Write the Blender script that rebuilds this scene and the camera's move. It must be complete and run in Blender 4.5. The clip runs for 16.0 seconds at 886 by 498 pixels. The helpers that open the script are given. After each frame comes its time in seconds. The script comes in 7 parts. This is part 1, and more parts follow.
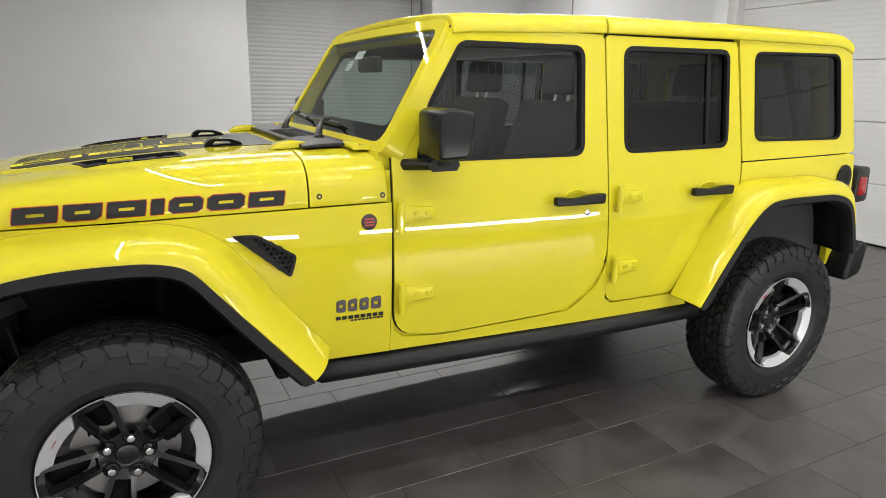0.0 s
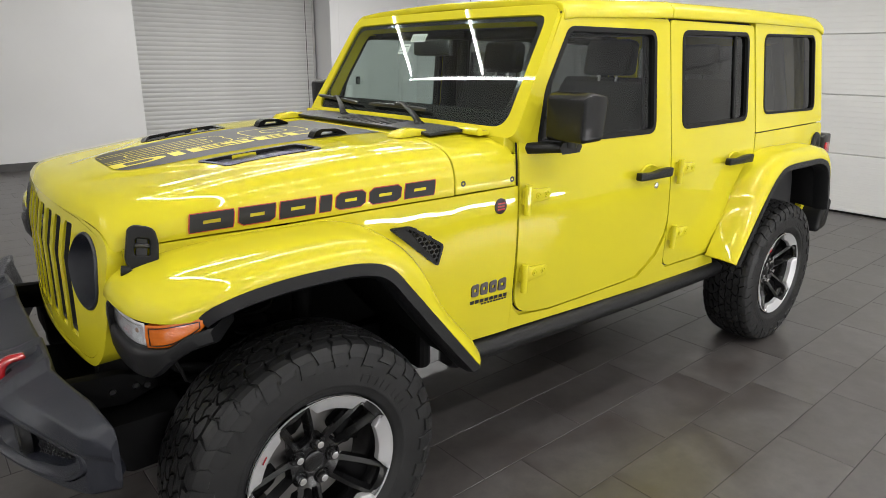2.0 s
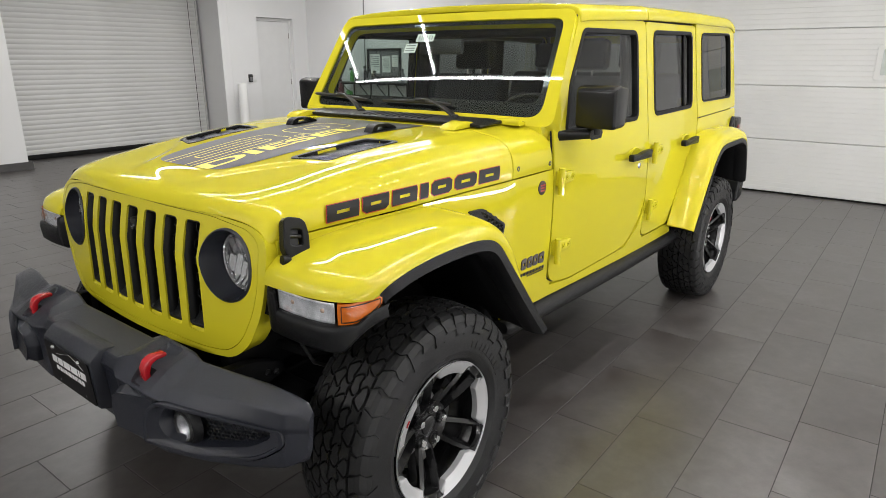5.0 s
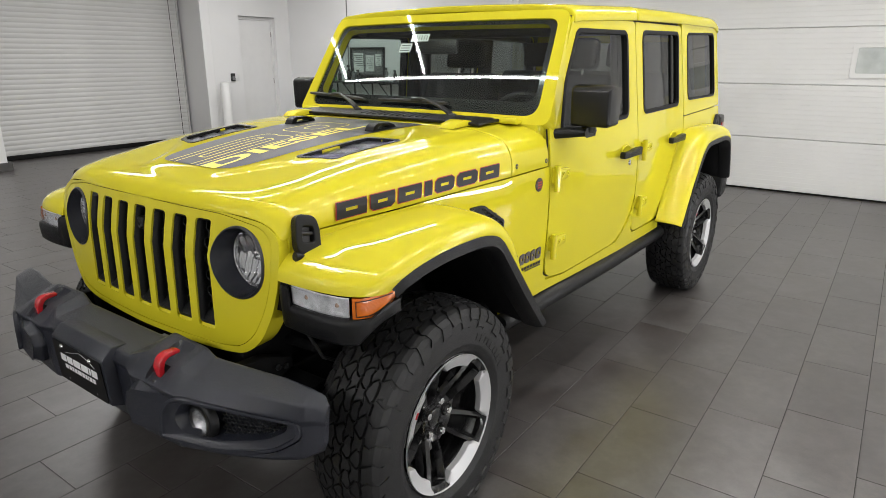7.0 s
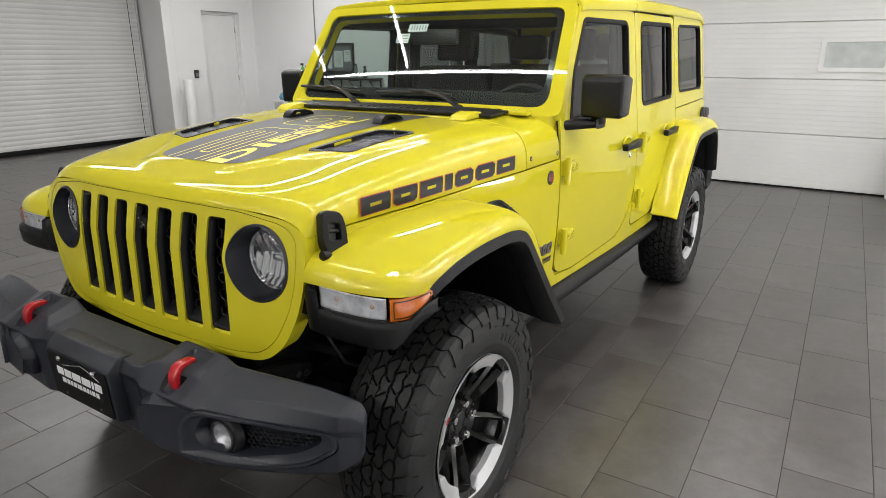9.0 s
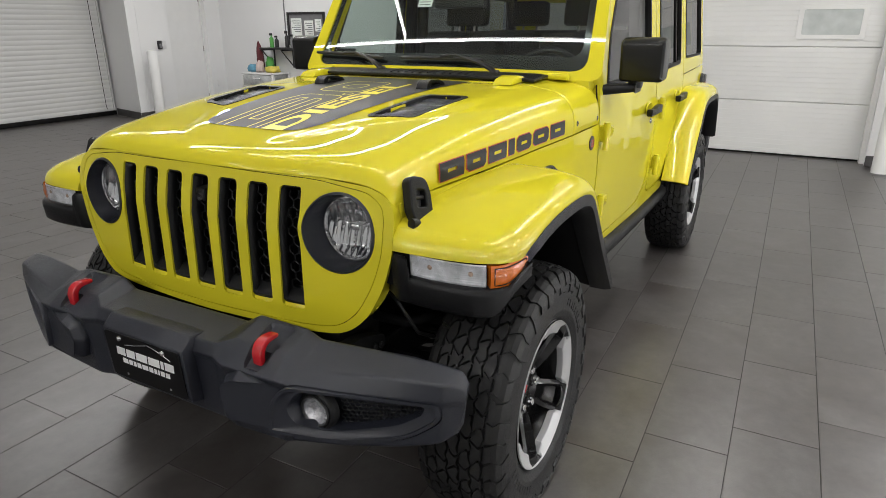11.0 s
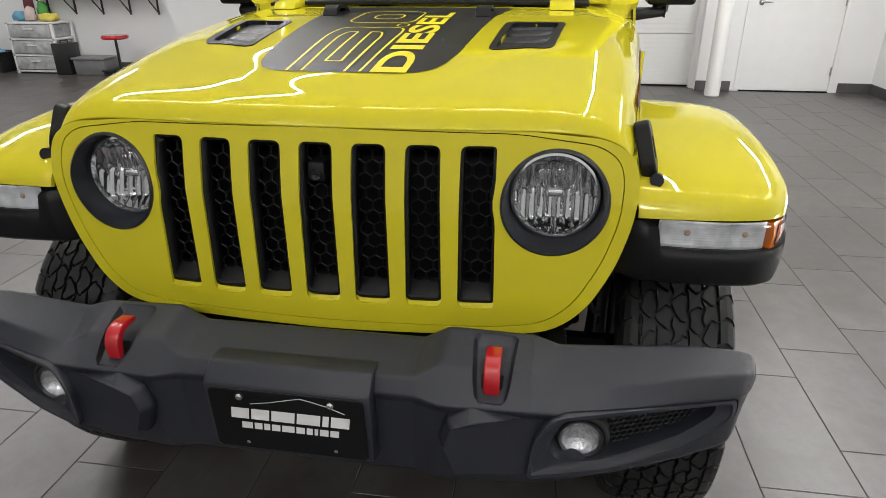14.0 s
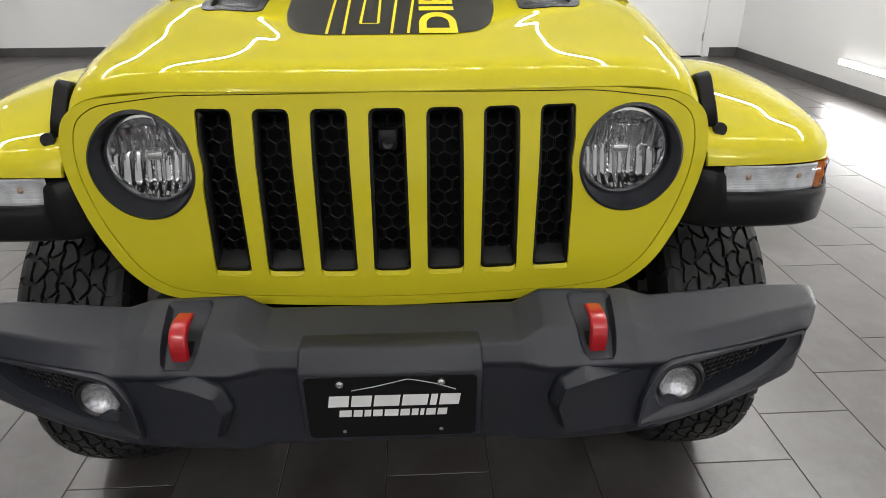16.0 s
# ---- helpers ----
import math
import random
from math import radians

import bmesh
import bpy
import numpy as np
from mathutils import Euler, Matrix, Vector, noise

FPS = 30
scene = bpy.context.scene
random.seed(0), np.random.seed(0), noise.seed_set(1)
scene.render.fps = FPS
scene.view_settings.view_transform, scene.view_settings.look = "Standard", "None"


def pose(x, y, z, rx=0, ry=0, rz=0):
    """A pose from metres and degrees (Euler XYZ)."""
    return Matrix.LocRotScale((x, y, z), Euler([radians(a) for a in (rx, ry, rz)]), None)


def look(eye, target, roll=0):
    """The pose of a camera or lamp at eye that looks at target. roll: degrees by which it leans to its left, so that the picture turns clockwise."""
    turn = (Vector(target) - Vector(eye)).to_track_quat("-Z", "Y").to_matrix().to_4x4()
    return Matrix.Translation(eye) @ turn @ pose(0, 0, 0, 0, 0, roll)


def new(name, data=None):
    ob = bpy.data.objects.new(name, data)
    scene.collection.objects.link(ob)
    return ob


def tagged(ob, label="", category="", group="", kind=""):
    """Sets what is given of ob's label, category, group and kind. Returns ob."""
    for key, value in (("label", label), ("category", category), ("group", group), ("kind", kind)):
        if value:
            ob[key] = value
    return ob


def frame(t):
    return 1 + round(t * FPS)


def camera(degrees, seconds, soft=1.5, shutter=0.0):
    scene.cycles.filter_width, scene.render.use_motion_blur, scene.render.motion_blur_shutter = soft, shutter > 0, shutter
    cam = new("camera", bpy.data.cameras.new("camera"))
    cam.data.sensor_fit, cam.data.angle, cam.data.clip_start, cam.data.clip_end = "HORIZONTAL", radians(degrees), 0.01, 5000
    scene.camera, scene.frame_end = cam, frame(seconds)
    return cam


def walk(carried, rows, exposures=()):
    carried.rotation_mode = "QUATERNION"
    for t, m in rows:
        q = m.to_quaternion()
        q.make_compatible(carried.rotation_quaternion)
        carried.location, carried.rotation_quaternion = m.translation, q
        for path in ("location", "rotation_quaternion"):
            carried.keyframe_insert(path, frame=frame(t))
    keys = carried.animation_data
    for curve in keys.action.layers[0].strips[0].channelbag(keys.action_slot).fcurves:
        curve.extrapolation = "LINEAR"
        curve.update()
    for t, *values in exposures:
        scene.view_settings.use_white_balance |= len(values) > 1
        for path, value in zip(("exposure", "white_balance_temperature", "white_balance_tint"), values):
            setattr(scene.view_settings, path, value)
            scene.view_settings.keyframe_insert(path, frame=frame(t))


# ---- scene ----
cam = camera(70.0, 16.0, 0.7)
PATH = [
    (0, (0.044, -2.819, 1.523), (0.922, -1.091, 1.027), 1.2),
    (0.5, (-0.231, -2.691, 1.543), (0.77, -1.038, 1.025), 1.2),
    (1, (-0.426, -2.543, 1.529), (0.678, -0.971, 0.972), 1.2),
    (1.5, (-0.593, -2.398, 1.542), (0.588, -0.886, 0.976), 0.9),
    (2, (-0.789, -2.334, 1.551), (0.439, -0.86, 0.986), 0.6),
    (2.5, (-1.052, -2.276, 1.569), (0.241, -0.858, 1.004), 0.5),
    (3, (-1.187, -2.163, 1.557), (0.177, -0.816, 0.988), 0.4),
    (3.5, (-1.287, -2.039, 1.556), (0.14, -0.761, 0.984), 0.3),
    (4, (-1.346, -1.994, 1.552), (0.12, -0.76, 0.978), 0.2),
    (6.5, (-1.541, -2.007, 1.574), (-0.006, -0.862, 0.995), 0.0),
    (7, (-1.536, -1.967, 1.565), (0.007, -0.834, 0.985), 0.0),
    (7.5, (-1.552, -1.882, 1.561), (0.006, -0.77, 0.982), -0.1),
    (8, (-1.559, -1.81, 1.544), (0.017, -0.724, 0.964), -0.1),
    (8.2, (-1.562, -1.794, 1.54), (0.023, -0.723, 0.958), -0.1),
    (10.3, (-1.669, -1.622, 1.527), (-0.044, -0.639, 0.901), -0.1),
    (10.5, (-1.7, -1.578, 1.524), (-0.071, -0.612, 0.882), -0.1),
    (11, (-1.716, -1.457, 1.503), (-0.066, -0.543, 0.838), -0.2),
    (11.5, (-1.681, -1.291, 1.475), (-0.003, -0.453, 0.779), -0.4),
    (12, (-1.678, -1.136, 1.464), (0.016, -0.385, 0.713), -0.4),
    (12.5, (-1.71, -0.953, 1.465), (0.022, -0.324, 0.687), -0.4),
    (13, (-1.749, -0.777, 1.464), (0.014, -0.273, 0.664), -0.4),
    (13.5, (-1.726, -0.617, 1.434), (0.06, -0.214, 0.629), -0.4),
    (14, (-1.671, -0.454, 1.424), (0.129, -0.146, 0.608), -0.4),
    (14.5, (-1.658, -0.332, 1.419), (0.15, -0.114, 0.592), -0.5),
    (15, (-1.687, -0.185, 1.437), (0.122, -0.09, 0.59), -0.6),
    (15.5, (-1.716, -0.088, 1.441), (0.087, -0.107, 0.575), -0.5),
    (16, (-1.676, -0.064, 1.388), (0.12, -0.124, 0.511), -0.4),
]
walk(cam, [(t, look(eye, target, roll)) for t, eye, target, roll in PATH], [(0.0, -0.11), (8.0, -0.10), (11.5, -0.23), (13.0, -0.19), (14.5, -0.11), (16.0, -0.09)])

# ---- world and large lights ----
world = bpy.data.worlds.new("showroom_world")
scene.world = world
world.use_nodes = True
world.node_tree.nodes["Background"].inputs[0].default_value = (0.9, 0.95, 1.0, 1)
world.node_tree.nodes["Background"].inputs[1].default_value = 0.05
LED_Z = 3.2


def strip_lamp(x0, x1, y0, y1, z, watts, tilt=0):
    """A long LED tube's light, along x or along y."""
    data = bpy.data.lights.new("led_strip", "AREA")
    data.shape, data.energy, data.color = "RECTANGLE", watts, (1.0, 0.985, 0.97)
    along_x = abs(x1 - x0) > abs(y1 - y0)
    data.size, data.size_y = (abs(x1 - x0), 0.017) if along_x else (0.017, abs(y1 - y0))
    ob = new("led_strip", data)
    ob.matrix_world = pose((x0 + x1) / 2, (y0 + y1) / 2, z, 0, -tilt)
    return ob


# ---- helpers of this scene ----
def lerp(a, b, t):
    return a + (b - a) * t


def table(x, pairs):
    """Smooth-enough interpolation in a short table of (x, value)."""
    return float(np.interp(x, [p[0] for p in pairs], [p[1] for p in pairs]))


def sstep(a, b, x):
    t = min(1.0, max(0.0, (x - a) / (b - a)))
    return t * t * (3 - 2 * t)


def ramp_nodes(nt, fac, stops):
    r = nt.nodes.new("ShaderNodeValToRGB")
    els = r.color_ramp.elements
    while len(els) < len(stops):
        els.new(0.5)
    for e, (p, c) in zip(els, stops):
        e.position, e.color = p, (*c, 1)
    nt.links.new(fac, r.inputs[0])
    return r


def mat(name, base, rough=0.5, metal=0.0, coat=0.0, coat_rough=0.03, vary=0.12, scale=6.0, grain=0.0, grain_scale=300.0, rvary=0.08, spec=0.5, per_object=0.0):
    """A node material: colour and gloss wander at a large scale, relief and gloss at a small one."""
    m = bpy.data.materials.new(name)
    m.use_nodes = True
    nt = m.node_tree
    b = nt.nodes["Principled BSDF"]
    co = nt.nodes.new("ShaderNodeTexCoord")
    n1 = nt.nodes.new("ShaderNodeTexNoise")
    n1.inputs["Scale"].default_value, n1.inputs["Detail"].default_value = scale, 6
    nt.links.new(co.outputs["Object"], n1.inputs["Vector"])
    lo, hi = [max(0, c * (1 - vary)) for c in base], [min(1, c * (1 + vary)) for c in base]
    r = ramp_nodes(nt, n1.outputs["Fac"], [(0.3, lo), (0.7, hi)])
    col = r.outputs[0]
    if per_object:
        info = nt.nodes.new("ShaderNodeObjectInfo")
        hs = nt.nodes.new("ShaderNodeHueSaturation")
        mp = nt.nodes.new("ShaderNodeMapRange")
        mp.inputs[3].default_value, mp.inputs[4].default_value = 1 - per_object, 1 + per_object
        nt.links.new(info.outputs["Random"], mp.inputs[0])
        nt.links.new(mp.outputs[0], hs.inputs["Value"])
        nt.links.new(col, hs.inputs["Color"])
        col = hs.outputs[0]
    nt.links.new(col, b.inputs["Base Color"])
    n2 = nt.nodes.new("ShaderNodeTexNoise")
    n2.inputs["Scale"].default_value, n2.inputs["Detail"].default_value = grain_scale, 3
    nt.links.new(co.outputs["Object"], n2.inputs["Vector"])
    mr = nt.nodes.new("ShaderNodeMapRange")
    mr.inputs[3].default_value, mr.inputs[4].default_value = max(0.01, rough * (1 - rvary)), min(1, rough * (1 + rvary))
    nt.links.new(n1.outputs["Fac"], mr.inputs[0])
    nt.links.new(mr.outputs[0], b.inputs["Roughness"])
    b.inputs["Metallic"].default_value = metal
    b.inputs["Specular IOR Level"].default_value = spec
    b.inputs["Coat Weight"].default_value, b.inputs["Coat Roughness"].default_value = coat, coat_rough
    if grain:
        bp = nt.nodes.new("ShaderNodeBump")
        bp.inputs["Strength"].default_value, bp.inputs["Distance"].default_value = grain, 0.002
        nt.links.new(n2.outputs["Fac"], bp.inputs["Height"])
        nt.links.new(bp.outputs[0], b.inputs["Normal"])
    return m


def glass(name, tint, gloss_rough=0.0, ior=1.5):
    """A thin pane: what is behind it shows tinted, and it mirrors by Fresnel."""
    m = bpy.data.materials.new(name)
    m.use_nodes = True
    nt = m.node_tree
    nt.nodes.clear()
    out, mix, tr, gl, lw, pw, ma = (nt.nodes.new("ShaderNode" + k) for k in ("OutputMaterial", "MixShader", "BsdfTransparent", "BsdfGlossy", "LayerWeight", "Math", "Math"))
    tr.inputs[0].default_value = (*tint, 1)
    gl.inputs["Roughness"].default_value = gloss_rough
    lw.inputs[0].default_value = 0.5
    f0 = ((ior - 1) / (ior + 1)) ** 2 * 1.6
    pw.operation, pw.inputs[1].default_value = "POWER", 4.5
    ma.operation, ma.inputs[1].default_value, ma.inputs[2].default_value = "MULTIPLY_ADD", 1 - f0, f0
    for p, q in ((lw.outputs["Facing"], pw.inputs[0]), (pw.outputs[0], ma.inputs[0]), (ma.outputs[0], mix.inputs[0]), (tr.outputs[0], mix.inputs[1]), (gl.outputs[0], mix.inputs[2]), (mix.outputs[0], out.inputs[0])):
        nt.links.new(p, q)
    return m


def emit(name, colour, strength):
    m = bpy.data.materials.new(name)
    m.use_nodes = True
    b = m.node_tree.nodes["Principled BSDF"]
    b.inputs["Base Color"].default_value = (0.9, 0.9, 0.9, 1)
    b.inputs["Emission Color"].default_value = (*colour, 1)
    b.inputs["Emission Strength"].default_value = strength
    return m


# ---- materials ----
YELLOW = mat("yellow_paint", (0.585, 0.517, 0.022), 0.6, coat=1.0, coat_rough=0.008, vary=0.02, scale=2, spec=0.0)
PLASTIC = mat("black_plastic", (0.0075, 0.0077, 0.0083), 0.38, vary=0.12, grain=0.25, grain_scale=1400, spec=0.24)
BUMPER = mat("bumper_plastic", (0.0168, 0.0186, 0.0262), 0.30, vary=0.12, scale=5, grain=0.35, grain_scale=1400, spec=0.50)
SATIN = mat("satin_black", (0.018, 0.018, 0.019), 0.35, vary=0.1, grain=0.1)
GLOSSBLACK = mat("gloss_black_paint", (0.012, 0.012, 0.013), 0.22, coat=0.6, vary=0.1)
RUBBER = mat("tyre_rubber", (0.0125, 0.0125, 0.013), 0.44, vary=0.25, scale=9, grain=0.5, grain_scale=500, spec=0.34)
WHEELBLACK = mat("satin_wheel_paint", (0.006, 0.006, 0.0065), 0.24, vary=0.1, spec=0.5)
SEAL = mat("rubber_seal", (0.006, 0.006, 0.006), 0.5, spec=0.2)
# near-black of the underbody, also of sheets that paint shade
DARK = mat("underbody_and_shade_black", (0.0032, 0.0032, 0.0036), 0.7, vary=0.3, spec=0.14)
DECAL = mat("vinyl_decal_black", (0.016, 0.016, 0.0175), 0.40, vary=0.08, grain=0.1, spec=0.3)
CAP = mat("satin_mirror_cap", (0.008, 0.008, 0.0085), 0.26, vary=0.1, spec=0.32)
PLATE = mat("black_plate", (0.006, 0.006, 0.0065), 0.35, vary=0.1, spec=0.15)
PLATEWHITE = mat("white_print", (0.74, 0.74, 0.74), 0.5, vary=0.05)
DECALY = mat("vinyl_decal_yellow", (0.80, 0.70, 0.02), 0.35)
REDLINE = mat("vinyl_red", (0.42, 0.03, 0.02), 0.4)
RED = mat("red_hook_paint", (0.43, 0.008, 0.014), 0.26, coat=0.8, vary=0.1)
CHROME = mat("chrome", (0.85, 0.85, 0.86), 0.08, metal=1.0, vary=0.05)
SILVER = mat("machined_aluminium", (0.50, 0.50, 0.51), 0.38, metal=0.35, vary=0.06, grain=0.2, grain_scale=700)
STEEL = mat("brake_steel", (0.36, 0.35, 0.34), 0.38, metal=0.9, vary=0.25)
LENS = glass("clear_lens", (0.93, 0.94, 0.95))
TAILRED = mat("tail_lamp_red", (0.30, 0.006, 0.01), 0.12, coat=0.8)
GREY = mat("grey_plastic", (0.17, 0.17, 0.175), 0.45, grain=0.2, grain_scale=900)
SEATCLOTH = mat("seat_cloth", (0.028, 0.028, 0.030), 0.85, vary=0.25, grain=0.5, grain_scale=260)
WINDSHIELD = glass("windshield_glass", (0.74, 0.83, 0.79))
SIDEGLASS = glass("side_glass", (0.58, 0.64, 0.62), ior=1.37)
TINTGLASS = glass("tinted_glass", (0.15, 0.157, 0.157), ior=1.37)
BLACKFRIT = mat("black_glass_frit", (0.006, 0.006, 0.007), 0.1, coat=0.8)
WHITEWALL = mat("white_wall_paint", (0.76, 0.76, 0.76), 0.38, vary=0.02, scale=1.2, grain=0.05, grain_scale=200)
CEILING = mat("ceiling_paint", (0.66, 0.66, 0.66), 0.7, vary=0.03)
WHITEDOOR = mat("white_door_paint", (0.74, 0.74, 0.735), 0.40, vary=0.02, grain=0.08, grain_scale=300)
WHITESTEEL = mat("white_ribbed_steel", (0.70, 0.70, 0.69), 0.42, vary=0.03, scale=2, grain=0.1)
SHUTTERGREY = mat("shutter_slat_paint", (0.62, 0.62, 0.61), 0.45, vary=0.04, scale=1.5)
BASEB = mat("dark_grey_base_tile", (0.075, 0.072, 0.072), 0.4, vary=0.15)
GROUT = mat("dark_grout", (0.022, 0.020, 0.019), 0.7, vary=0.2, scale=20)
PAPER = mat("white_paper", (0.75, 0.78, 0.75), 0.8)
INK = mat("ink", (0.06, 0.07, 0.07), 0.7)
FABRICY = mat("yellow_cloth", (0.62, 0.52, 0.10), 0.9, vary=0.2)
FABRICB = mat("blue_cloth", (0.12, 0.30, 0.42), 0.9, vary=0.2)
FABRICG = mat("green_cloth", (0.10, 0.35, 0.08), 0.9, vary=0.2)
CLEARPLASTIC = mat("milky_plastic", (0.40, 0.41, 0.41), 0.3, vary=0.3, scale=12)
LEDMAT = emit("led_diffuser", (1, 0.985, 0.97), 9.0)
AMBER = mat("amber_lens", (0.56, 0.13, 0.007), 0.10, coat=1.0, vary=0.15, scale=30)
LAMPBOWL = mat("frosted_lamp_bowl", (0.62, 0.62, 0.63), 0.32, metal=0.12, vary=0.35, scale=30)
AMBERBULB = mat("pale_amber_bulb", (0.48, 0.33, 0.24), 0.25, coat=0.4)



def ribbed(m, scale, strength):
    """Fine level ribs across a lamp's lens."""
    nt = m.node_tree
    co, wv, bp = nt.nodes.new("ShaderNodeTexCoord"), nt.nodes.new("ShaderNodeTexWave"), nt.nodes.new("ShaderNodeBump")
    wv.bands_direction = "Z"
    wv.inputs["Scale"].default_value, wv.inputs["Distortion"].default_value = scale, 0.4
    nt.links.new(co.outputs["Object"], wv.inputs["Vector"])
    bp.inputs["Strength"].default_value, bp.inputs["Distance"].default_value = strength, 0.002
    nt.links.new(wv.outputs["Fac"], bp.inputs["Height"])
    nt.links.new(bp.outputs[0], nt.nodes["Principled BSDF"].inputs["Normal"])


ribbed(LAMPBOWL, 60, 0.18)
ribbed(AMBER, 90, 0.12)


def tile_material():
    m = bpy.data.materials.new("grey_porcelain_tile")
    m.use_nodes = True
    nt = m.node_tree
    b = nt.nodes["Principled BSDF"]
    geo, info = nt.nodes.new("ShaderNodeNewGeometry"), nt.nodes.new("ShaderNodeObjectInfo")
    off = nt.nodes.new("ShaderNodeVectorMath")
    off.operation = "ADD"
    wide = nt.nodes.new("ShaderNodeVectorMath")
    wide.operation = "SCALE"
    wide.inputs["Scale"].default_value = 40
    nt.links.new(info.outputs["Random"], wide.inputs[0])
    nt.links.new(geo.outputs["Position"], off.inputs[0])
    nt.links.new(wide.outputs[0], off.inputs[1])
    clouds, fine = nt.nodes.new("ShaderNodeTexNoise"), nt.nodes.new("ShaderNodeTexNoise")
    clouds.inputs["Scale"].default_value, clouds.inputs["Detail"].default_value, clouds.inputs["Distortion"].default_value = 3.5, 7, 0.7
    fine.inputs["Scale"].default_value, fine.inputs["Detail"].default_value = 160, 4
    nt.links.new(off.outputs[0], clouds.inputs["Vector"])
    nt.links.new(geo.outputs["Position"], fine.inputs["Vector"])
    r = ramp_nodes(nt, clouds.outputs["Fac"], [(0.28, (0.042, 0.035, 0.032)), (0.52, (0.062, 0.056, 0.0535)), (0.75, (0.086, 0.081, 0.079))])
    hs, mp = nt.nodes.new("ShaderNodeHueSaturation"), nt.nodes.new("ShaderNodeMapRange")
    mp.inputs[3].default_value, mp.inputs[4].default_value = 0.88, 1.12
    nt.links.new(info.outputs["Random"], mp.inputs[0])
    nt.links.new(mp.outputs[0], hs.inputs["Value"])
    nt.links.new(r.outputs[0], hs.inputs["Color"])
    mott, mm, mul = nt.nodes.new("ShaderNodeTexNoise"), nt.nodes.new("ShaderNodeMapRange"), nt.nodes.new("ShaderNodeMix")
    mott.inputs["Scale"].default_value, mott.inputs["Detail"].default_value, mott.inputs["Roughness"].default_value = 16, 9, 0.72
    nt.links.new(off.outputs[0], mott.inputs["Vector"])
    mm.inputs[1].default_value, mm.inputs[2].default_value, mm.inputs[3].default_value, mm.inputs[4].default_value = 0.3, 0.7, 0.74, 1.24
    nt.links.new(mott.outputs["Fac"], mm.inputs[0])
    mul.data_type, mul.blend_type = "RGBA", "MULTIPLY"
    mul.inputs[0].default_value = 1.0
    nt.links.new(hs.outputs[0], mul.inputs[6])
    nt.links.new(mm.outputs[0], mul.inputs[7])
    nt.links.new(mul.outputs[2], b.inputs["Base Color"])
    rr = nt.nodes.new("ShaderNodeMapRange")
    rr.inputs[3].default_value, rr.inputs[4].default_value = 0.29, 0.39
    b.inputs["Specular IOR Level"].default_value = 1.0
    nt.links.new(clouds.outputs["Fac"], rr.inputs[0])
    nt.links.new(rr.outputs[0], b.inputs["Roughness"])
    bp = nt.nodes.new("ShaderNodeBump")
    bp.inputs["Strength"].default_value, bp.inputs["Distance"].default_value = 0.25, 0.001
    nt.links.new(fine.outputs["Fac"], bp.inputs["Height"])
    nt.links.new(bp.outputs[0], b.inputs["Normal"])
    return m


TILE = tile_material()


# ---- mesh builders ----
def part(name, bm, material, parent=None, label="", smooth=40, solid=0.0, bevel=0.0, seg=2, weighted=True, angle=42):
    """Links a bmesh as one mesh object. solid: thickness added behind the surface; bevel: rounds its edges."""
    me = bpy.data.meshes.new(name)
    bm.to_mesh(me)
    bm.free()
    me.materials.append(material)
    if smooth:
        me.polygons.foreach_set("use_smooth", [True] * len(me.polygons))
        me.set_sharp_from_angle(angle=radians(smooth))
    ob = new(name, me)
    ob.parent = parent
    if label:
        ob["label"] = label
    if solid:
        md = ob.modifiers.new("solid", "SOLIDIFY")
        md.thickness, md.offset = solid, -1
    if bevel:
        md = ob.modifiers.new("bevel", "BEVEL")
        md.width, md.segments, md.limit_method, md.angle_limit = bevel, seg, "ANGLE", radians(angle)
        if weighted:
            md = ob.modifiers.new("weighted", "WEIGHTED_NORMAL")
            md.keep_sharp = False
    return ob


def thing(name, x, y, z, label, category, group="", kind=""):
    ob = new(name)
    ob.location = (x, y, z)
    ob.empty_display_size = 0.1
    return tagged(ob, label, category, group, kind)


def rounded(points, radius=0.02, steps=5):
    """A polygon with its corners rounded; a point may carry its own radius."""
    out, n = [], len(points)
    for i, p in enumerate(points):
        r = p[2] if len(p) > 2 else radius
        a, b, c = Vector(points[i - 1][:2]), Vector(p[:2]), Vector(points[(i + 1) % n][:2])
        u, v = (a - b), (c - b)
        r = min(r, u.length * 0.48, v.length * 0.48)
        if r < 1e-4:
            out.append((b.x, b.y))
            continue
        s, e = b + u.normalized() * r, b + v.normalized() * r
        for k in range(steps + 1):
            t = k / steps
            q = s * (1 - t) ** 2 + b * 2 * t * (1 - t) + e * t * t
            out.append((q.x, q.y))
    return out


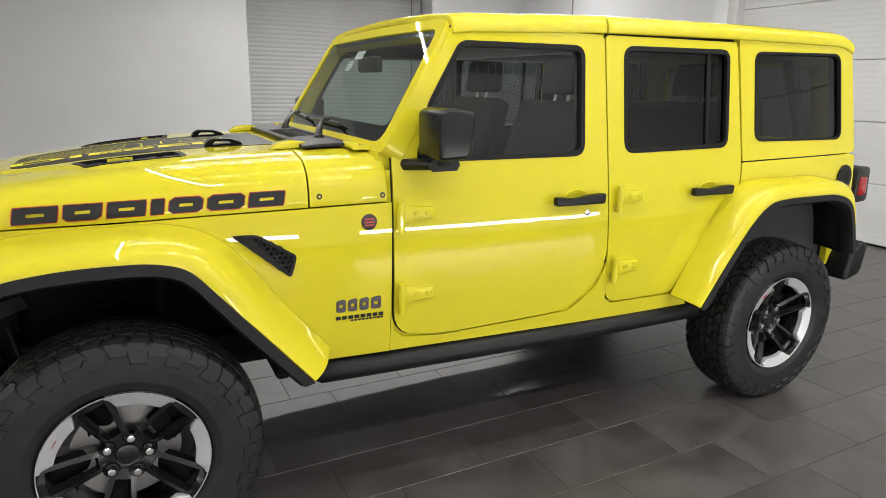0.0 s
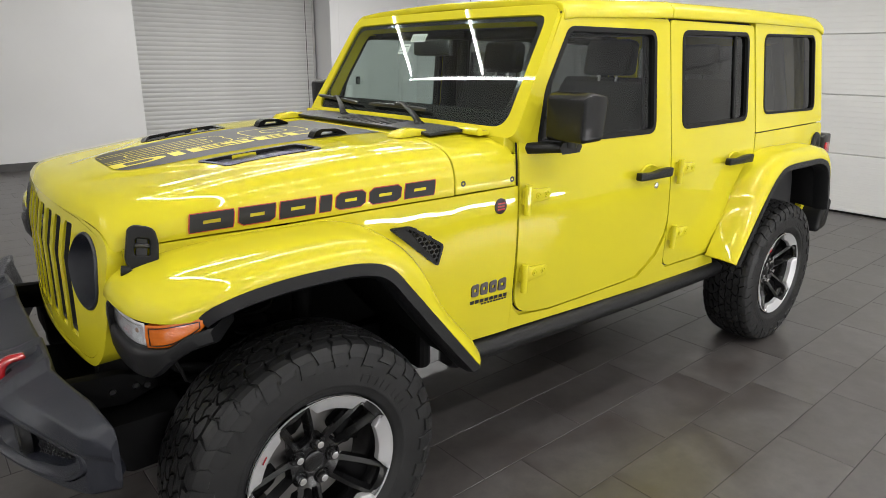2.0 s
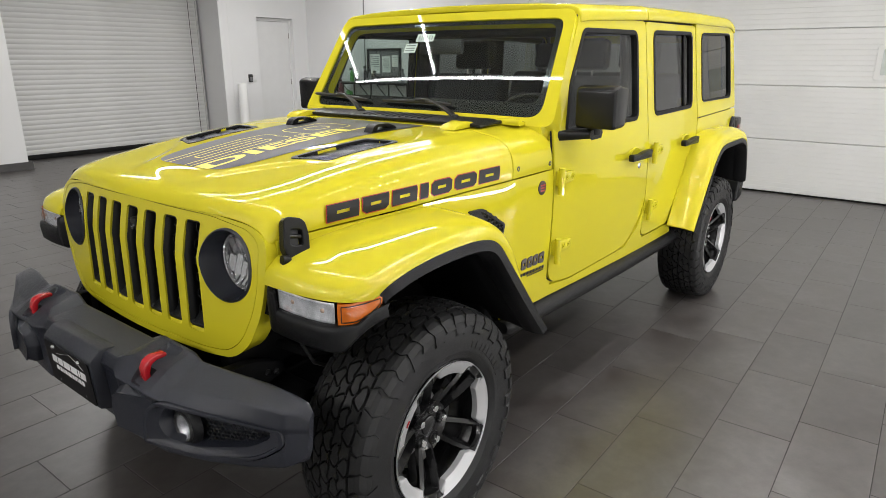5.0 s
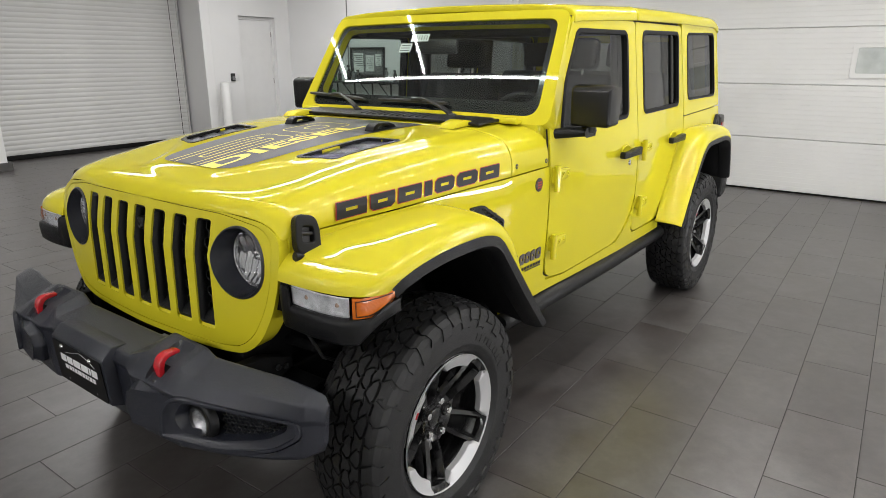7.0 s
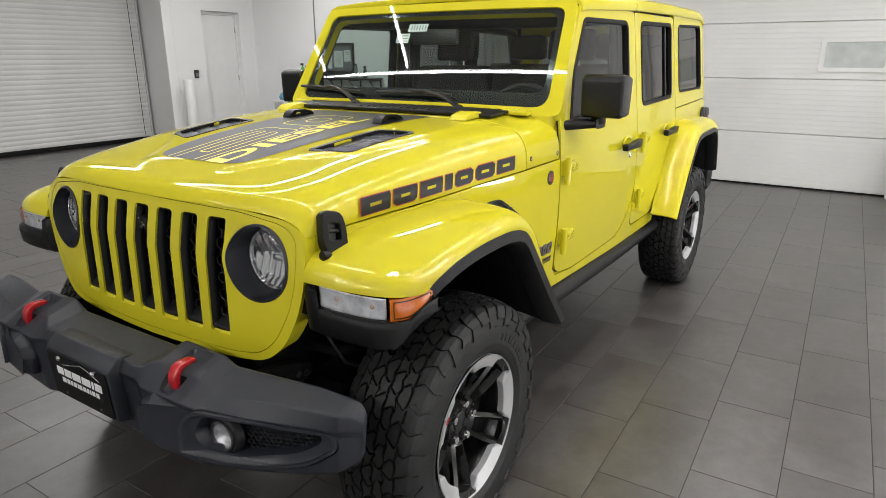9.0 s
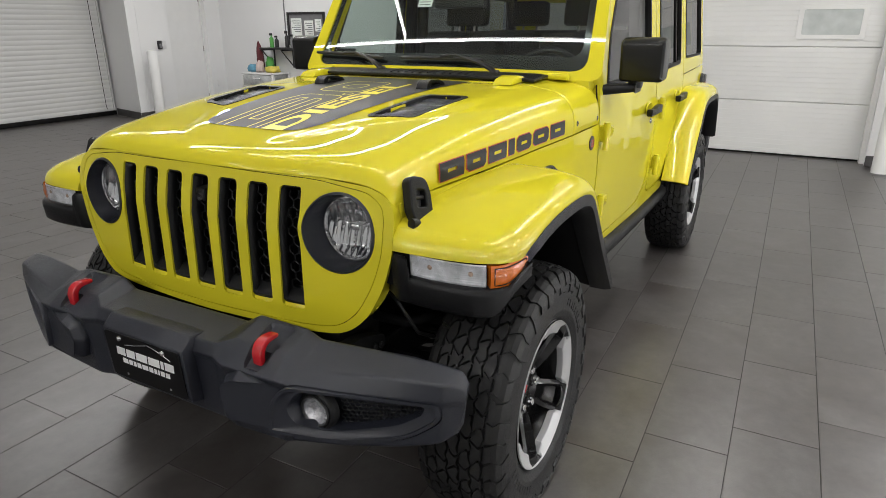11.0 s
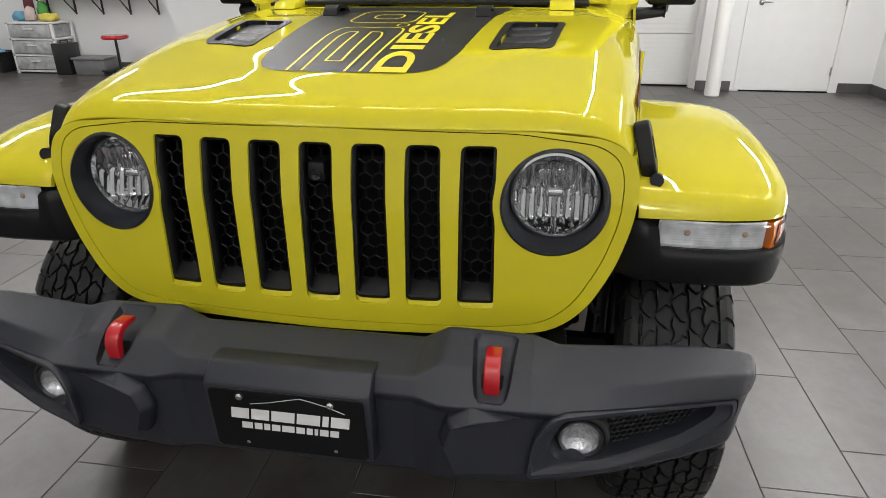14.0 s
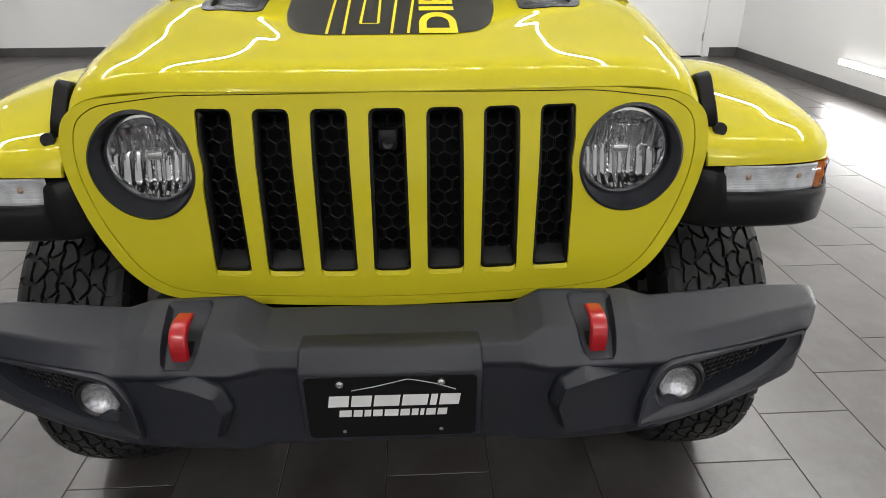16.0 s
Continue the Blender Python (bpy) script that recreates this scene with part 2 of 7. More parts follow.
def bm_sheet(outline, holes, place, step=0.06, toward=None):
    """A sheet cut to an outline with holes in (a, b), divided by a grid and laid into space by place(a, b)."""
    bm = bmesh.new()
    for loop in (outline, *holes):
        vs = [bm.verts.new((a, b, 0)) for a, b in loop]
        for i in range(len(vs)):
            bm.edges.new((vs[i - 1], vs[i]))
    bmesh.ops.triangle_fill(bm, use_beauty=True, use_dissolve=False, edges=bm.edges[:])
    for axis in (0, 1):
        values = [p[axis] for p in outline]
        c = math.ceil(min(values) / step) * step
        while c < max(values):
            no = [0, 0, 0]
            no[axis] = 1
            co = [0, 0, 0]
            co[axis] = c
            bmesh.ops.bisect_plane(bm, geom=bm.verts[:] + bm.edges[:] + bm.faces[:], plane_co=co, plane_no=no)
            c += step
    bmesh.ops.dissolve_limit(bm, angle_limit=0.001, verts=[], edges=[e for e in bm.edges if len(e.link_faces) == 2 and not any(abs((e.verts[0].co[k] - e.verts[1].co[k])) < 1e-6 and abs(e.verts[0].co[k] / step - round(e.verts[0].co[k] / step)) < 1e-4 for k in (0, 1))])
    for v in bm.verts:
        v.co = Vector(place(v.co.x, v.co.y))
    bm.normal_update()
    if toward is not None:
        if sum((f.normal.dot(Vector(toward)) * f.calc_area() for f in bm.faces)) < 0:
            bmesh.ops.reverse_faces(bm, faces=bm.faces[:])
    return bm


def bm_grid(rows, close_u=False, close_v=False, flip=False, caps=False):
    """A surface through rows of points."""
    bm = bmesh.new()
    vs = [[bm.verts.new(p) for p in row] for row in rows]
    n, m = len(vs), len(vs[0])
    for i in range(n if close_u else n - 1):
        for j in range(m if close_v else m - 1):
            q = [vs[i][j], vs[(i + 1) % n][j], vs[(i + 1) % n][(j + 1) % m], vs[i][(j + 1) % m]]
            if len({id(v) for v in q}) == 4:
                bm.faces.new(q[::-1] if flip else q)
    if caps:
        bm.faces.new(vs[0] if flip else vs[0][::-1])
        bm.faces.new(vs[-1][::-1] if flip else vs[-1])
    return bm


def bm_box(x0, x1, y0, y1, z0, z1, bevel=0.0, seg=2, bm=None):
    bm = bm or bmesh.new()
    g = bmesh.ops.create_cube(bm, size=1)["verts"]
    for v in g:
        v.co = (lerp(x0, x1, v.co.x + 0.5), lerp(y0, y1, v.co.y + 0.5), lerp(z0, z1, v.co.z + 0.5))
    if bevel:
        es = list({e for v in g for e in v.link_edges})
        bmesh.ops.bevel(bm, geom=es, offset=bevel, segments=seg, affect="EDGES", profile=0.5)
    return bm


def bm_prism(poly, axis, a, b, bevel=0.0, seg=2, bm=None):
    """A polygon drawn out along an axis from a to b. The polygon is in the two other axes, in order."""
    bm = bm or bmesh.new()
    def at(p, c):
        q = list(p[:2])
        q.insert(axis, c)
        return q
    lo = [bm.verts.new(at(p, a)) for p in poly]
    hi = [bm.verts.new(at(p, b)) for p in poly]
    fs = [bm.faces.new(lo), bm.faces.new(hi[::-1])]
    n = len(poly)
    for i in range(n):
        fs.append(bm.faces.new((lo[i - 1], hi[i - 1], hi[i], lo[i])[::-1]))
    bmesh.ops.recalc_face_normals(bm, faces=fs)
    if bevel:
        es = [e for e in {e for f in fs for e in f.edges} if e.calc_face_angle(0) > 0.6]
        bmesh.ops.bevel(bm, geom=es, offset=bevel, segments=seg, affect="EDGES", profile=0.5)
    return bm


def bm_lathe(profile, centre, axis=1, n=48, bm=None):
    """Turns (along, radius) about an axis through centre."""
    bm = bm or bmesh.new()
    rows = []
    for k in range(n):
        t = 2 * math.pi * k / n
        row = []
        for h, r in profile:
            c, s = r * math.cos(t), r * math.sin(t)
            q = {0: (h, c, s), 1: (c, h, s), 2: (c, s, h)}[axis]
            row.append(bm.verts.new(Vector(centre) + Vector(q)))
        rows.append(row)
    for i in range(n):
        for j in range(len(profile) - 1):
            try:
                bm.faces.new((rows[i - 1][j], rows[i - 1][j + 1], rows[i][j + 1], rows[i][j]))
            except ValueError:
                pass
    for j in (0, len(profile) - 1):
        if profile[j][1] > 1e-5:
            continue
        bmesh.ops.pointmerge(bm, verts=[r[j] for r in rows], merge_co=rows[0][j].co)
    bmesh.ops.recalc_face_normals(bm, faces=bm.faces[:])
    return bm


def bm_tube(points, radius, n=8, bm=None, caps=True, flat=None):
    """A round rod along points; radius may be a list. flat: (across, up) factors for a flattened one."""
    bm = bm or bmesh.new()
    pts = [Vector(p) for p in points]
    rads = radius if isinstance(radius, (list, tuple)) else [radius] * len(pts)
    rows, side = [], None
    for i, p in enumerate(pts):
        d = (pts[min(i + 1, len(pts) - 1)] - pts[max(i - 1, 0)]).normalized()
        if side is None:
            side = d.cross(Vector((0, 0, 1)) if abs(d.z) < 0.9 else Vector((0, 1, 0))).normalized()
        side = (side - d * side.dot(d)).normalized()
        up = d.cross(side)
        fa, fb = flat or (1, 1)
        rows.append([bm.verts.new(p + (side * math.cos(2 * math.pi * k / n) * fa + up * math.sin(2 * math.pi * k / n) * fb) * rads[i]) for k in range(n)])
    for i in range(len(rows) - 1):
        for k in range(n):
            bm.faces.new((rows[i][k - 1], rows[i][k], rows[i + 1][k], rows[i + 1][k - 1]))
    if caps:
        bm.faces.new(rows[0])
        bm.faces.new(rows[-1][::-1])
    bmesh.ops.recalc_face_normals(bm, faces=bm.faces[:])
    return bm


def bm_move(bm, m):
    bmesh.ops.transform(bm, matrix=m, verts=bm.verts[:])
    return bm


def drape(bm, place, step=0.05):
    """Cuts a flat bmesh by a grid and lays it on a surface."""
    for axis in (0, 1):
        vals = [v.co[axis] for v in bm.verts]
        c = math.ceil(min(vals) / step) * step
        while c < max(vals):
            co, no = [0, 0, 0], [0, 0, 0]
            co[axis], no[axis] = c, 1
            bmesh.ops.bisect_plane(bm, geom=bm.verts[:] + bm.edges[:] + bm.faces[:], plane_co=co, plane_no=no)
            c += step
    for v in bm.verts:
        v.co = Vector(place(v.co.x, v.co.y))
    return bm


# ---- the room ----
NEAR_S, WALL_E, GARAGE_X, EAST_N, NORTH, SHUT_Y = -4.2, 6.74, 6.97, 7.4, 8.4, 9.4
GAR_Y0, GAR_Y1, GAR_TOP, CEIL = -2.2, 2.9, 3.0, 3.9


def wall(name, boxes, material=WHITEWALL, label="white painted smooth wall"):
    bm = bmesh.new()
    for b in boxes:
        bm_box(*b, bm=bm)
    return tagged(part(name, bm, material, None, smooth=0), label, "wall", kind="structure")


wall("wall_south", [(-7.2, 6.94, NEAR_S - 0.2, NEAR_S, 0, CEIL)])
D0, D1, DH = -3.76, -2.68, 2.12
wall("wall_east_south", [(WALL_E, 6.94, NEAR_S, D0, 0, CEIL), (WALL_E, 6.94, D1, GAR_Y0, 0, CEIL), (WALL_E, 6.94, D0, D1, DH, CEIL)])
wall("wall_over_gate", [(WALL_E, 7.1, GAR_Y0, GAR_Y1, GAR_TOP, CEIL)])
wall("wall_east_north", [(EAST_N, EAST_N + 0.2, GAR_Y1 + 0.2, 8.6, 0, CEIL), (WALL_E, EAST_N + 0.2, GAR_Y1, GAR_Y1 + 0.2, 0, CEIL)])
N0, N1, NH = 6.21, 7.05, 2.30
wall("wall_north_door", [(5.60, N0, NORTH, NORTH + 0.2, 0, CEIL), (N1, EAST_N, NORTH, NORTH + 0.2, 0, CEIL), (N0, N1, NORTH, NORTH + 0.2, NH, CEIL)])
tagged(part("wall_return", bm_prism([(5.42, NORTH), (5.60, NORTH + 0.003), (5.60, NORTH + 0.2), (5.90, 9.6), (5.71, 9.6)], 2, 0, CEIL), WHITEWALL, None, smooth=0), "white painted smooth wall", "wall", kind="structure")
wall("wall_over_shutter", [(2.07, 5.66, SHUT_Y, SHUT_Y + 0.2, 3.3, CEIL)])
wall("wall_north_west", [(-7.2, 2.07, 8.45, 9.6, 0, CEIL)])
# unseen wall, set close in to bounce light onto the grille
wall("wall_west", [(-4.7, -4.5, NEAR_S, 8.45, 0, CEIL)])
tagged(part("ceiling", bm_box(-7.4, 7.7, NEAR_S - 0.2, 9.7, CEIL, CEIL + 0.15), CEILING, None, smooth=0), "pale grey flat painted ceiling", "ceiling", kind="structure")


def skirting(x0, x1, y0, y1):
    ob = part("baseboard", bm_box(x0, x1, y0, y1, 0, 0.115, 0.003), BASEB, None, smooth=0)
    return tagged(ob, "dark grey tile baseboard along the white wall", "baseboard", "baseboards", "structure")


skirting(-7.2, WALL_E, NEAR_S, NEAR_S + 0.012)
skirting(WALL_E - 0.012, WALL_E, NEAR_S + 0.012, D0 - 0.07)
skirting(WALL_E - 0.012, WALL_E, D1 + 0.07, GAR_Y0)
skirting(EAST_N - 0.012, EAST_N, GAR_Y1 + 0.2, NORTH)
skirting(N1 + 0.05, EAST_N - 0.012, NORTH - 0.012, NORTH)
skirting(5.42, N0 - 0.05, NORTH - 0.012, NORTH)
tagged(part("baseboard", bm_prism([(5.407, NORTH), (5.419, NORTH), (5.659, SHUT_Y - 0.02), (5.647, SHUT_Y - 0.02)], 2, 0, 0.115), BASEB, None, smooth=0), "dark grey tile baseboard along the white wall", "baseboard", "baseboards", "structure")
skirting(-7.2, 2.12, 8.438, 8.45)
skirting(2.12, 2.132, 8.45, SHUT_Y)


# doors in the walls
def wall_door(name, m, width, height, label, lever=True, flip=False):
    """A flush steel door in its frame: local x along the wall, y out of it towards the room, z up."""
    door = tagged(part(name, bm_box(0, width, -0.05, -0.012, 0.012, height, 0.002), WHITEDOOR, None, smooth=0), label, "door", kind="structure")
    door.matrix_world = m
    for a, b in ((-0.055, 0), (width, width + 0.055)):
        part("frame_post", bm_box(a, b, -0.12, 0.014, 0, height + 0.055, 0.003), WHITEDOOR, door, smooth=0)
    part("frame_head", bm_box(0, width, -0.12, 0.014, height + 0.003, height + 0.055, 0.003), WHITEDOOR, door, smooth=0)
    part("threshold", bm_box(0, width, -0.06, 0.02, 0, 0.010, 0.002), DARK, door, smooth=0)
    hx = 0.012 if flip else width - 0.012
    for z in (0.25, height * 0.5, height - 0.25):
        part("hinge", bm_tube([(hx, 0.004, z - 0.05), (hx, 0.004, z + 0.05)], 0.008), STEEL, door)
    if lever:
        lx = width - 0.10 if flip else 0.10
        handle = part("door_handle", bm_lathe([(-0.012, 0.034), (0.004, 0.034), (0.010, 0.028), (0.012, 0.016), (0.045, 0.014), (0.05, 0.0)], (lx, 0, 1.02), 1, 24), CHROME, door, "brushed chrome lever handle")
        s = -1 if flip else 1
        part("lever", bm_tube([(lx, 0.045, 1.02), (lx + s * 0.05, 0.048, 1.022), (lx + s * 0.11, 0.044, 1.018)], [0.011, 0.010, 0.008], 10), CHROME, handle)
    return door


wall_door("door_1", pose(WALL_E, D1 - 0.03, 0, 0, 0, -90) @ pose(0, 0, 0, 0, 0, 0) @ Matrix.Diagonal((1, -1, 1, 1)), D1 - D0 - 0.06, DH - 0.06, "closed white steel door with chrome lever handle", True)
wall_door("door_2", Matrix.Translation((N0 + 0.03, NORTH + 0.10, 0)) @ Matrix.Diagonal((1, -1, 1, 1)), N1 - N0 - 0.06, NH - 0.06, "closed white flush door set back in the wall", False)

# sectional overhead door
gate = tagged(part("overhead_door", bm_box(GARAGE_X + 0.045, GARAGE_X + 0.08, GAR_Y0, GAR_Y1, 0.02, GAR_TOP, 0), WHITESTEEL, None, smooth=0), "closed white ribbed sectional overhead door", "overhead door", kind="structure")
SECTION = 0.622
for k in range(5):
    z0, z1 = 0.022 + k * SECTION, min(0.016 + (k + 1) * SECTION, GAR_TOP)
    n = int((z1 - z0) / 0.052)
    prof = [(GARAGE_X + 0.045, z0), (GARAGE_X + 0.004, z0), (GARAGE_X, z0 + 0.006)]
    for i in range(1, n):
        z = z0 + (z1 - z0) * i / n
        prof += [(GARAGE_X, z - 0.003), (GARAGE_X + 0.0022, z), (GARAGE_X, z + 0.003)]
    prof += [(GARAGE_X, z1 - 0.006), (GARAGE_X + 0.004, z1), (GARAGE_X + 0.045, z1)]
    part("panel", bm_grid([[(x, y, z) for x, z in prof] for y in (GAR_Y0 + 0.01, GAR_Y1 - 0.01)], flip=True), WHITESTEEL, gate, smooth=20)
part("rubber_seal", bm_box(GARAGE_X + 0.005, GARAGE_X + 0.05, GAR_Y0, GAR_Y1, 0.0, 0.022, 0.003), SEAL, gate, "black rubber bottom seal")
lite = part("window_frame", bm_sheet(rounded([(-1.97, 1.345), (-1.29, 1.345), (-1.29, 1.71), (-1.97, 1.71)], 0.03), [rounded([(-1.915, 1.395), (-1.345, 1.395), (-1.345, 1.665), (-1.915, 1.665)], 0.02)], lambda y, z: (GARAGE_X - 0.016, y, z), 0.2, (-1, 0, 0)), WHITESTEEL, gate, "white moulded window frame", solid=0.02, bevel=0.006)
part("pane", bm_box(GARAGE_X - 0.006, GARAGE_X - 0.004, -1.92, -1.34, 1.39, 1.67), mat("frosted_pane", (0.50, 0.53, 0.52), 0.12, vary=0.12, scale=7, coat=0.5), lite)
for y0, y1 in ((GAR_Y0 - 0.002, GAR_Y0 + 0.05), (GAR_Y1 - 0.05, GAR_Y1 + 0.002)):
    tagged(part("trim", bm_box(6.85, GARAGE_X - 0.004, y0, y1, 0, GAR_TOP, 0.004), WHITEDOOR, None, smooth=0), "white door jamb trim", "trim", kind="structure")

# roll-up shutter of curved slats
shutter = tagged(part("roller_shutter", bm_box(2.09, 5.645, SHUT_Y + 0.03, SHUT_Y + 0.05, 0.05, 3.3), SHUTTERGREY, None, smooth=0), "closed pale grey roll-up shutter of narrow slats", "shutter", kind="structure")
H_SLAT = 0.077
arc = [(SHUT_Y + 0.022 - 0.012 * math.sin(math.pi * (0.08 + 0.84 * k / 6)) ** 0.7, H_SLAT * (k / 6)) for k in range(7)]
slat_bm = bm_grid([[(x, y, z) for y, z in arc] for x in (2.09, 5.645)], flip=True)
slat = part("slat", slat_bm, SHUTTERGREY, shutter, smooth=80)
slat.location = (0, 0, 0.075)
for k in range(1, 41):
    o = new("slat", slat.data)
    o.parent, o.location = shutter, (0, 0, 0.075 + k * H_SLAT)
part("bottom_bar", bm_box(2.09, 5.645, SHUT_Y - 0.005, SHUT_Y + 0.03, 0.004, 0.078, 0.004), SEAL, shutter, "black rubber bottom bar")
part("chain", bm_tube([(5.42, SHUT_Y - 0.05, 3.3), (5.43, SHUT_Y - 0.05, 0.2), (5.44, SHUT_Y - 0.05, 0.12)], 0.005, 6), DARK, shutter, "dark hanging chain")
part("guide_rail", bm_box(5.60, 5.615, SHUT_Y - 0.012, SHUT_Y + 0.01, 0.08, 3.3), SHUTTERGREY, shutter)


def bollard(x, y, h, r):
    b = thing("bollard", x, y, 0, "white plastic-sleeved pipe bollard with a domed top beside the wall", "bollard", "bollards")
    part("sleeve", bm_lathe([(0.012, 0.0), (0.012, r), (h - 0.03, r), (h - 0.008, r * 0.8), (h, 0.0)], (0, 0, 0), 2, 32), WHITESTEEL, b)
    part("base_ring", bm_lathe([(0.0, 0.0), (0.0, r + 0.006), (0.012, r + 0.006), (0.012, 0.0)], (0, 0, 0), 2, 32), GREY, b)


bollard(6.33, -2.32, 1.22, 0.085)
bollard(5.62, 8.16, 1.14, 0.085)

# fittings by the white door
reader = thing("card_reader", 5.98, NORTH, 1.14, "small black card reader on the white wall", "card reader")
part("body", bm_box(-0.05, 0.03, -0.035, 0, 0, 0.14, 0.006), SATIN, reader)
part("keypad", bm_box(-0.035, 0.015, -0.039, -0.036, 0.02, 0.09, 0.001), GREY, reader)
switch = thing("wall_switch", 6.08, NORTH, 1.15, "white wall switch plate", "switch")
part("plate", bm_box(-0.035, 0.035, -0.008, 0, 0, 0.12, 0.002), WHITEDOOR, switch)
part("rocker", bm_box(-0.016, 0.016, -0.013, -0.008, 0.03, 0.09, 0.002), WHITEDOOR, switch)
sw2 = thing("wall_switch", WALL_E, -2.47, 1.12, "white wall switch plate", "switch")
part("plate", bm_box(-0.008, 0, -0.035, 0.035, 0, 0.12, 0.002), WHITEDOOR, sw2)
part("rocker", bm_box(-0.013, -0.008, -0.016, 0.016, 0.03, 0.09, 0.002), WHITEDOOR, sw2)
outlet = thing("wall_outlet", 7.20, NORTH, 0.42, "white wall socket plate", "outlet")
part("plate", bm_box(-0.035, 0.035, -0.008, 0, 0, 0.12, 0.002), WHITEDOOR, outlet)
conduit = thing("wall_conduit", EAST_N, 6.78, 0, "thin grey vertical pipe on the white wall", "pipe")
part("pipe", bm_tube([(-0.015, 0, 1.25), (-0.015, 0, CEIL)], 0.010), GREY, conduit)

# board, shelf and clutter in the far corner
board = thing("notice_board", EAST_N, 6.30, 1.22, "black-framed notice board with papers on the wall", "notice board")
part("frame", bm_sheet([(-0.42, 0), (0.42, 0), (0.42, 0.52), (-0.42, 0.52)], [[(-0.38, 0.04), (0.38, 0.04), (0.38, 0.48), (-0.38, 0.48)]], lambda y, z: (-0.03, y, z), 0.3, (-1, 0, 0)), SATIN, board, smooth=0, solid=0.028)
part("backing", bm_box(-0.015, -0.001, -0.38, 0.38, 0.04, 0.48), GREY, board)
for y0, z0, w, h in ((0.10, 0.08, 0.24, 0.34), (-0.16, 0.10, 0.20, 0.28), (-0.34, 0.20, 0.14, 0.2)):
    sheet_ob = part("paper", bm_box(-0.019, -0.016, y0, y0 + w, z0, z0 + h), PAPER, board)
    for i in range(6):
        part("print_line", bm_box(-0.0205, -0.0195, y0 + 0.02, y0 + w - 0.02 - 0.03 * (i % 3), z0 + h - 0.05 - i * 0.035, z0 + h - 0.04 - i * 0.035), INK, sheet_ob)
shelf = thing("wall_shelf", EAST_N, 6.20, 1.12, "black wall shelf on triangular steel brackets", "shelf")
part("shelf_board", bm_box(-0.34, -0.005, -0.95, 0.95, 0.0, 0.03, 0.004), SATIN, shelf)
for y in (-0.90, -0.45, 0.0, 0.45, 0.9):
    b = part("bracket", bm_box(-0.32, -0.006, y - 0.012, y + 0.012, -0.022, -0.001), SATIN, shelf)
    part("strut", bm_tube([(-0.31, y, -0.02), (-0.015, y, -0.30)], 0.010, 6), SATIN, b)
    part("upright", bm_box(-0.02, -0.004, y - 0.012, y + 0.012, -0.32, -0.022), SATIN, b)


def bottle(x, y, z, h, r, material, label):
    b = thing("spray_bottle", x, y, z, label, "bottle", "bottles on the shelf")
    part("body", bm_lathe([(0, 0), (0, r), (h * 0.62, r), (h * 0.76, r * 0.38), (h * 0.84, r * 0.38), (h * 0.84, 0)], (0, 0, 0), 2, 16), material, b)
    part("trigger_head", bm_box(-r * 1.3, r * 0.5, -r * 0.3, r * 0.3, h * 0.842, h, 0.004), SATIN, b)


SHELF_TOP = 1.151
for i, (y, h, mt, lb) in enumerate(((6.98, 0.24, FABRICG, "green spray bottle with black trigger"), (6.86, 0.20, SATIN, "small black plastic spray bottle"), (6.62, 0.28, SATIN, "tall black plastic spray bottle"), (6.5, 0.22, GREY, "grey plastic spray bottle standing on shelf"), (6.38, 0.2, SATIN, "small black plastic spray bottle"), (5.7, 0.24, GREY, "grey plastic spray bottle standing on shelf"), (5.5, 0.2, SATIN, "small black plastic spray bottle"))):
    bottle(EAST_N - 0.18, y, SHELF_TOP, h, 0.036, mt, lb)

cart = thing("drawer_cart", EAST_N - 0.28, 7.10, 0, "white plastic cart with three milky drawers", "drawer cart")
for x in (-0.2, 0.2):
    for y in (-0.36, 0.36):
        part("post", bm_box(x - 0.02, x + 0.02, y - 0.02, y + 0.02, 0.0, 0.72, 0.004), WHITEDOOR, cart)
for k in range(4):
    part("deck", bm_box(-0.22, 0.22, -0.385, 0.385, 0.02 + k * 0.225, 0.05 + k * 0.225, 0.004), WHITEDOOR, cart)
for k in range(3):
    d = part("drawer", bm_box(-0.235, 0.2, -0.335, 0.335, 0.06 + k * 0.225, 0.235 + k * 0.225, 0.01), CLEARPLASTIC, cart, "milky see-through drawer")
    part("handle", bm_box(-0.25, -0.236, -0.08, 0.08, 0.17 + k * 0.225, 0.19 + k * 0.225, 0.003), WHITEDOOR, d)


def cloth(x, y, z, w, d, h, material, label, seed):
    bm = bmesh.new()
    bmesh.ops.create_icosphere(bm, subdivisions=3, radius=1)
    for v in bm.verts:
        k = 1 + 0.35 * noise.noise(v.co * 1.7 + Vector((seed, 0, 0))) + 0.12 * noise.noise(v.co * 5 + Vector((0, seed, 0)))
        v.co = Vector((v.co.x * w * k, v.co.y * d * k, max(-0.55, v.co.z) * h * k + 0.5 * h))
    zmin = min(v.co.z for v in bm.verts)
    for v in bm.verts:
        v.co.z -= zmin
    ob = part("cloth", bm, material, None, smooth=80)
    ob.location = (x, y, z)
    return tagged(ob, label, "cloth", "cloths on the drawer cart")


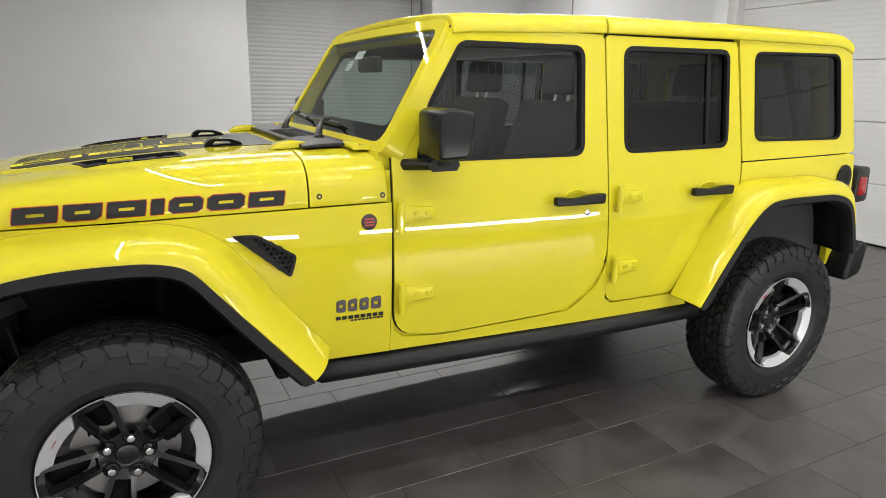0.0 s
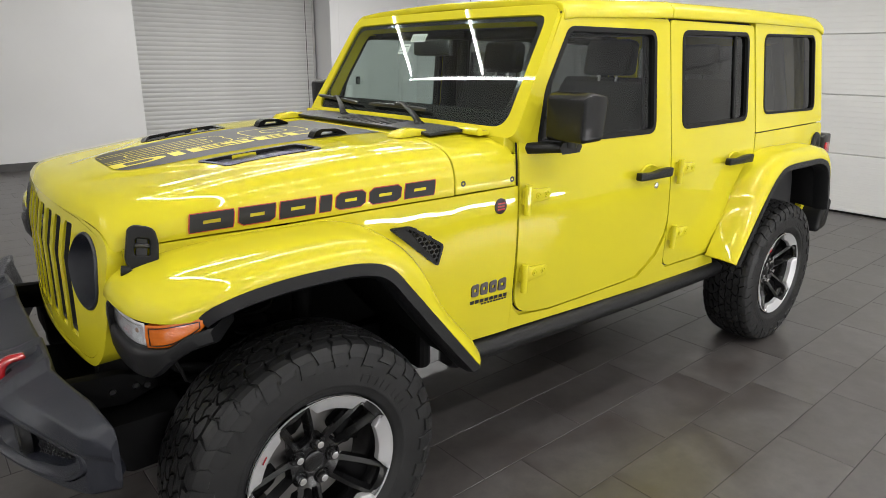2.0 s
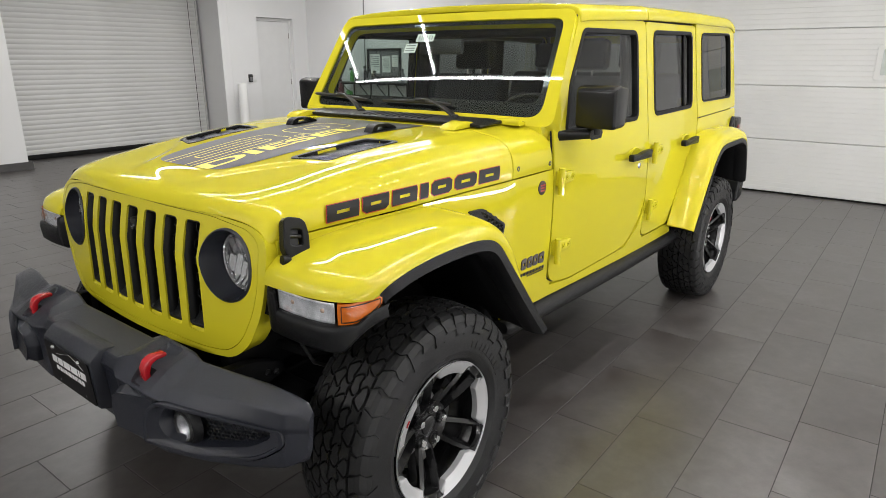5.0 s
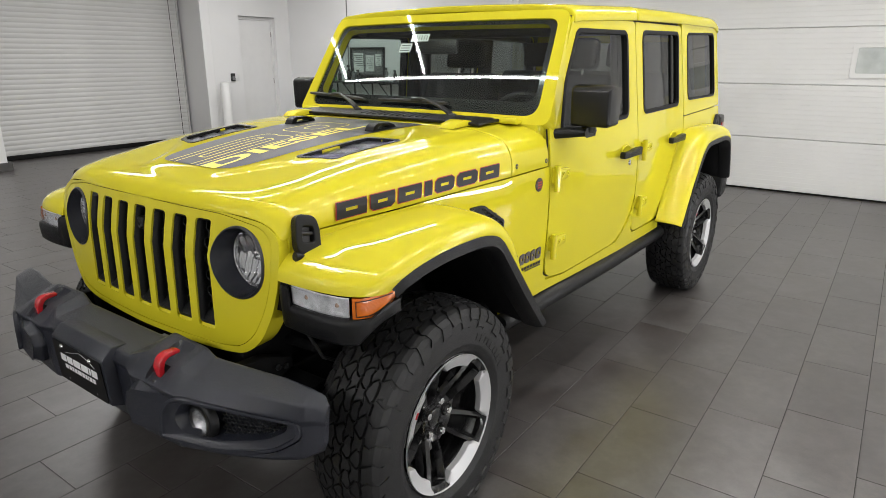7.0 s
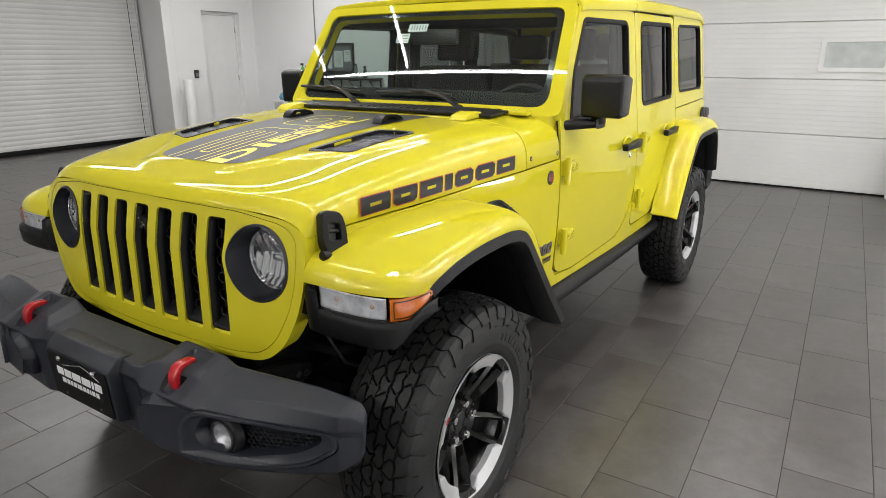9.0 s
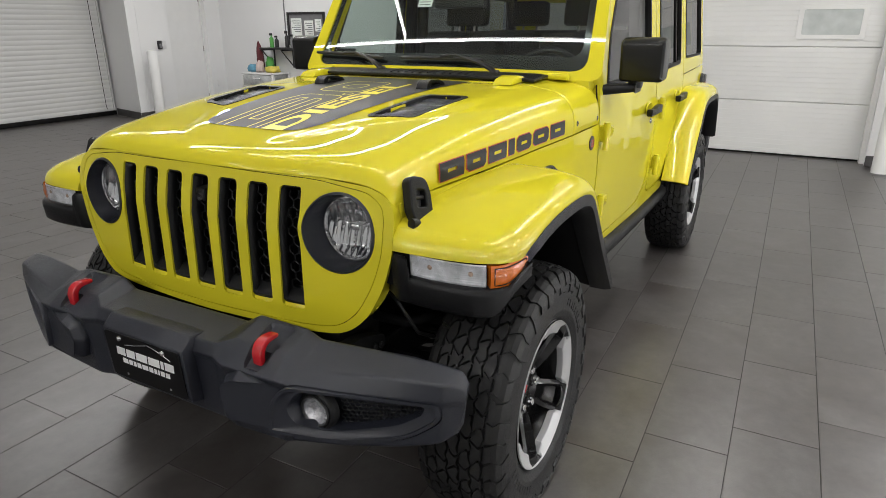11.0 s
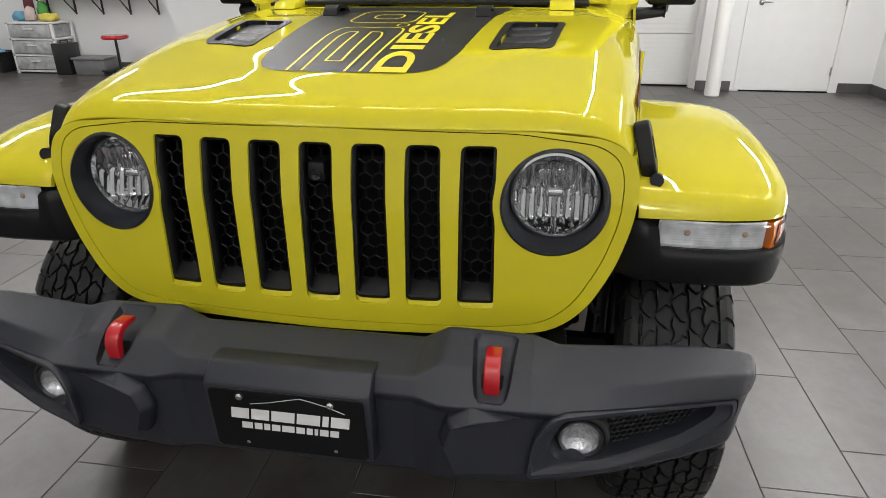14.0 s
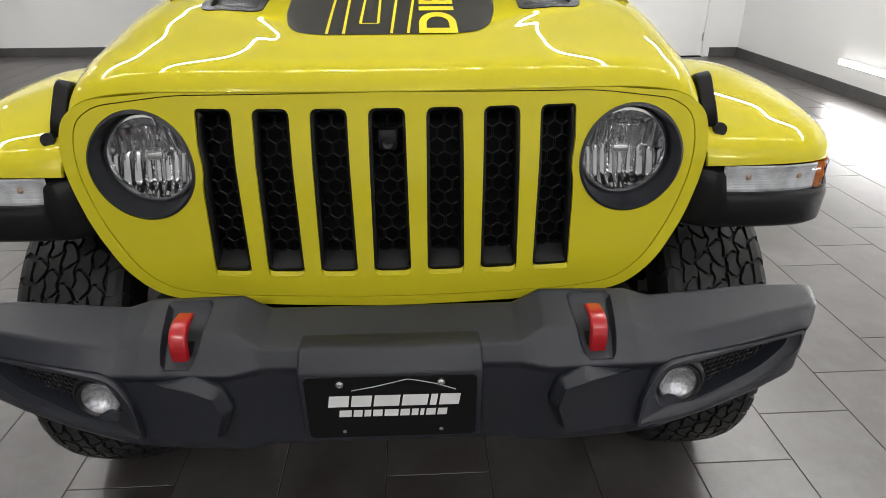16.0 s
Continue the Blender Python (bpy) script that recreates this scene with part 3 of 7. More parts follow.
CART_TOP = 0.728
cloth(7.05, 6.85, CART_TOP, 0.09, 0.15, 0.07, FABRICY, "crumpled yellow cleaning cloth", 2)
cloth(7.08, 7.33, CART_TOP, 0.10, 0.13, 0.08, FABRICB, "crumpled pale blue cleaning cloth", 5)
cloth(7.22, 7.06, CART_TOP, 0.07, 0.08, 0.16, FABRICG, "crumpled green cleaning cloth", 9)
cloth(7.02, 7.12, CART_TOP, 0.07, 0.09, 0.12, mat("pale_cloth", (0.55, 0.45, 0.42), 0.9, vary=0.2), "crumpled pale pink cleaning cloth", 12)
cloth(7.15, 7.22, CART_TOP, 0.06, 0.08, 0.30, mat("dark_red_cloth", (0.12, 0.03, 0.035), 0.9, vary=0.3), "dark red and black cloth pile", 15)

bin_ob = thing("storage_basket", 7.0, 7.90, 0, "black plastic basket with coloured pattern full of cloths", "basket")
part("shell", bm_grid([[(x * s, y * s, z) for x, y in ((-0.17, -0.26), (0.17, -0.26), (0.17, 0.26), (-0.17, 0.26))] for s, z in ((0.82, 0.0), (1.0, 0.30), (1.04, 0.30), (1.04, 0.285), (0.96, 0.285), (0.8, 0.02))], close_v=True, caps=True), SATIN, bin_ob, smooth=0)
for i in range(22):
    rnd = random.Random(i)
    z = 0.05 + 0.2 * rnd.random()
    f = 0.82 + 0.18 * z / 0.30
    part("print_mark", bm_move(bm_box(-0.003, 0.003, -0.015, 0.015, -0.012, 0.012, 0.001), Matrix.Translation((-0.17 * f - 0.002, (-0.20 + 0.16 * (i % 2) + 0.2 * rnd.random()) * f, z))), FABRICY if i % 2 else FABRICB, bin_ob)
part("contents", bm_move(bm_lathe([(0, 0.0), (0, 0.14), (0.05, 0.12), (0.09, 0.05), (0.10, 0.0)], (0, 0, 0.26), 2, 20), Matrix.Diagonal((1, 1.5, 1, 1))), FABRICB, bin_ob)
case = thing("floor_case", 6.95, 6.62, 0, "black hard case standing on the floor", "case")
part("body", bm_box(-0.14, 0.14, -0.12, 0.12, 0.0, 0.44, 0.012), SATIN, case)
part("handle", bm_tube([(0, -0.06, 0.44), (0, -0.06, 0.475), (0, 0.06, 0.475), (0, 0.06, 0.44)], 0.008), SATIN, case)
tote = thing("storage_tote", 6.97, 6.18, 0, "grey plastic storage tote with a lid", "storage box")
part("tub", bm_prism([(-0.15, 0), (0.15, 0), (0.17, 0.22), (-0.17, 0.22)], 1, -0.25, 0.25, 0.01), GREY, tote)
part("lid", bm_box(-0.185, 0.185, -0.27, 0.27, 0.221, 0.25, 0.008), GREY, tote, "grey lid")
stool = thing("work_stool", 6.95, 5.78, 0, "red-topped rolling workshop stool on a black post", "stool")
part("seat", bm_lathe([(0, 0), (0, 0.17), (0.012, 0.185), (0.04, 0.185), (0.055, 0.17), (0.06, 0.0)], (0, 0, 0.50), 2, 32), RED, stool, "red padded seat")
part("post", bm_tube([(0, 0, 0.07), (0, 0, 0.50)], [0.022, 0.018], 12), SATIN, stool)
part("base_tray", bm_box(-0.19, 0.19, -0.19, 0.19, 0.062, 0.085, 0.01), SATIN, stool)
for x in (-0.15, 0.15):
    for y in (-0.15, 0.15):
        part("caster", bm_lathe([(-0.012, 0.0), (-0.012, 0.03), (0.012, 0.03), (0.012, 0.0)], (x, y, 0.031), 0, 16), SATIN, stool)


# LED tubes on the ceiling, two of them added unseen as fill, and low on the south wall
def led_tube(x0, y0, x1, y1, z, watts, tilt=0):
    lamp = thing("led_tube_light", (x0 + x1) / 2, (y0 + y1) / 2, z, "long white linear LED tube light hung from the ceiling, two added as fill", "light fixture", "LED tubes")
    lx, ly = abs(x1 - x0) / 2, abs(y1 - y0) / 2
    hx, hy = (lx, 0.011) if lx > ly else (0.011, ly)
    part("housing", bm_box(-hx, hx, -hy, hy, 0.012, 0.05, 0.004), WHITEDOOR, lamp)
    part("diffuser", bm_box(-hx * 0.995, hx * 0.995, -hy * 0.9, hy * 0.9, -0.006, 0.011, 0.003), LEDMAT, lamp)
    for s in (-0.8, 0.8):
        part("cord", bm_tube([(s * hx if lx > ly else 0, s * hy if ly > lx else 0, 0.05), (s * hx if lx > ly else 0, s * hy if ly > lx else 0, CEIL - z)], 0.003, 5), GREY, lamp)
    strip_lamp(x0, x1, y0, y1, z - (0.032 if tilt else 0.012), watts, tilt)


LEDX0, WEST_FILL = -0.05, -4.32
for y, watts in ((2.6, 56), (1.5, 48), (-1.25, 54), (-3.2, 114)):
    led_tube(LEDX0 + 0.04, y, LEDX0 + 5.6, y, LED_Z, watts)
    led_tube(-2.39, y, WEST_FILL + 0.06, y, LED_Z, 3)
led_tube(LEDX0, -3.24, LEDX0, 2.64, LED_Z, 30)
# unseen fill tube, added and turned level to brighten the car's nose
led_tube(WEST_FILL, -3.24, WEST_FILL, 2.64, LED_Z, 98, 88)
# added fill tube, out of view, that lifts the north walls and shutter
led_tube(1.0, 6.0, 6.6, 6.0, LED_Z + 0.3, 145)


def wall_led(x0, x1, z, watts):
    lamp = thing("wall_led_bar", (x0 + x1) / 2, NEAR_S, z, "white LED bar light mounted low along the white wall", "light fixture", "wall LED bars")
    h = (x1 - x0) / 2
    part("housing", bm_box(-h, h, 0.0, 0.03, -0.03, 0.03, 0.004), WHITEDOOR, lamp)
    part("diffuser", bm_box(-h * 0.995, h * 0.995, 0.0305, 0.05, -0.025, 0.025, 0.008), LEDMAT, lamp)
    data = bpy.data.lights.new("wall_led", "AREA")
    data.shape, data.size, data.size_y, data.energy = "RECTANGLE", x1 - x0, 0.05, watts
    new("wall_led", data).matrix_world = pose((x0 + x1) / 2, NEAR_S + 0.055, z, 90, 0, 0)


wall_led(1.55, 4.55, 0.30, 40)
wall_led(-2.4, 0.6, 0.30, 20)


# dark painted lettering high on the south wall, as plain bars
sign = thing("wall_lettering", 3.4, NEAR_S, 2.3, "dark lettering painted on the white wall, unreadable", "sign")
for x0, z0, h, widths in ((-1.0, 0.30, 0.22, (0.20, 0.20, 0.26, 0.26, 0.08, 0.18)), (-0.75, 0.05, 0.11, (0.12, 0.12, 0.12, 0.03, 0.10, 0.10, 0.13, 0.13, 0.04, 0.10))):
    for w in widths:
        part("letter_bar", bm_box(x0, x0 + w * 0.82, 0.0005, 0.004, z0, z0 + h), INK, sign, smooth=0)
        x0 += w


# ---- the car: nose towards -x, driver's side towards -y ----
car = thing("off_road_car", 1.5, 0, 0, "bright yellow four-door hardtop off-road car with black bumper", "car")
car.matrix_world = Matrix.Identity(4)
SIDE = [(-0.53, 0.610), (-0.45, 0.625), (-0.3, 0.640), (0.0, 0.673), (0.3, 0.703), (0.59, 0.738), (0.85, 0.752), (1.3, 0.772), (1.75, 0.787), (2.2, 0.792), (3.2, 0.792), (3.6, 0.786)]
AX_F, AX_R, HUB_Y, HUB_Z = -0.029, 2.948, 0.778, 0.396


def yside(x, z):
    return table(x, SIDE) - 0.018 * ((min(z, 1.2) - 0.98) / 0.35) ** 2 - 0.10 * max(0.0, z - 1.2)


def side_panel(name, outline, holes, s, material=YELLOW, dy=0.0, solid=0.035, bevel=0.005, step=0.06, parent=car, label=""):
    return part(name, bm_sheet(outline, holes, lambda x, z: (x, s * (yside(x, z) + dy), z), step, (0, s, 0)), material, parent, label, smooth=30, solid=solid, bevel=bevel * 0.6)


def ring_loop(loop, d):
    """The loop moved inwards by d (outwards: minus)."""
    n, out = len(loop), []
    area = sum(loop[i - 1][0] * loop[i][1] - loop[i][0] * loop[i - 1][1] for i in range(n))
    sg = 1 if area > 0 else -1
    for i in range(n):
        a, b, c = Vector(loop[i - 1]), Vector(loop[i]), Vector(loop[(i + 1) % n])
        u, v = (b - a), (c - b)
        t = (u.normalized() if u.length > 1e-9 else Vector((0, 0))) + (v.normalized() if v.length > 1e-9 else Vector((0, 0)))
        t.normalize()
        out.append((b.x - t.y * d * sg, b.y + t.x * d * sg))
    return out


# --- hood and cowl ---
def catmull(pts, n):
    out = []
    for i in range(len(pts) - 1):
        p = [Vector(pts[max(0, i - 1)]), Vector(pts[i]), Vector(pts[i + 1]), Vector(pts[min(len(pts) - 1, i + 2)])]
        for k in range(n):
            t = k / n
            out.append(0.5 * ((2 * p[1]) + (p[2] - p[0]) * t + (2 * p[0] - 5 * p[1] + 4 * p[2] - p[3]) * t * t + (3 * p[1] - p[0] - 3 * p[2] + p[3]) * t ** 3))
    return out + [Vector(pts[-1])]


ZT = [(-0.506, 1.140), (-0.503, 1.1460), (-0.499, 1.1525), (-0.492, 1.1620), (-0.483, 1.1710), (-0.472, 1.1778), (-0.460, 1.1830), (-0.445, 1.1874), (-0.42, 1.1925), (-0.38, 1.1992), (-0.32, 1.2082), (-0.24, 1.2193), (-0.12, 1.2360), (0.0, 1.2505), (0.15, 1.2653), (0.3, 1.2765), (0.45, 1.2843), (0.59, 1.2895), (0.86, 1.298)]
ZS = [(-0.51, 1.070), (-0.45, 1.086), (-0.26, 1.094), (0.0, 1.099), (0.59, 1.119), (0.88, 1.125)]
ZT, ZS = ([(p.x, p.y) for p in catmull(q, 24)] for q in (ZT, ZS))


def shoulder(x, f):
    """How high the hood stands across its half width, as a share of its height: rounder at the nose."""
    k, f = sstep(-0.50, -0.34, x), min(1.0, f)
    return lerp((1 - f ** 9) ** 0.45, (1 - 0.022 * f * f) * (1 - f ** 12) ** 0.35, k)


BULGE = [(p.x, p.y) for p in catmull([(-0.42, 0.17), (-0.34, 0.215), (-0.27, 0.255), (-0.18, 0.32), (-0.09, 0.42), (0.0, 0.49), (0.25, 0.54), (0.6, 0.57)], 6)]


def bulge(x, y):
    bw = table(x, BULGE)
    return 0.0065 * sstep(-0.43, -0.315, x) * (1 - sstep(bw - 0.03, bw + 0.03, abs(y)))


def nose(x, y):
    return 0.135 * y * y * (1 - sstep(-0.50, 0.1, x))


def zhood(x, y):
    f = min(1.0, abs(y) / table(x, SIDE))
    return lerp(table(x, ZS), table(x, ZT), shoulder(x, f)) + bulge(x, y)


def hood_side(x, z):
    h = (z - table(x, ZS)) / (table(x, ZT) - table(x, ZS))
    fs = np.linspace(1.0, 0.6, 81)
    return table(x, SIDE) * float(np.interp(h, [shoulder(x, f) for f in fs], fs))


VENT = [(-0.118, 0.302), (0.225, 0.322), (0.238, 0.478), (-0.070, 0.447)]


def inside(p, poly):
    hit = False
    for i in range(len(poly)):
        a, b = poly[i - 1], poly[i]
        if (a[1] > p[1]) != (b[1] > p[1]) and p[0] < (b[0] - a[0]) * (p[1] - a[1]) / (b[1] - a[1]) + a[0]:
            hit = not hit
    return hit


EDGE_F = [0.876, 0.892, 0.907, 0.921, 0.934, 0.946, 0.957, 0.967, 0.976, 0.984, 0.990, 0.995, 0.998, 0.9995, 1.0]


def hood_rows(xs):
    rows = []
    for x in xs:
        w, zs, zt = table(x, SIDE), table(x, ZS), table(x, ZT)
        half = []
        for f in list(np.linspace(0, 0.86, 44)):
            half.append((f * w, lerp(zs, zt, shoulder(x, f))))
        half += [(f * w, lerp(zs, zt, shoulder(x, f))) for f in EDGE_F]
        row = []
        for s in (1, -1):
            seq = half[::-1] if s == 1 else half[1:]
            row += [(x + nose(x, y), s * y, z + bulge(x, y)) for y, z in seq]
        rows.append(row)
    return rows


xs = [-0.506, -0.5045, -0.502, -0.499, -0.4955, -0.491, -0.486, -0.480, -0.473, -0.466, -0.458, -0.449, -0.439, -0.430] + [round(-0.42 + 0.0125 * k, 4) for k in range(81)] + [0.588]
bm = bm_grid(hood_rows(xs), flip=False)
for s in (1, -1):
    poly = [(x, s * y) for x, y in VENT]
    kill = [f for f in bm.faces if inside((f.calc_center_median().x, f.calc_center_median().y), ring_loop(poly, 0.012))]
    bmesh.ops.delete(bm, geom=kill, context="FACES")
bm.normal_update()
if sum(f.normal.z for f in bm.faces) < 0:
    bmesh.ops.reverse_faces(bm, faces=bm.faces[:])
hood = part("hood", bm, YELLOW, car, "glossy yellow hood with a raised centre and black decal", smooth=50, solid=0.02, bevel=0.003, weighted=False)
xs = [0.594] + [round(0.61 + 0.02 * k, 3) for k in range(13)] + [0.868]
bm = bm_grid(hood_rows(xs))
bm.normal_update()
if sum(f.normal.z for f in bm.faces) < 0:
    bmesh.ops.reverse_faces(bm, faces=bm.faces[:])
part("cowl", bm, YELLOW, car, smooth=50, solid=0.02, bevel=0.003, weighted=False)

for s in (-1, 1):
    poly = rounded([(x, s * y) for x, y in VENT], 0.03)
    hv = part("hood_vent", bm_sheet(rounded(ring_loop([(x, s * y) for x, y in VENT], -0.008), 0.034), [rounded(ring_loop([(x, s * y) for x, y in VENT], 0.020), 0.018)], lambda x, y: (x + nose(x, y), y, zhood(x, y) + 0.0025), 0.05, (0, 0, 1)), PLASTIC, hood, "black plastic louvred hood vent", solid=0.02, bevel=0.003)
    part("vent_floor", bm_sheet(ring_loop(poly, 0.0), [], lambda x, y: (x, y, zhood(x, y) - 0.024), 0.1, (0, 0, 1)), PLASTIC, hv)
    for k in range(4):
        rows = []
        for t in (0.0, 0.33, 0.67, 1.0):
            y = lerp(0.314, 0.455, t)
            x0 = lerp(-0.104, -0.062, t) + 0.084 * k
            rows.append([(x0 + dx, s * y, zhood(x0 + dx, y) - 0.011 + dz) for dx, dz in ((0.0, -0.022), (0.008, -0.010), (0.022, -0.004), (0.074, -0.002), (0.084, -0.012))])
        part("louvre", bm_grid(rows, flip=s < 0), BUMPER, hv, smooth=60, solid=0.006)
    foot = part("hood_rest", bm_sheet(rounded([(0.322, 0.0), (0.336, 0.022), (0.356, 0.030), (0.42, 0.025), (0.455, 0.012), (0.466, 0.0)], 0.008), [rounded([(0.352, 0.007), (0.362, 0.019), (0.412, 0.016), (0.428, 0.007)], 0.004)], lambda x, z: (x, s * 0.238 + 0.022, z), 0.2, (0, 1, 0)), PLASTIC, hood, "black rubber windshield rest on the hood", solid=0.044, bevel=0.004)
    for v in foot.data.vertices:
        v.co.z += zhood(v.co.x, v.co.y)

# decal on the hood
half = [(-0.318, 0.0), (-0.318, 0.14), (-0.302, 0.188), (-0.25, 0.216), (-0.14, 0.236), (0.1, 0.256), (0.35, 0.275), (0.585, 0.315)]
outline = rounded([(x, -y) for x, y in half[1:][::-1]] + half[1:], 0.03)
part("hood_decal", bm_sheet(outline, [], lambda x, y: (x + nose(x, y), y, zhood(x, y) + 0.0015), 0.04, (0, 0, 1)), DECAL, hood, "matt black vinyl hood decal", smooth=60)


def font_mesh(words, offset=0.0):
    """The built-in font's outline of some words, flat."""
    cu = bpy.data.curves.new("words", "FONT")
    cu.body, cu.size, cu.offset = words, 1.0, offset
    ob = new("words", cu)
    bpy.context.view_layer.update()
    bm = bmesh.new()
    bm.from_mesh(bpy.data.meshes.new_from_object(ob.evaluated_get(bpy.context.evaluated_depsgraph_get())))
    bpy.data.objects.remove(ob)
    return bm


def lay_words(name, words, x0, x1, y0, y1, material, lift, offset=0.0, label=""):
    base = font_mesh(words)
    ax, bx = min(v.co.x for v in base.verts), max(v.co.x for v in base.verts)
    ay, by = min(v.co.y for v in base.verts), max(v.co.y for v in base.verts)
    base.free()
    bm = font_mesh(words, offset)
    for v in bm.verts:
        v.co = Vector((lerp(x0, x1, (v.co.x - ax) / (bx - ax)), lerp(y0, y1, (v.co.y - ay) / (by - ay)), 0))
    drape(bm, lambda x, y: (x + nose(x, y), y, zhood(x, y) + lift))
    return part(name, bm, material, hood, label, smooth=60)


lay_words("word_diesel", "DIESEL", -0.312, 0.405, -0.142, -0.066, DECALY, 0.0028, 0.03, "yellow lettering reading DIESEL")


def ribbon(points, width, closed=False):
    """A thin vinyl line on the hood."""
    soft = [(*p, 0.05) if len(p) == 2 else p for p in points]
    pts = rounded(soft, 0.05, 6) if closed else [points[0]] + rounded(soft, 0.05, 6)[7:-7] + [points[-1]]
    fine = []
    for i in range(len(pts) if closed else len(pts) - 1):
        a, b = Vector(pts[i]), Vector(pts[(i + 1) % len(pts)])
        n = max(1, int((b - a).length / 0.03))
        fine += [a.lerp(b, k / n) for k in range(n)]
    if not closed:
        fine.append(Vector(pts[-1]))
    rows = []
    for i, p in enumerate(fine):
        q = fine[(i + 1) % len(fine)] if closed or i < len(fine) - 1 else p + (p - fine[i - 1])
        d = (q - p).normalized()
        nrm = Vector((-d.y, d.x)) * width / 2
        rows.append([(v.x + nose(v.x, v.y), v.y, zhood(v.x, v.y) + 0.0028) for v in (p + nrm, p - nrm)])
    return part("number_line", bm_grid(rows, close_u=closed), DECALY, hood, "thin yellow outline of the figures 3.0", smooth=60)


ribbon([(-0.317, 0.126), (0.03, 0.140), (0.112, 0.125), (0.120, 0.075), (0.110, 0.046, 0.004), (0.120, 0.010), (0.112, -0.046), (0.06, -0.053), (-0.317, -0.041)], 0.006)
ribbon([(-0.317, 0.091), (0.0, 0.104), (0.052, 0.094), (0.056, 0.067, 0.006), (-0.239, 0.062, 0.004), (-0.239, 0.024, 0.004), (0.056, 0.031, 0.006), (0.052, 0.000), (0.0, -0.010), (-0.317, -0.007)], 0.006)
ribbon([(0.135, -0.050), (0.172, -0.050), (0.172, -0.018), (0.135, -0.018)], 0.005, True)
ribbon([(0.19, -0.052), (0.43, -0.052), (0.43, 0.140), (0.19, 0.140)], 0.006, True)
ribbon([(0.26, 0.0), (0.36, 0.0), (0.36, 0.085), (0.26, 0.085)], 0.006, True)

# name plate on the hood's side, as plain blocks
widths, gap = (1.30, 1.15, 1.2, 0.42, 1.1, 1.25, 1.25), 0.16
unit = (0.511 + 0.262) / (sum(widths) + gap * 6)
for s in (-1, 1):
    x = -0.262
    for i, w in enumerate(widths):
        a, b = x, x + w * unit
        def lift_at(u, v, d):
            xx = u
            z = table(xx, [(-0.26, 1.106), (0.51, 1.132)]) + v * 0.048
            return (xx + (v - 0.5) * 0.008, s * (hood_side(xx, z) + d), z)
        ch = 0.014 if i in (1, 4, 5) else 0.001
        outer = [(a + ch, 0.0), (b - ch, 0.0), (b, 0.2), (b, 0.8), (b - (ch if i != 1 else 0), 1.0), (a + (ch if i != 1 else 0), 1.0), (a, 0.8), (a, 0.2)]
        hole = [] if i == 3 else [[(a + 0.30 * (b - a), 0.40), (b - 0.30 * (b - a), 0.40), (b - 0.30 * (b - a), 0.60), (a + 0.30 * (b - a), 0.60)]]
        wide = ring_loop([(p, q * 0.048) for p, q in outer], -0.0030)
        part("decal_edge", bm_sheet([(p, q / 0.048) for p, q in wide], hole, lambda u, v: lift_at(u, v, 0.0015), 0.25, (0, s, 0.3)), REDLINE, hood, smooth=60)
        part("decal_block", bm_sheet(outer, hole, lambda u, v: lift_at(u, v, 0.0028), 0.25, (0, s, 0.3)), DECAL, hood, smooth=60)
        x = b + gap * unit

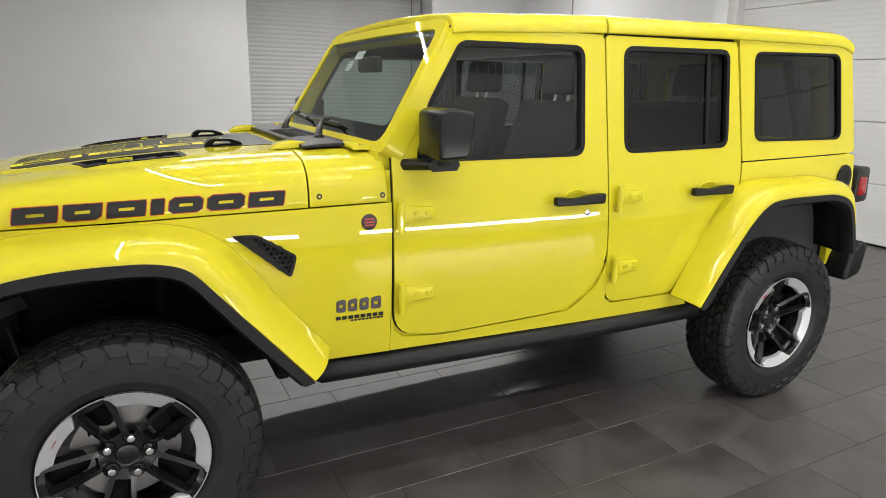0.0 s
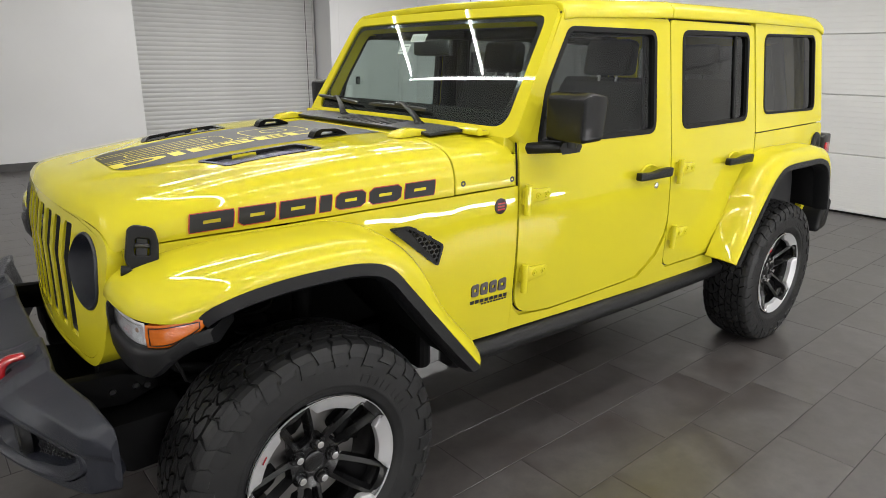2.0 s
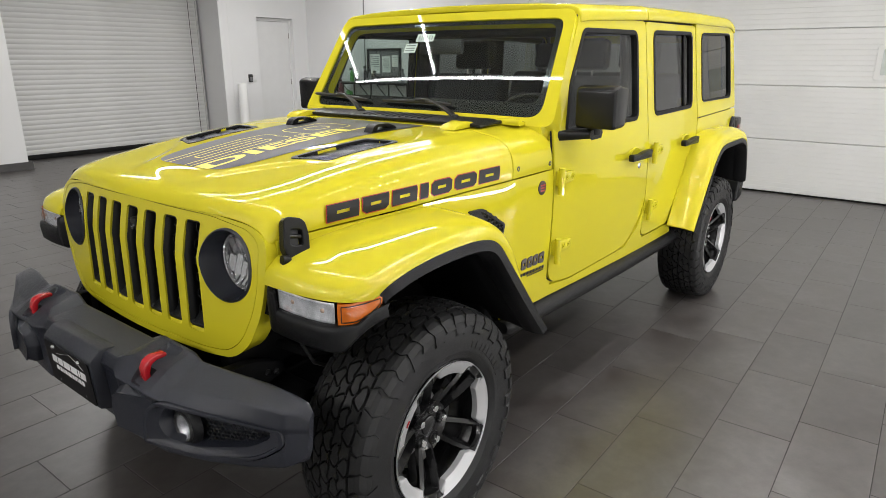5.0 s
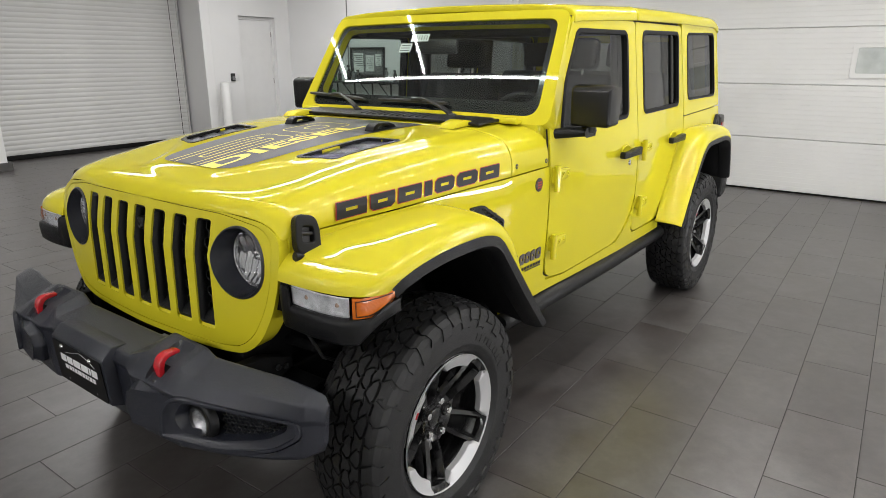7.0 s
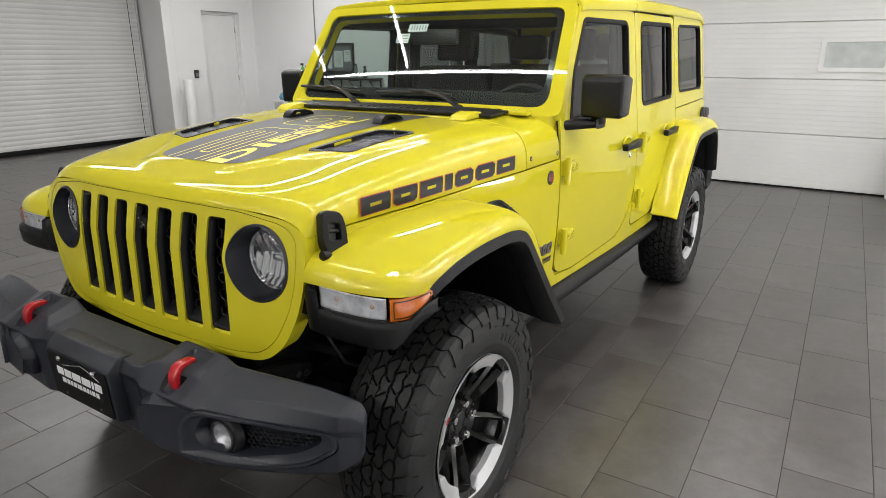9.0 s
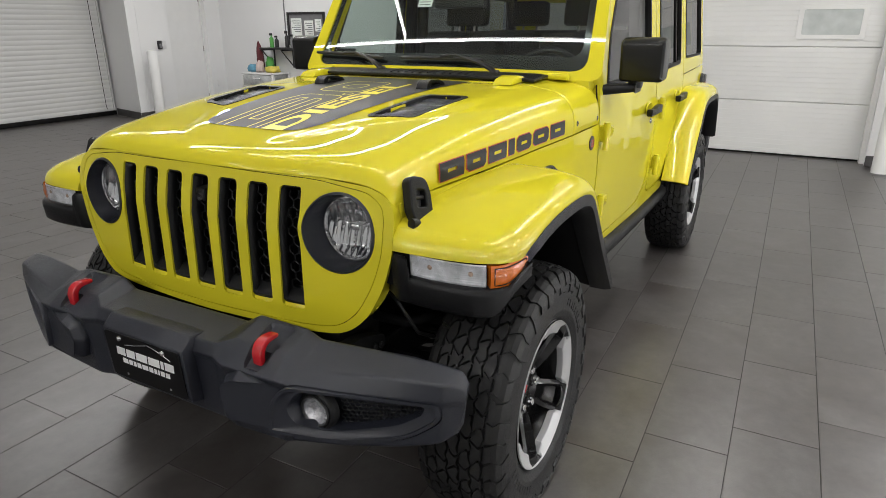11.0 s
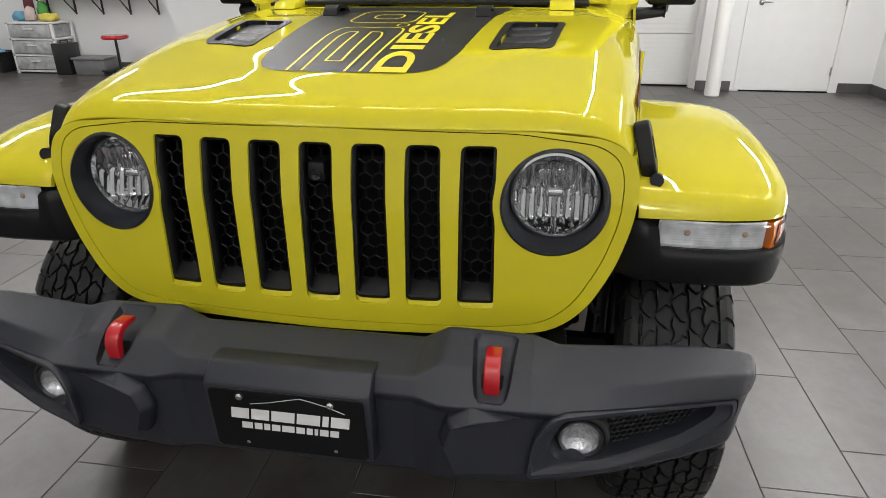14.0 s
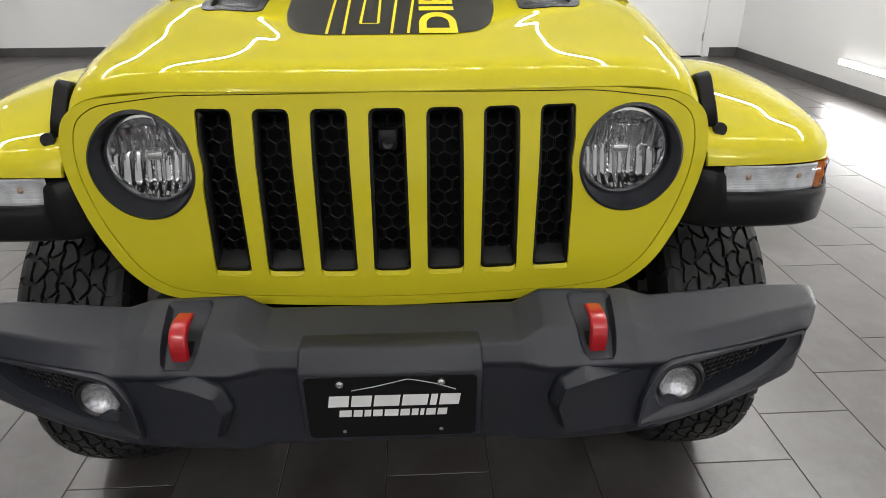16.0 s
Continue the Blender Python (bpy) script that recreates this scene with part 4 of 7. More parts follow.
# --- side panels ---
for s in (-1, 1):
    side_panel("front_fender", [(-0.43, 1.00), (0.26, 1.00), (0.60, 0.545), (0.886, 0.542), (0.886, 1.121), (0.59, 1.114), (0.0, 1.094), (-0.26, 1.089), (-0.43, 1.085)], [], s)
    fd = rounded([(0.890, 1.30, 0.01), (0.897, 0.86, 0.02), (0.902, 0.61, 0.09), (1.10, 0.585, 0.05), (1.71, 0.606, 0.14), (1.872, 0.80, 0.08), (1.838, 1.206, 0.02), (1.812, 1.738, 0.03), (1.137, 1.738, 0.01)], 0.02)
    fw = rounded([(0.985, 1.262, 0.03), (1.715, 1.268, 0.05), (1.712, 1.69, 0.05), (1.168, 1.685, 0.03), (1.035, 1.462, 0.03)], 0.03)
    door = side_panel("front_door", fd, [fw], s, label="yellow front door with black-sealed window")
    rd = rounded([(1.845, 1.205, 0.02), (1.879, 0.79, 0.03), (1.893, 0.612, 0.07), (2.36, 0.616, 0.10), (2.50, 0.82, 0.08), (2.642, 1.10, 0.06), (2.640, 1.203, 0.02), (2.578, 1.745, 0.03), (1.819, 1.738, 0.02)], 0.02)
    rw = rounded([(1.930, 1.272), (2.540, 1.284), (2.528, 1.708), (1.916, 1.698)], 0.05)
    rdoor = side_panel("rear_door", rd, [rw], s, label="yellow rear door with dark tinted window")
    quarter = rounded([(2.37, 0.605), (2.50, 0.79), (2.650, 1.095), (2.650, 1.207), (3.522, 1.226, 0.03), (3.565, 0.62, 0.02), (3.44, 0.62), (3.38, 0.96, 0.06), (3.20, 1.06, 0.05), (2.74, 1.06, 0.05), (2.58, 0.95), (2.40, 0.58)], 0.01)
    side_panel("rear_quarter", quarter, [], s)
    top = rounded([(2.650, 1.213, 0.01), (3.520, 1.232, 0.03), (3.425, 1.80, 0.04), (2.588, 1.80, 0.005)], 0.01)
    qw = rounded([(2.728, 1.306), (3.388, 1.306), (3.335, 1.722), (2.700, 1.708)], 0.05)
    hard = side_panel("hardtop_side", top, [qw], s)
    side_panel("door_aperture", [(0.87, 0.545), (2.40, 0.54), (2.66, 1.02), (2.66, 1.235), (0.87, 1.235)], [], s, YELLOW, -0.016, 0.01, 0, 0.12)
    for a0, a1, b0, b1 in ((1.826, 1.846, 1.80, 1.822), (2.64, 2.655, 2.575, 2.592)):
        side_panel("pillar", [(a0, 1.2), (a1, 1.2), (b1, 1.76), (b0, 1.76)], [], s, YELLOW, -0.016, 0.01, 0, 0.12)
    side_panel("inner_trim", [(0.96, 0.62), (3.46, 0.62), (3.46, 1.20), (3.38, 1.745), (1.19, 1.735), (0.96, 1.30)], [ring_loop(w, -0.004) for w in (fw, rw, qw)], s, SEATCLOTH, -0.050, 0.01, 0, 0.15, label="black inner door and side trim")
    # dark strips round each door paint the shade of the deep shut gap
    for k, (ob, loop) in enumerate(((door, fd), (rdoor, rd))):
        side_panel("weather_strip", ring_loop(loop, -0.0045), [ring_loop(loop, 0.006)], s, SEAL, -0.0100 - 0.0008 * k, 0.005, 0, 0.12, parent=ob, label="dark strip in the door gap, its shade put in as colour")
    side_panel("sill", [(0.888, 0.542), (2.41, 0.53), (2.368, 0.598), (1.93, 0.604), (1.893, 0.632), (1.884, 0.72), (1.876, 0.80), (1.862, 0.75), (1.83, 0.69), (1.70, 0.598), (1.10, 0.577), (0.94, 0.592), (0.90, 0.63), (0.890, 0.70)], [], s, dy=-0.002, bevel=0.003)
    for ob, loop, gl in ((door, fw, SIDEGLASS), (rdoor, rw, TINTGLASS), (hard, qw, TINTGLASS)):
        side_panel("window_seal", ring_loop(loop, -0.004), [ring_loop(loop, 0.015 if ob is not hard else 0.008)], s, SEAL, 0.003, 0.046, 0.003, parent=ob, label="black rubber window seal")
        pane = side_panel("pane", ring_loop(loop, 0.002), [], s, gl, -0.012, 0, 0, 0.1, ob)
        pane.visible_shadow = False
    side_panel("window_bar", [(2.405, 1.285), (2.425, 1.285), (2.415, 1.70), (2.395, 1.70)], [], s, SEAL, -0.004, 0.01, 0, parent=rdoor)
    # handles
    for ob, xa in ((door, 1.555), (rdoor, 2.305)):
        y0 = yside(xa + 0.12, 1.09)
        h = part("handle", bm_prism(rounded([(0.0, -0.018), (0.245, -0.020), (0.25, 0.022), (0.17, 0.020), (0.10, 0.010), (0.0, 0.018)], 0.012), 1, 0.0, 0.03, 0.006), PLASTIC, ob, "black plastic door handle")
        h.matrix_local = Matrix.Translation((xa, s * (y0 + (0.018 if s > 0 else 0.048)), 1.092))
        cup = part("handle_cup", bm_move(bm_lathe([(0.0, 0.0), (0.003, 0.02), (0.005, 0.034), (0.009, 0.040), (0.006, 0.046), (0.0, 0.048)], (0, 0, 0), 1, 24), Matrix.Translation((xa + 0.125, s * y0, 1.10)) @ Matrix.Diagonal((1.35, s * 0.8, 0.72, 1))), YELLOW, ob)
    part("lock", bm_lathe([(0.0, 0.0), (0.006, 0.0), (0.006, 0.010), (0.004, 0.014), (-0.003, 0.016)], (1.743, s * (yside(1.743, 1.032) - 0.0), 1.032), 1, 20) if s > 0 else bm_lathe([(0.0, 0.0), (-0.006, 0.0), (-0.006, 0.010), (-0.004, 0.014), (0.003, 0.016)], (1.743, -yside(1.743, 1.032), 1.032), 1, 20), CHROME, door, "round chrome door lock")
    # hinges
    for ob, xa, za in ((door, 0.905, 1.075), (door, 0.912, 0.768), (rdoor, 1.890, 1.088), (rdoor, 1.900, 0.776)):
        y0 = yside(xa + 0.05, za)
        hg = part("hinge", bm_prism(rounded([(0.0, -0.030), (0.030, -0.034), (0.050, -0.024), (0.138, -0.020), (0.142, 0.024), (0.055, 0.028), (0.030, 0.038), (0.0, 0.036)], 0.009), 1, 0.0, 0.022, 0.005), YELLOW, ob, "yellow-painted bolted door hinge")
        hg.matrix_local = Matrix.Translation((xa, s * (y0 - 0.002) + (0 if s > 0 else -0.020), za))
        part("pin", bm_tube([(0.006, 0.011 + 0.016 * s, -0.062), (0.006, 0.011 + 0.016 * s, 0.050)], 0.014, 14), YELLOW, hg)
        for bx in (0.068, 0.116):
            part("bolt", bm_lathe([(-0.001, 0.014), (0.0025, 0.013), (0.003, 0.010), (0.001, 0.0085), (0.001, 0.006), (0.005, 0.005), (0.005, 0.0)], (0, 0, 0), 1, 12) if s > 0 else bm_lathe([(0.001, 0.014), (-0.0025, 0.013), (-0.003, 0.010), (-0.001, 0.0085), (-0.001, 0.006), (-0.005, 0.005), (-0.005, 0.0)], (0, 0, 0), 1, 12), YELLOW, hg).location = (bx, 0.022 if s > 0 else 0.0, 0.004)
    # rocker rail
    rail = []
    for x in (0.60, 0.62, 0.8, 1.2, 1.7, 2.2, 2.46, 2.49):
        k = 0.6 if x in (0.60, 2.49) else 1
        yb = yside(x, 0.55)
        rail.append([(x, s * (yb + dy * k), 0.492 + (z - 0.492) * k) for dy, z in ((-0.09, 0.533), (-0.004, 0.533), (0.022, 0.515), (0.030, 0.490), (0.018, 0.462), (-0.02, 0.448), (-0.09, 0.450))])
    part("rocker_rail", bm_grid(rail, close_v=True, caps=True, flip=s > 0), PLASTIC, car, "black rocker rail", smooth=50)
    # fender badge and bolts
    def disc(name, x, z, r, h, material, label="", parent=car):
        y = yside(x, z)
        pr = [(s * -0.002, r), (s * h * 0.6, r), (s * h, r * 0.9), (s * h, 0.0)]
        return part(name, bm_lathe(pr, (x, s * y, z), 1, 28), material, parent, label)
    bd = disc("round_badge", 0.801, 1.056, 0.029, 0.004, mat("badge_rim", (0.035, 0.022, 0.025), 0.4), "round dark red fender badge")
    for k in range(3):
        part("badge_mark", bm_box(0.801 - 0.018, 0.801 + 0.018, min(s * (yside(0.8, 1.056) + 0.004), s * (yside(0.8, 1.056) + 0.005)), max(s * (yside(0.8, 1.056) + 0.004), s * (yside(0.8, 1.056) + 0.0052)), 1.042 + 0.011 * k, 1.047 + 0.011 * k), REDLINE, bd)
    for x, z in ((0.627, 1.155), (0.851, 1.150)):
        part("fender_bolt", bm_lathe([(s * -0.004, 0.011), (s * 0.002, 0.010), (s * 0.003, 0.006), (s * -0.002, 0.0)], (x, s * hood_side(x, z), z), 1, 16), SATIN, car)
    # maker's badge as plain blocks
    bx = 0.678
    for w in (0.040, 0.040, 0.040, 0.044):
        side_panel("badge_block", rounded([(bx, 0.728), (bx + w - 0.006, 0.728), (bx + w - 0.006, 0.778), (bx, 0.772)], 0.010), [] if w < 0.03 else [rounded([(bx + 0.011, 0.745), (bx + w - 0.016, 0.745), (bx + w - 0.016, 0.758), (bx + 0.011, 0.758)], 0.003)], s, mat("badge_grey", (0.07, 0.06, 0.065), 0.4) if "badge_grey" not in bpy.data.materials else bpy.data.materials["badge_grey"], 0.005, 0.008, 0.002)
        bx += w + 0.003
    for a, b, z0, z1 in ((0.676, 0.86, 0.698, 0.712), (0.73, 0.858, 0.688, 0.695)):
        n = 8 if z1 - z0 > 0.01 else 9
        for k in range(n):
            side_panel("badge_bar", [(lerp(a, b, k / n), z0), (lerp(a, b, (k + 0.8) / n), z0), (lerp(a, b, (k + 0.8) / n), z1), (lerp(a, b, k / n), z1)], [], s, DECAL, 0.002, 0, 0, 0.2)
    # side vent
    vp = rounded([(0.335, 1.036), (0.415, 1.036), (0.545, 0.955), (0.522, 0.878)], 0.015)
    vent = side_panel("fender_vent", vp, [ring_loop(vp, 0.010)], s, PLASTIC, 0.008, 0.03, 0.003, label="black honeycomb fender vent")
    side_panel("vent_back", vp, [], s, DARK, 0.001, 0, 0, parent=vent)
    cells = bmesh.new()
    for i in range(12):
        for j in range(9):
            u, v = 0.335 + 0.019 * i + 0.0095 * (j % 2), 0.885 + 0.0165 * j
            if inside((u, v), ring_loop(vp, 0.006)):
                pts = [(u + 0.010 * math.cos(a), v + 0.010 * math.sin(a)) for a in [math.pi / 6 + k * math.pi / 3 for k in range(7)]]
                bm_tube([(p, s * (yside(p, q) + 0.004), q) for p, q in pts], 0.0022, 4, cells, caps=False)
    part("honeycomb", cells, SATIN, vent, smooth=0)

# --- flares ---
def flare(kind, s, pin, pout, dy_out, lipdrop):
    """The painted top of a wheel flare from the body line pin to the outer line pout, with its black trim below."""
    n = 40
    a = catmull(pin, 10)
    b = catmull(pout, 10)
    m = len(a)
    rows, trim, liner = [], [], []
    centre = Vector((AX_F if kind == "front" else AX_R, 0.45))
    for i in range(m):
        p, q = a[i], b[min(i, len(b) - 1)]
        yi = table(p.x, SIDE) - 0.01
        fore = 1 - sstep(-0.47, -0.36, p.x) if kind == "front" else 0.0
        yi = lerp(yi, 0.634, 1 - sstep(-0.478, -0.44, p.x)) if kind == "front" else yi
        yo = dy_out - 0.045 * (1 - sstep(-0.47, -0.30, q.x)) if kind == "front" else dy_out
        row = []
        for k in range(15):
            t = k / 14
            w0, w1, w2, w3 = (1 - t) ** 3, 3 * t * (1 - t) ** 2, 3 * t * t * (1 - t), t ** 3
            up = max(sstep(0.70, 1.0, p.y), 0.0 if kind == "front" else 0.55)
            drop = w1 * lerp(0.3, 0.06, up) + w2 * lerp(0.62, 0.16, up) + w3
            x, z = lerp(p.x, q.x, lerp(w1 * 0.22 + w2 * 0.42, w2 * 0.12, fore) + w3), lerp(p.y, q.y, drop)
            y = lerp(yi, yo, w1 * lerp(0.36, 0.72, up) + w2 * lerp(0.74, 1.02, up) + w3)
            row.append((x, s * y, z))
        rows.append(row)
        d = (centre - q).normalized()
        e1, e2 = q + d * lipdrop, q + d * (lipdrop + 0.012)
        e0 = q - d * 0.005
        trim.append([(e0.x, s * (yo - 0.012), e0.y), (e0.x, s * (yo + 0.014), e0.y), (e1.x, s * (yo + 0.016), e1.y), (e2.x, s * (yo - 0.004), e2.y), (e2.x, s * (yo - 0.06), e2.y), (q.x, s * (yo - 0.06), q.y)])
        e3 = q + d * 0.03
        liner.append([(e2.x, s * (yo - 0.02), e2.y), (e3.x, s * (yo - 0.16), e3.y + 0.01), (e3.x, s * (0.62 if e3.x < -0.22 else 0.42), e3.y + 0.01)])
    fl = part(kind + "_flare", bm_grid(rows, flip=s > 0), YELLOW, car, "yellow " + kind + " wheel flare with black lower trim", smooth=60, solid=0.012, bevel=0.004, weighted=False)
    part("trim", bm_grid(trim, close_v=True, caps=True, flip=s > 0), PLASTIC, fl, "black plastic flare trim", smooth=35)
    part("wheel_liner", bm_grid(liner, flip=s < 0), DARK, fl, smooth=60, solid=0.01)
    return fl


F_IN = [(-0.478, 0.977), (-0.474, 0.992), (-0.464, 1.008), (-0.445, 1.022), (-0.405, 1.038), (-0.30, 1.058), (-0.15, 1.073), (0.0, 1.080), (0.15, 1.075), (0.27, 1.035), (0.36, 0.955), (0.50, 0.765), (0.642, 0.597)]
F_OUT = [(-0.352, 0.975), (-0.348, 0.979), (-0.342, 0.984), (-0.332, 0.990), (-0.31, 0.999), (-0.24, 1.014), (-0.14, 1.025), (-0.03, 1.028), (0.09, 1.022), (0.18, 0.992), (0.26, 0.905), (0.38, 0.760), (0.535, 0.575)]
R_IN = [(2.284, 0.597), (2.396, 0.782), (2.512, 0.988), (2.615, 1.082), (2.75, 1.115), (3.0, 1.118), (3.2, 1.112), (3.34, 1.060), (3.43, 0.80)]
R_OUT = [(2.315, 0.575), (2.43, 0.742), (2.565, 0.930), (2.67, 1.020), (2.78, 1.045), (3.0, 1.048), (3.18, 1.042), (3.31, 0.975), (3.40, 0.74)]
for s in (-1, 1):
    ff = flare("front", s, F_IN, F_OUT, 0.930, 0.029)
    flare("rear", s, R_IN, R_OUT, 0.930, 0.024)
    # lamps in the flare's front
    path = [(-0.482, 0.680), (-0.486, 0.75), (-0.482, 0.82), (-0.470, 0.872), (-0.440, 0.908), (-0.395, 0.926), (-0.345, 0.934)]
    lp = catmull(path, 5)
    def lens_z(pts, i, point):
        u = max(0.0, i / (len(pts) - 1) - 0.35) / 0.65 if point else 0.0
        return 0.919 + 0.036 * u ** 1.6, 0.975 + 0.003 * u
    def lamp_strip(name, pts, material, label, point=False, thick=0.03):
        rows = []
        for i, p in enumerate(pts):
            z0, z1 = lens_z(pts, i, point)
            rows.append([(p.x, s * p.y, z1 - 0.004), (p.x, s * p.y, z1), (p.x - 0.003, s * (p.y + 0.003), (z0 + z1) / 2), (p.x, s * p.y, z0), (p.x + thick, s * (p.y - thick), z0), (p.x + thick, s * (p.y - thick), z1 - 0.004)])
        return part(name, bm_grid(rows, close_v=True, caps=True, flip=s > 0), material, ff, label, smooth=50)
    park = lamp_strip("parking_lamp", lp[:17], LENS, "clear ribbed parking lamp lens with two chambers", thick=0.003)
    park.visible_shadow = False
    rows = []
    for i, p in enumerate(lp[:17]):
        bowl = abs(math.sin(2 * math.pi * i / 16)) ** 0.6
        rows.append([(p.x + 0.006 + 0.007 * bowl * (1 - (2 * v - 1) ** 2), s * (p.y - 0.004), lerp(0.9195, 0.974, v)) for v in [k / 8 for k in range(9)]])
    part("reflector", bm_grid(rows, flip=s > 0), LAMPBOWL, park, "pale ribbed reflector", smooth=60, solid=0.002)
    for k in (4, 12):
        part("bulb", bm_move(bm_lathe([(-0.004, 0.0), (-0.003, 0.004), (0.0, 0.0065), (0.008, 0.0065)], (0, 0, 0), 0, 14), Matrix.Translation((lp[k].x + 0.0125, s * (lp[k].y - 0.004), 0.948))), AMBERBULB, park, "pale amber bulb")
    turn = lamp_strip("turn_lamp", lp[17:], AMBER, "amber side turn lamp lens", point=True)
    m = lp[17:]
    edge = [(m[i], lens_z(m, i, True)[1] - 0.007) for i in range(1, len(m) - 1)] + [(m[i], lens_z(m, i, True)[0] + 0.007) for i in range(len(m) - 2, 0, -1)]
    part("lens_rim", bm_tube([(p.x - 0.0025, s * (p.y + 0.0025), z) for p, z in edge + edge[:1]], 0.0013, 6, caps=False), SEAL, turn, "dark rim line")
    lower = [(-0.440, 0.585), (-0.484, 0.640), (-0.490, 0.675), (-0.494, 0.74), (-0.492, 0.82), (-0.480, 0.88), (-0.445, 0.918), (-0.395, 0.936), (-0.33, 0.942)]
    rows = []
    for i, p in enumerate(catmull(lower, 6)):
        zb = 0.846 + 0.075 * sstep(0.90, 0.955, p.y) + 0.02 * (1 - sstep(0.585, 0.66, p.y))
        zt = 0.918 + 0.034 * sstep(0.922, 0.946, p.y) + 0.050 * (1 - sstep(0.674, 0.679, p.y)) - 0.012 * (1 - sstep(0.585, 0.63, p.y))
        rows.append([(p.x + 0.09, s * (p.y - 0.10), zt), (p.x + 0.006, s * (p.y - 0.002), zt), (p.x, s * p.y, zt - 0.005), (p.x - 0.003, s * p.y, lerp(zb, zt, 0.75)), (p.x + 0.002, s * p.y, zb + 0.006), (p.x + 0.010, s * (p.y - 0.008), zb - 0.003), (p.x + 0.024, s * (p.y - 0.02), zb - 0.006), (p.x + 0.10, s * (p.y - 0.12), zb - 0.004)])
    part("flare_bumper", bm_grid(rows, close_v=True, caps=True, flip=s > 0), PLASTIC, ff, "black plastic flare nose", smooth=40)
    part("flare_fill", bm_prism([(-0.47, 0.60), (-0.47, 0.66), (-0.46, 0.86), (-0.39, 0.90), (-0.34, 0.86), (-0.34, 0.60)] if s > 0 else [(-0.47, -0.60), (-0.34, -0.60), (-0.34, -0.86), (-0.39, -0.90), (-0.46, -0.86), (-0.47, -0.66)], 2, 0.88, 0.985), DARK, ff, smooth=0)
    # marker and tail lamp at the rear corner
    tl = part("tail_lamp", bm_prism(rounded([(3.555, 0.955), (3.675, 0.965), (3.66, 1.155), (3.555, 1.15)], 0.03), 1, s * 0.62, s * 0.80, 0.012), SATIN, car, "black-cased red tail lamp")
    part("red_lens", bm_prism(rounded([(3.57, 1.0), (3.64, 1.0), (3.635, 1.10), (3.57, 1.10)], 0.015), 1, s * 0.80, s * 0.806, 0.003), TAILRED, tl, "red lens")
    part("fuel_cap", bm_move(bm_lathe([(0, 0.0), (0.012, 0.02), (0.014, 0.055), (0.008, 0.068), (0.0, 0.07)], (0, 0, 0), 1, 28), Matrix.Translation((3.445, s * 0.788, 1.10)) @ Matrix.Diagonal((0.85, s, 1.0, 1))), PLASTIC, car, "black round filler surround")
    part("rear_bumper_end", bm_prism(rounded([(3.44, 0.55), (3.58, 0.58), (3.61, 0.74), (3.57, 0.77), (3.47, 0.70)], 0.04), 1, s * 0.60, s * 0.89, 0.02, 3), PLASTIC, car, "black plastic rear bumper")
    # hood latch
    at = Matrix.Translation((-0.388, s * 0.645, 1.080)) @ pose(0, 0, 0, 16 * s, 0, 9 * s) @ pose(0, 0, 0, 0, 10, 0) @ Matrix.Diagonal((1.18, 1.0, 1.06, 1))
    loop = rounded([(-0.032, 0.052, 0.02), (-0.020, 0.062, 0.02), (0.022, 0.058, 0.02), (0.032, 0.02, 0.01), (0.034, -0.03, 0.01), (0.044, -0.052, 0.012), (-0.022, -0.052, 0.01), (-0.034, -0.02, 0.01)], 0.01)
    hole = rounded([(-0.015, 0.030), (0.014, 0.028), (0.016, -0.012), (-0.016, -0.012)], 0.008)
    def on_latch(d):
        return lambda u, v: tuple(at @ Vector((u, s * d, v)))
    lt = part("hood_latch", bm_sheet(loop, [hole], on_latch(0.020), 0.2, (0, s, 0)), PLASTIC, car, "black rubber hood latch", smooth=35, solid=0.030, bevel=0.006, seg=3)
    part("strap", bm_sheet(rounded([(-0.012, 0.036), (0.011, 0.036), (0.011, -0.03), (-0.012, -0.03)], 0.006), [], on_latch(0.004), 0.2, (0, s, 0)), SATIN, lt, solid=0.012, bevel=0.003)
    part("strap_pin", bm_move(bm_tube([(-0.018, s * 0.006, 0.012), (0.018, s * 0.006, 0.012)], 0.006, 10), at), SATIN, lt)
    part("foot", bm_move(bm_prism(rounded([(-0.036, -0.046), (0.050, -0.046), (0.054, -0.072), (-0.030, -0.078)], 0.012), 1, -0.014, 0.030, 0.006, 3) if s > 0 else bm_prism(rounded([(-0.036, -0.046), (0.050, -0.046), (0.054, -0.072), (-0.030, -0.078)], 0.012), 1, -0.030, 0.014, 0.006, 3), at), PLASTIC, lt)
    part("roller", bm_move(bm_tube([(-0.040, s * 0.018, -0.05), (-0.022, s * 0.018, -0.05)], 0.013, 14), at), PLASTIC, lt)
    # mirror
    mirror = part("mirror", bm_prism(rounded([(0.97, 1.285), (1.085, 1.290), (1.105, 1.445), (1.01, 1.460), (0.965, 1.445)], 0.02), 1, s * 0.79, s * (0.964 if s < 0 else 0.940), 0.014, 3), CAP, car, "black plastic door mirror")
    part("mirror_arm", bm_grid([[(lerp(0.925, 0.995, t) + a * 0.9, s * lerp(yside(0.93, 1.26) - 0.01, 0.86, t), 1.255 + b * lerp(1.0, 0.7, t) + 0.006 * t) for a, b in ((-0.0, -0.024), (0.10, -0.022), (0.11, 0.0), (0.10, 0.02), (0.0, 0.018), (-0.012, 0.0))] for t in (0, 0.5, 0.9, 1.0)], close_v=True, caps=True, flip=s > 0), PLASTIC, mirror, smooth=50, bevel=0.006)
    part("mirror_post", bm_tube([(1.04, s * 0.845, 1.262), (1.04, s * 0.85, 1.296)], 0.03, 14), PLASTIC, mirror)
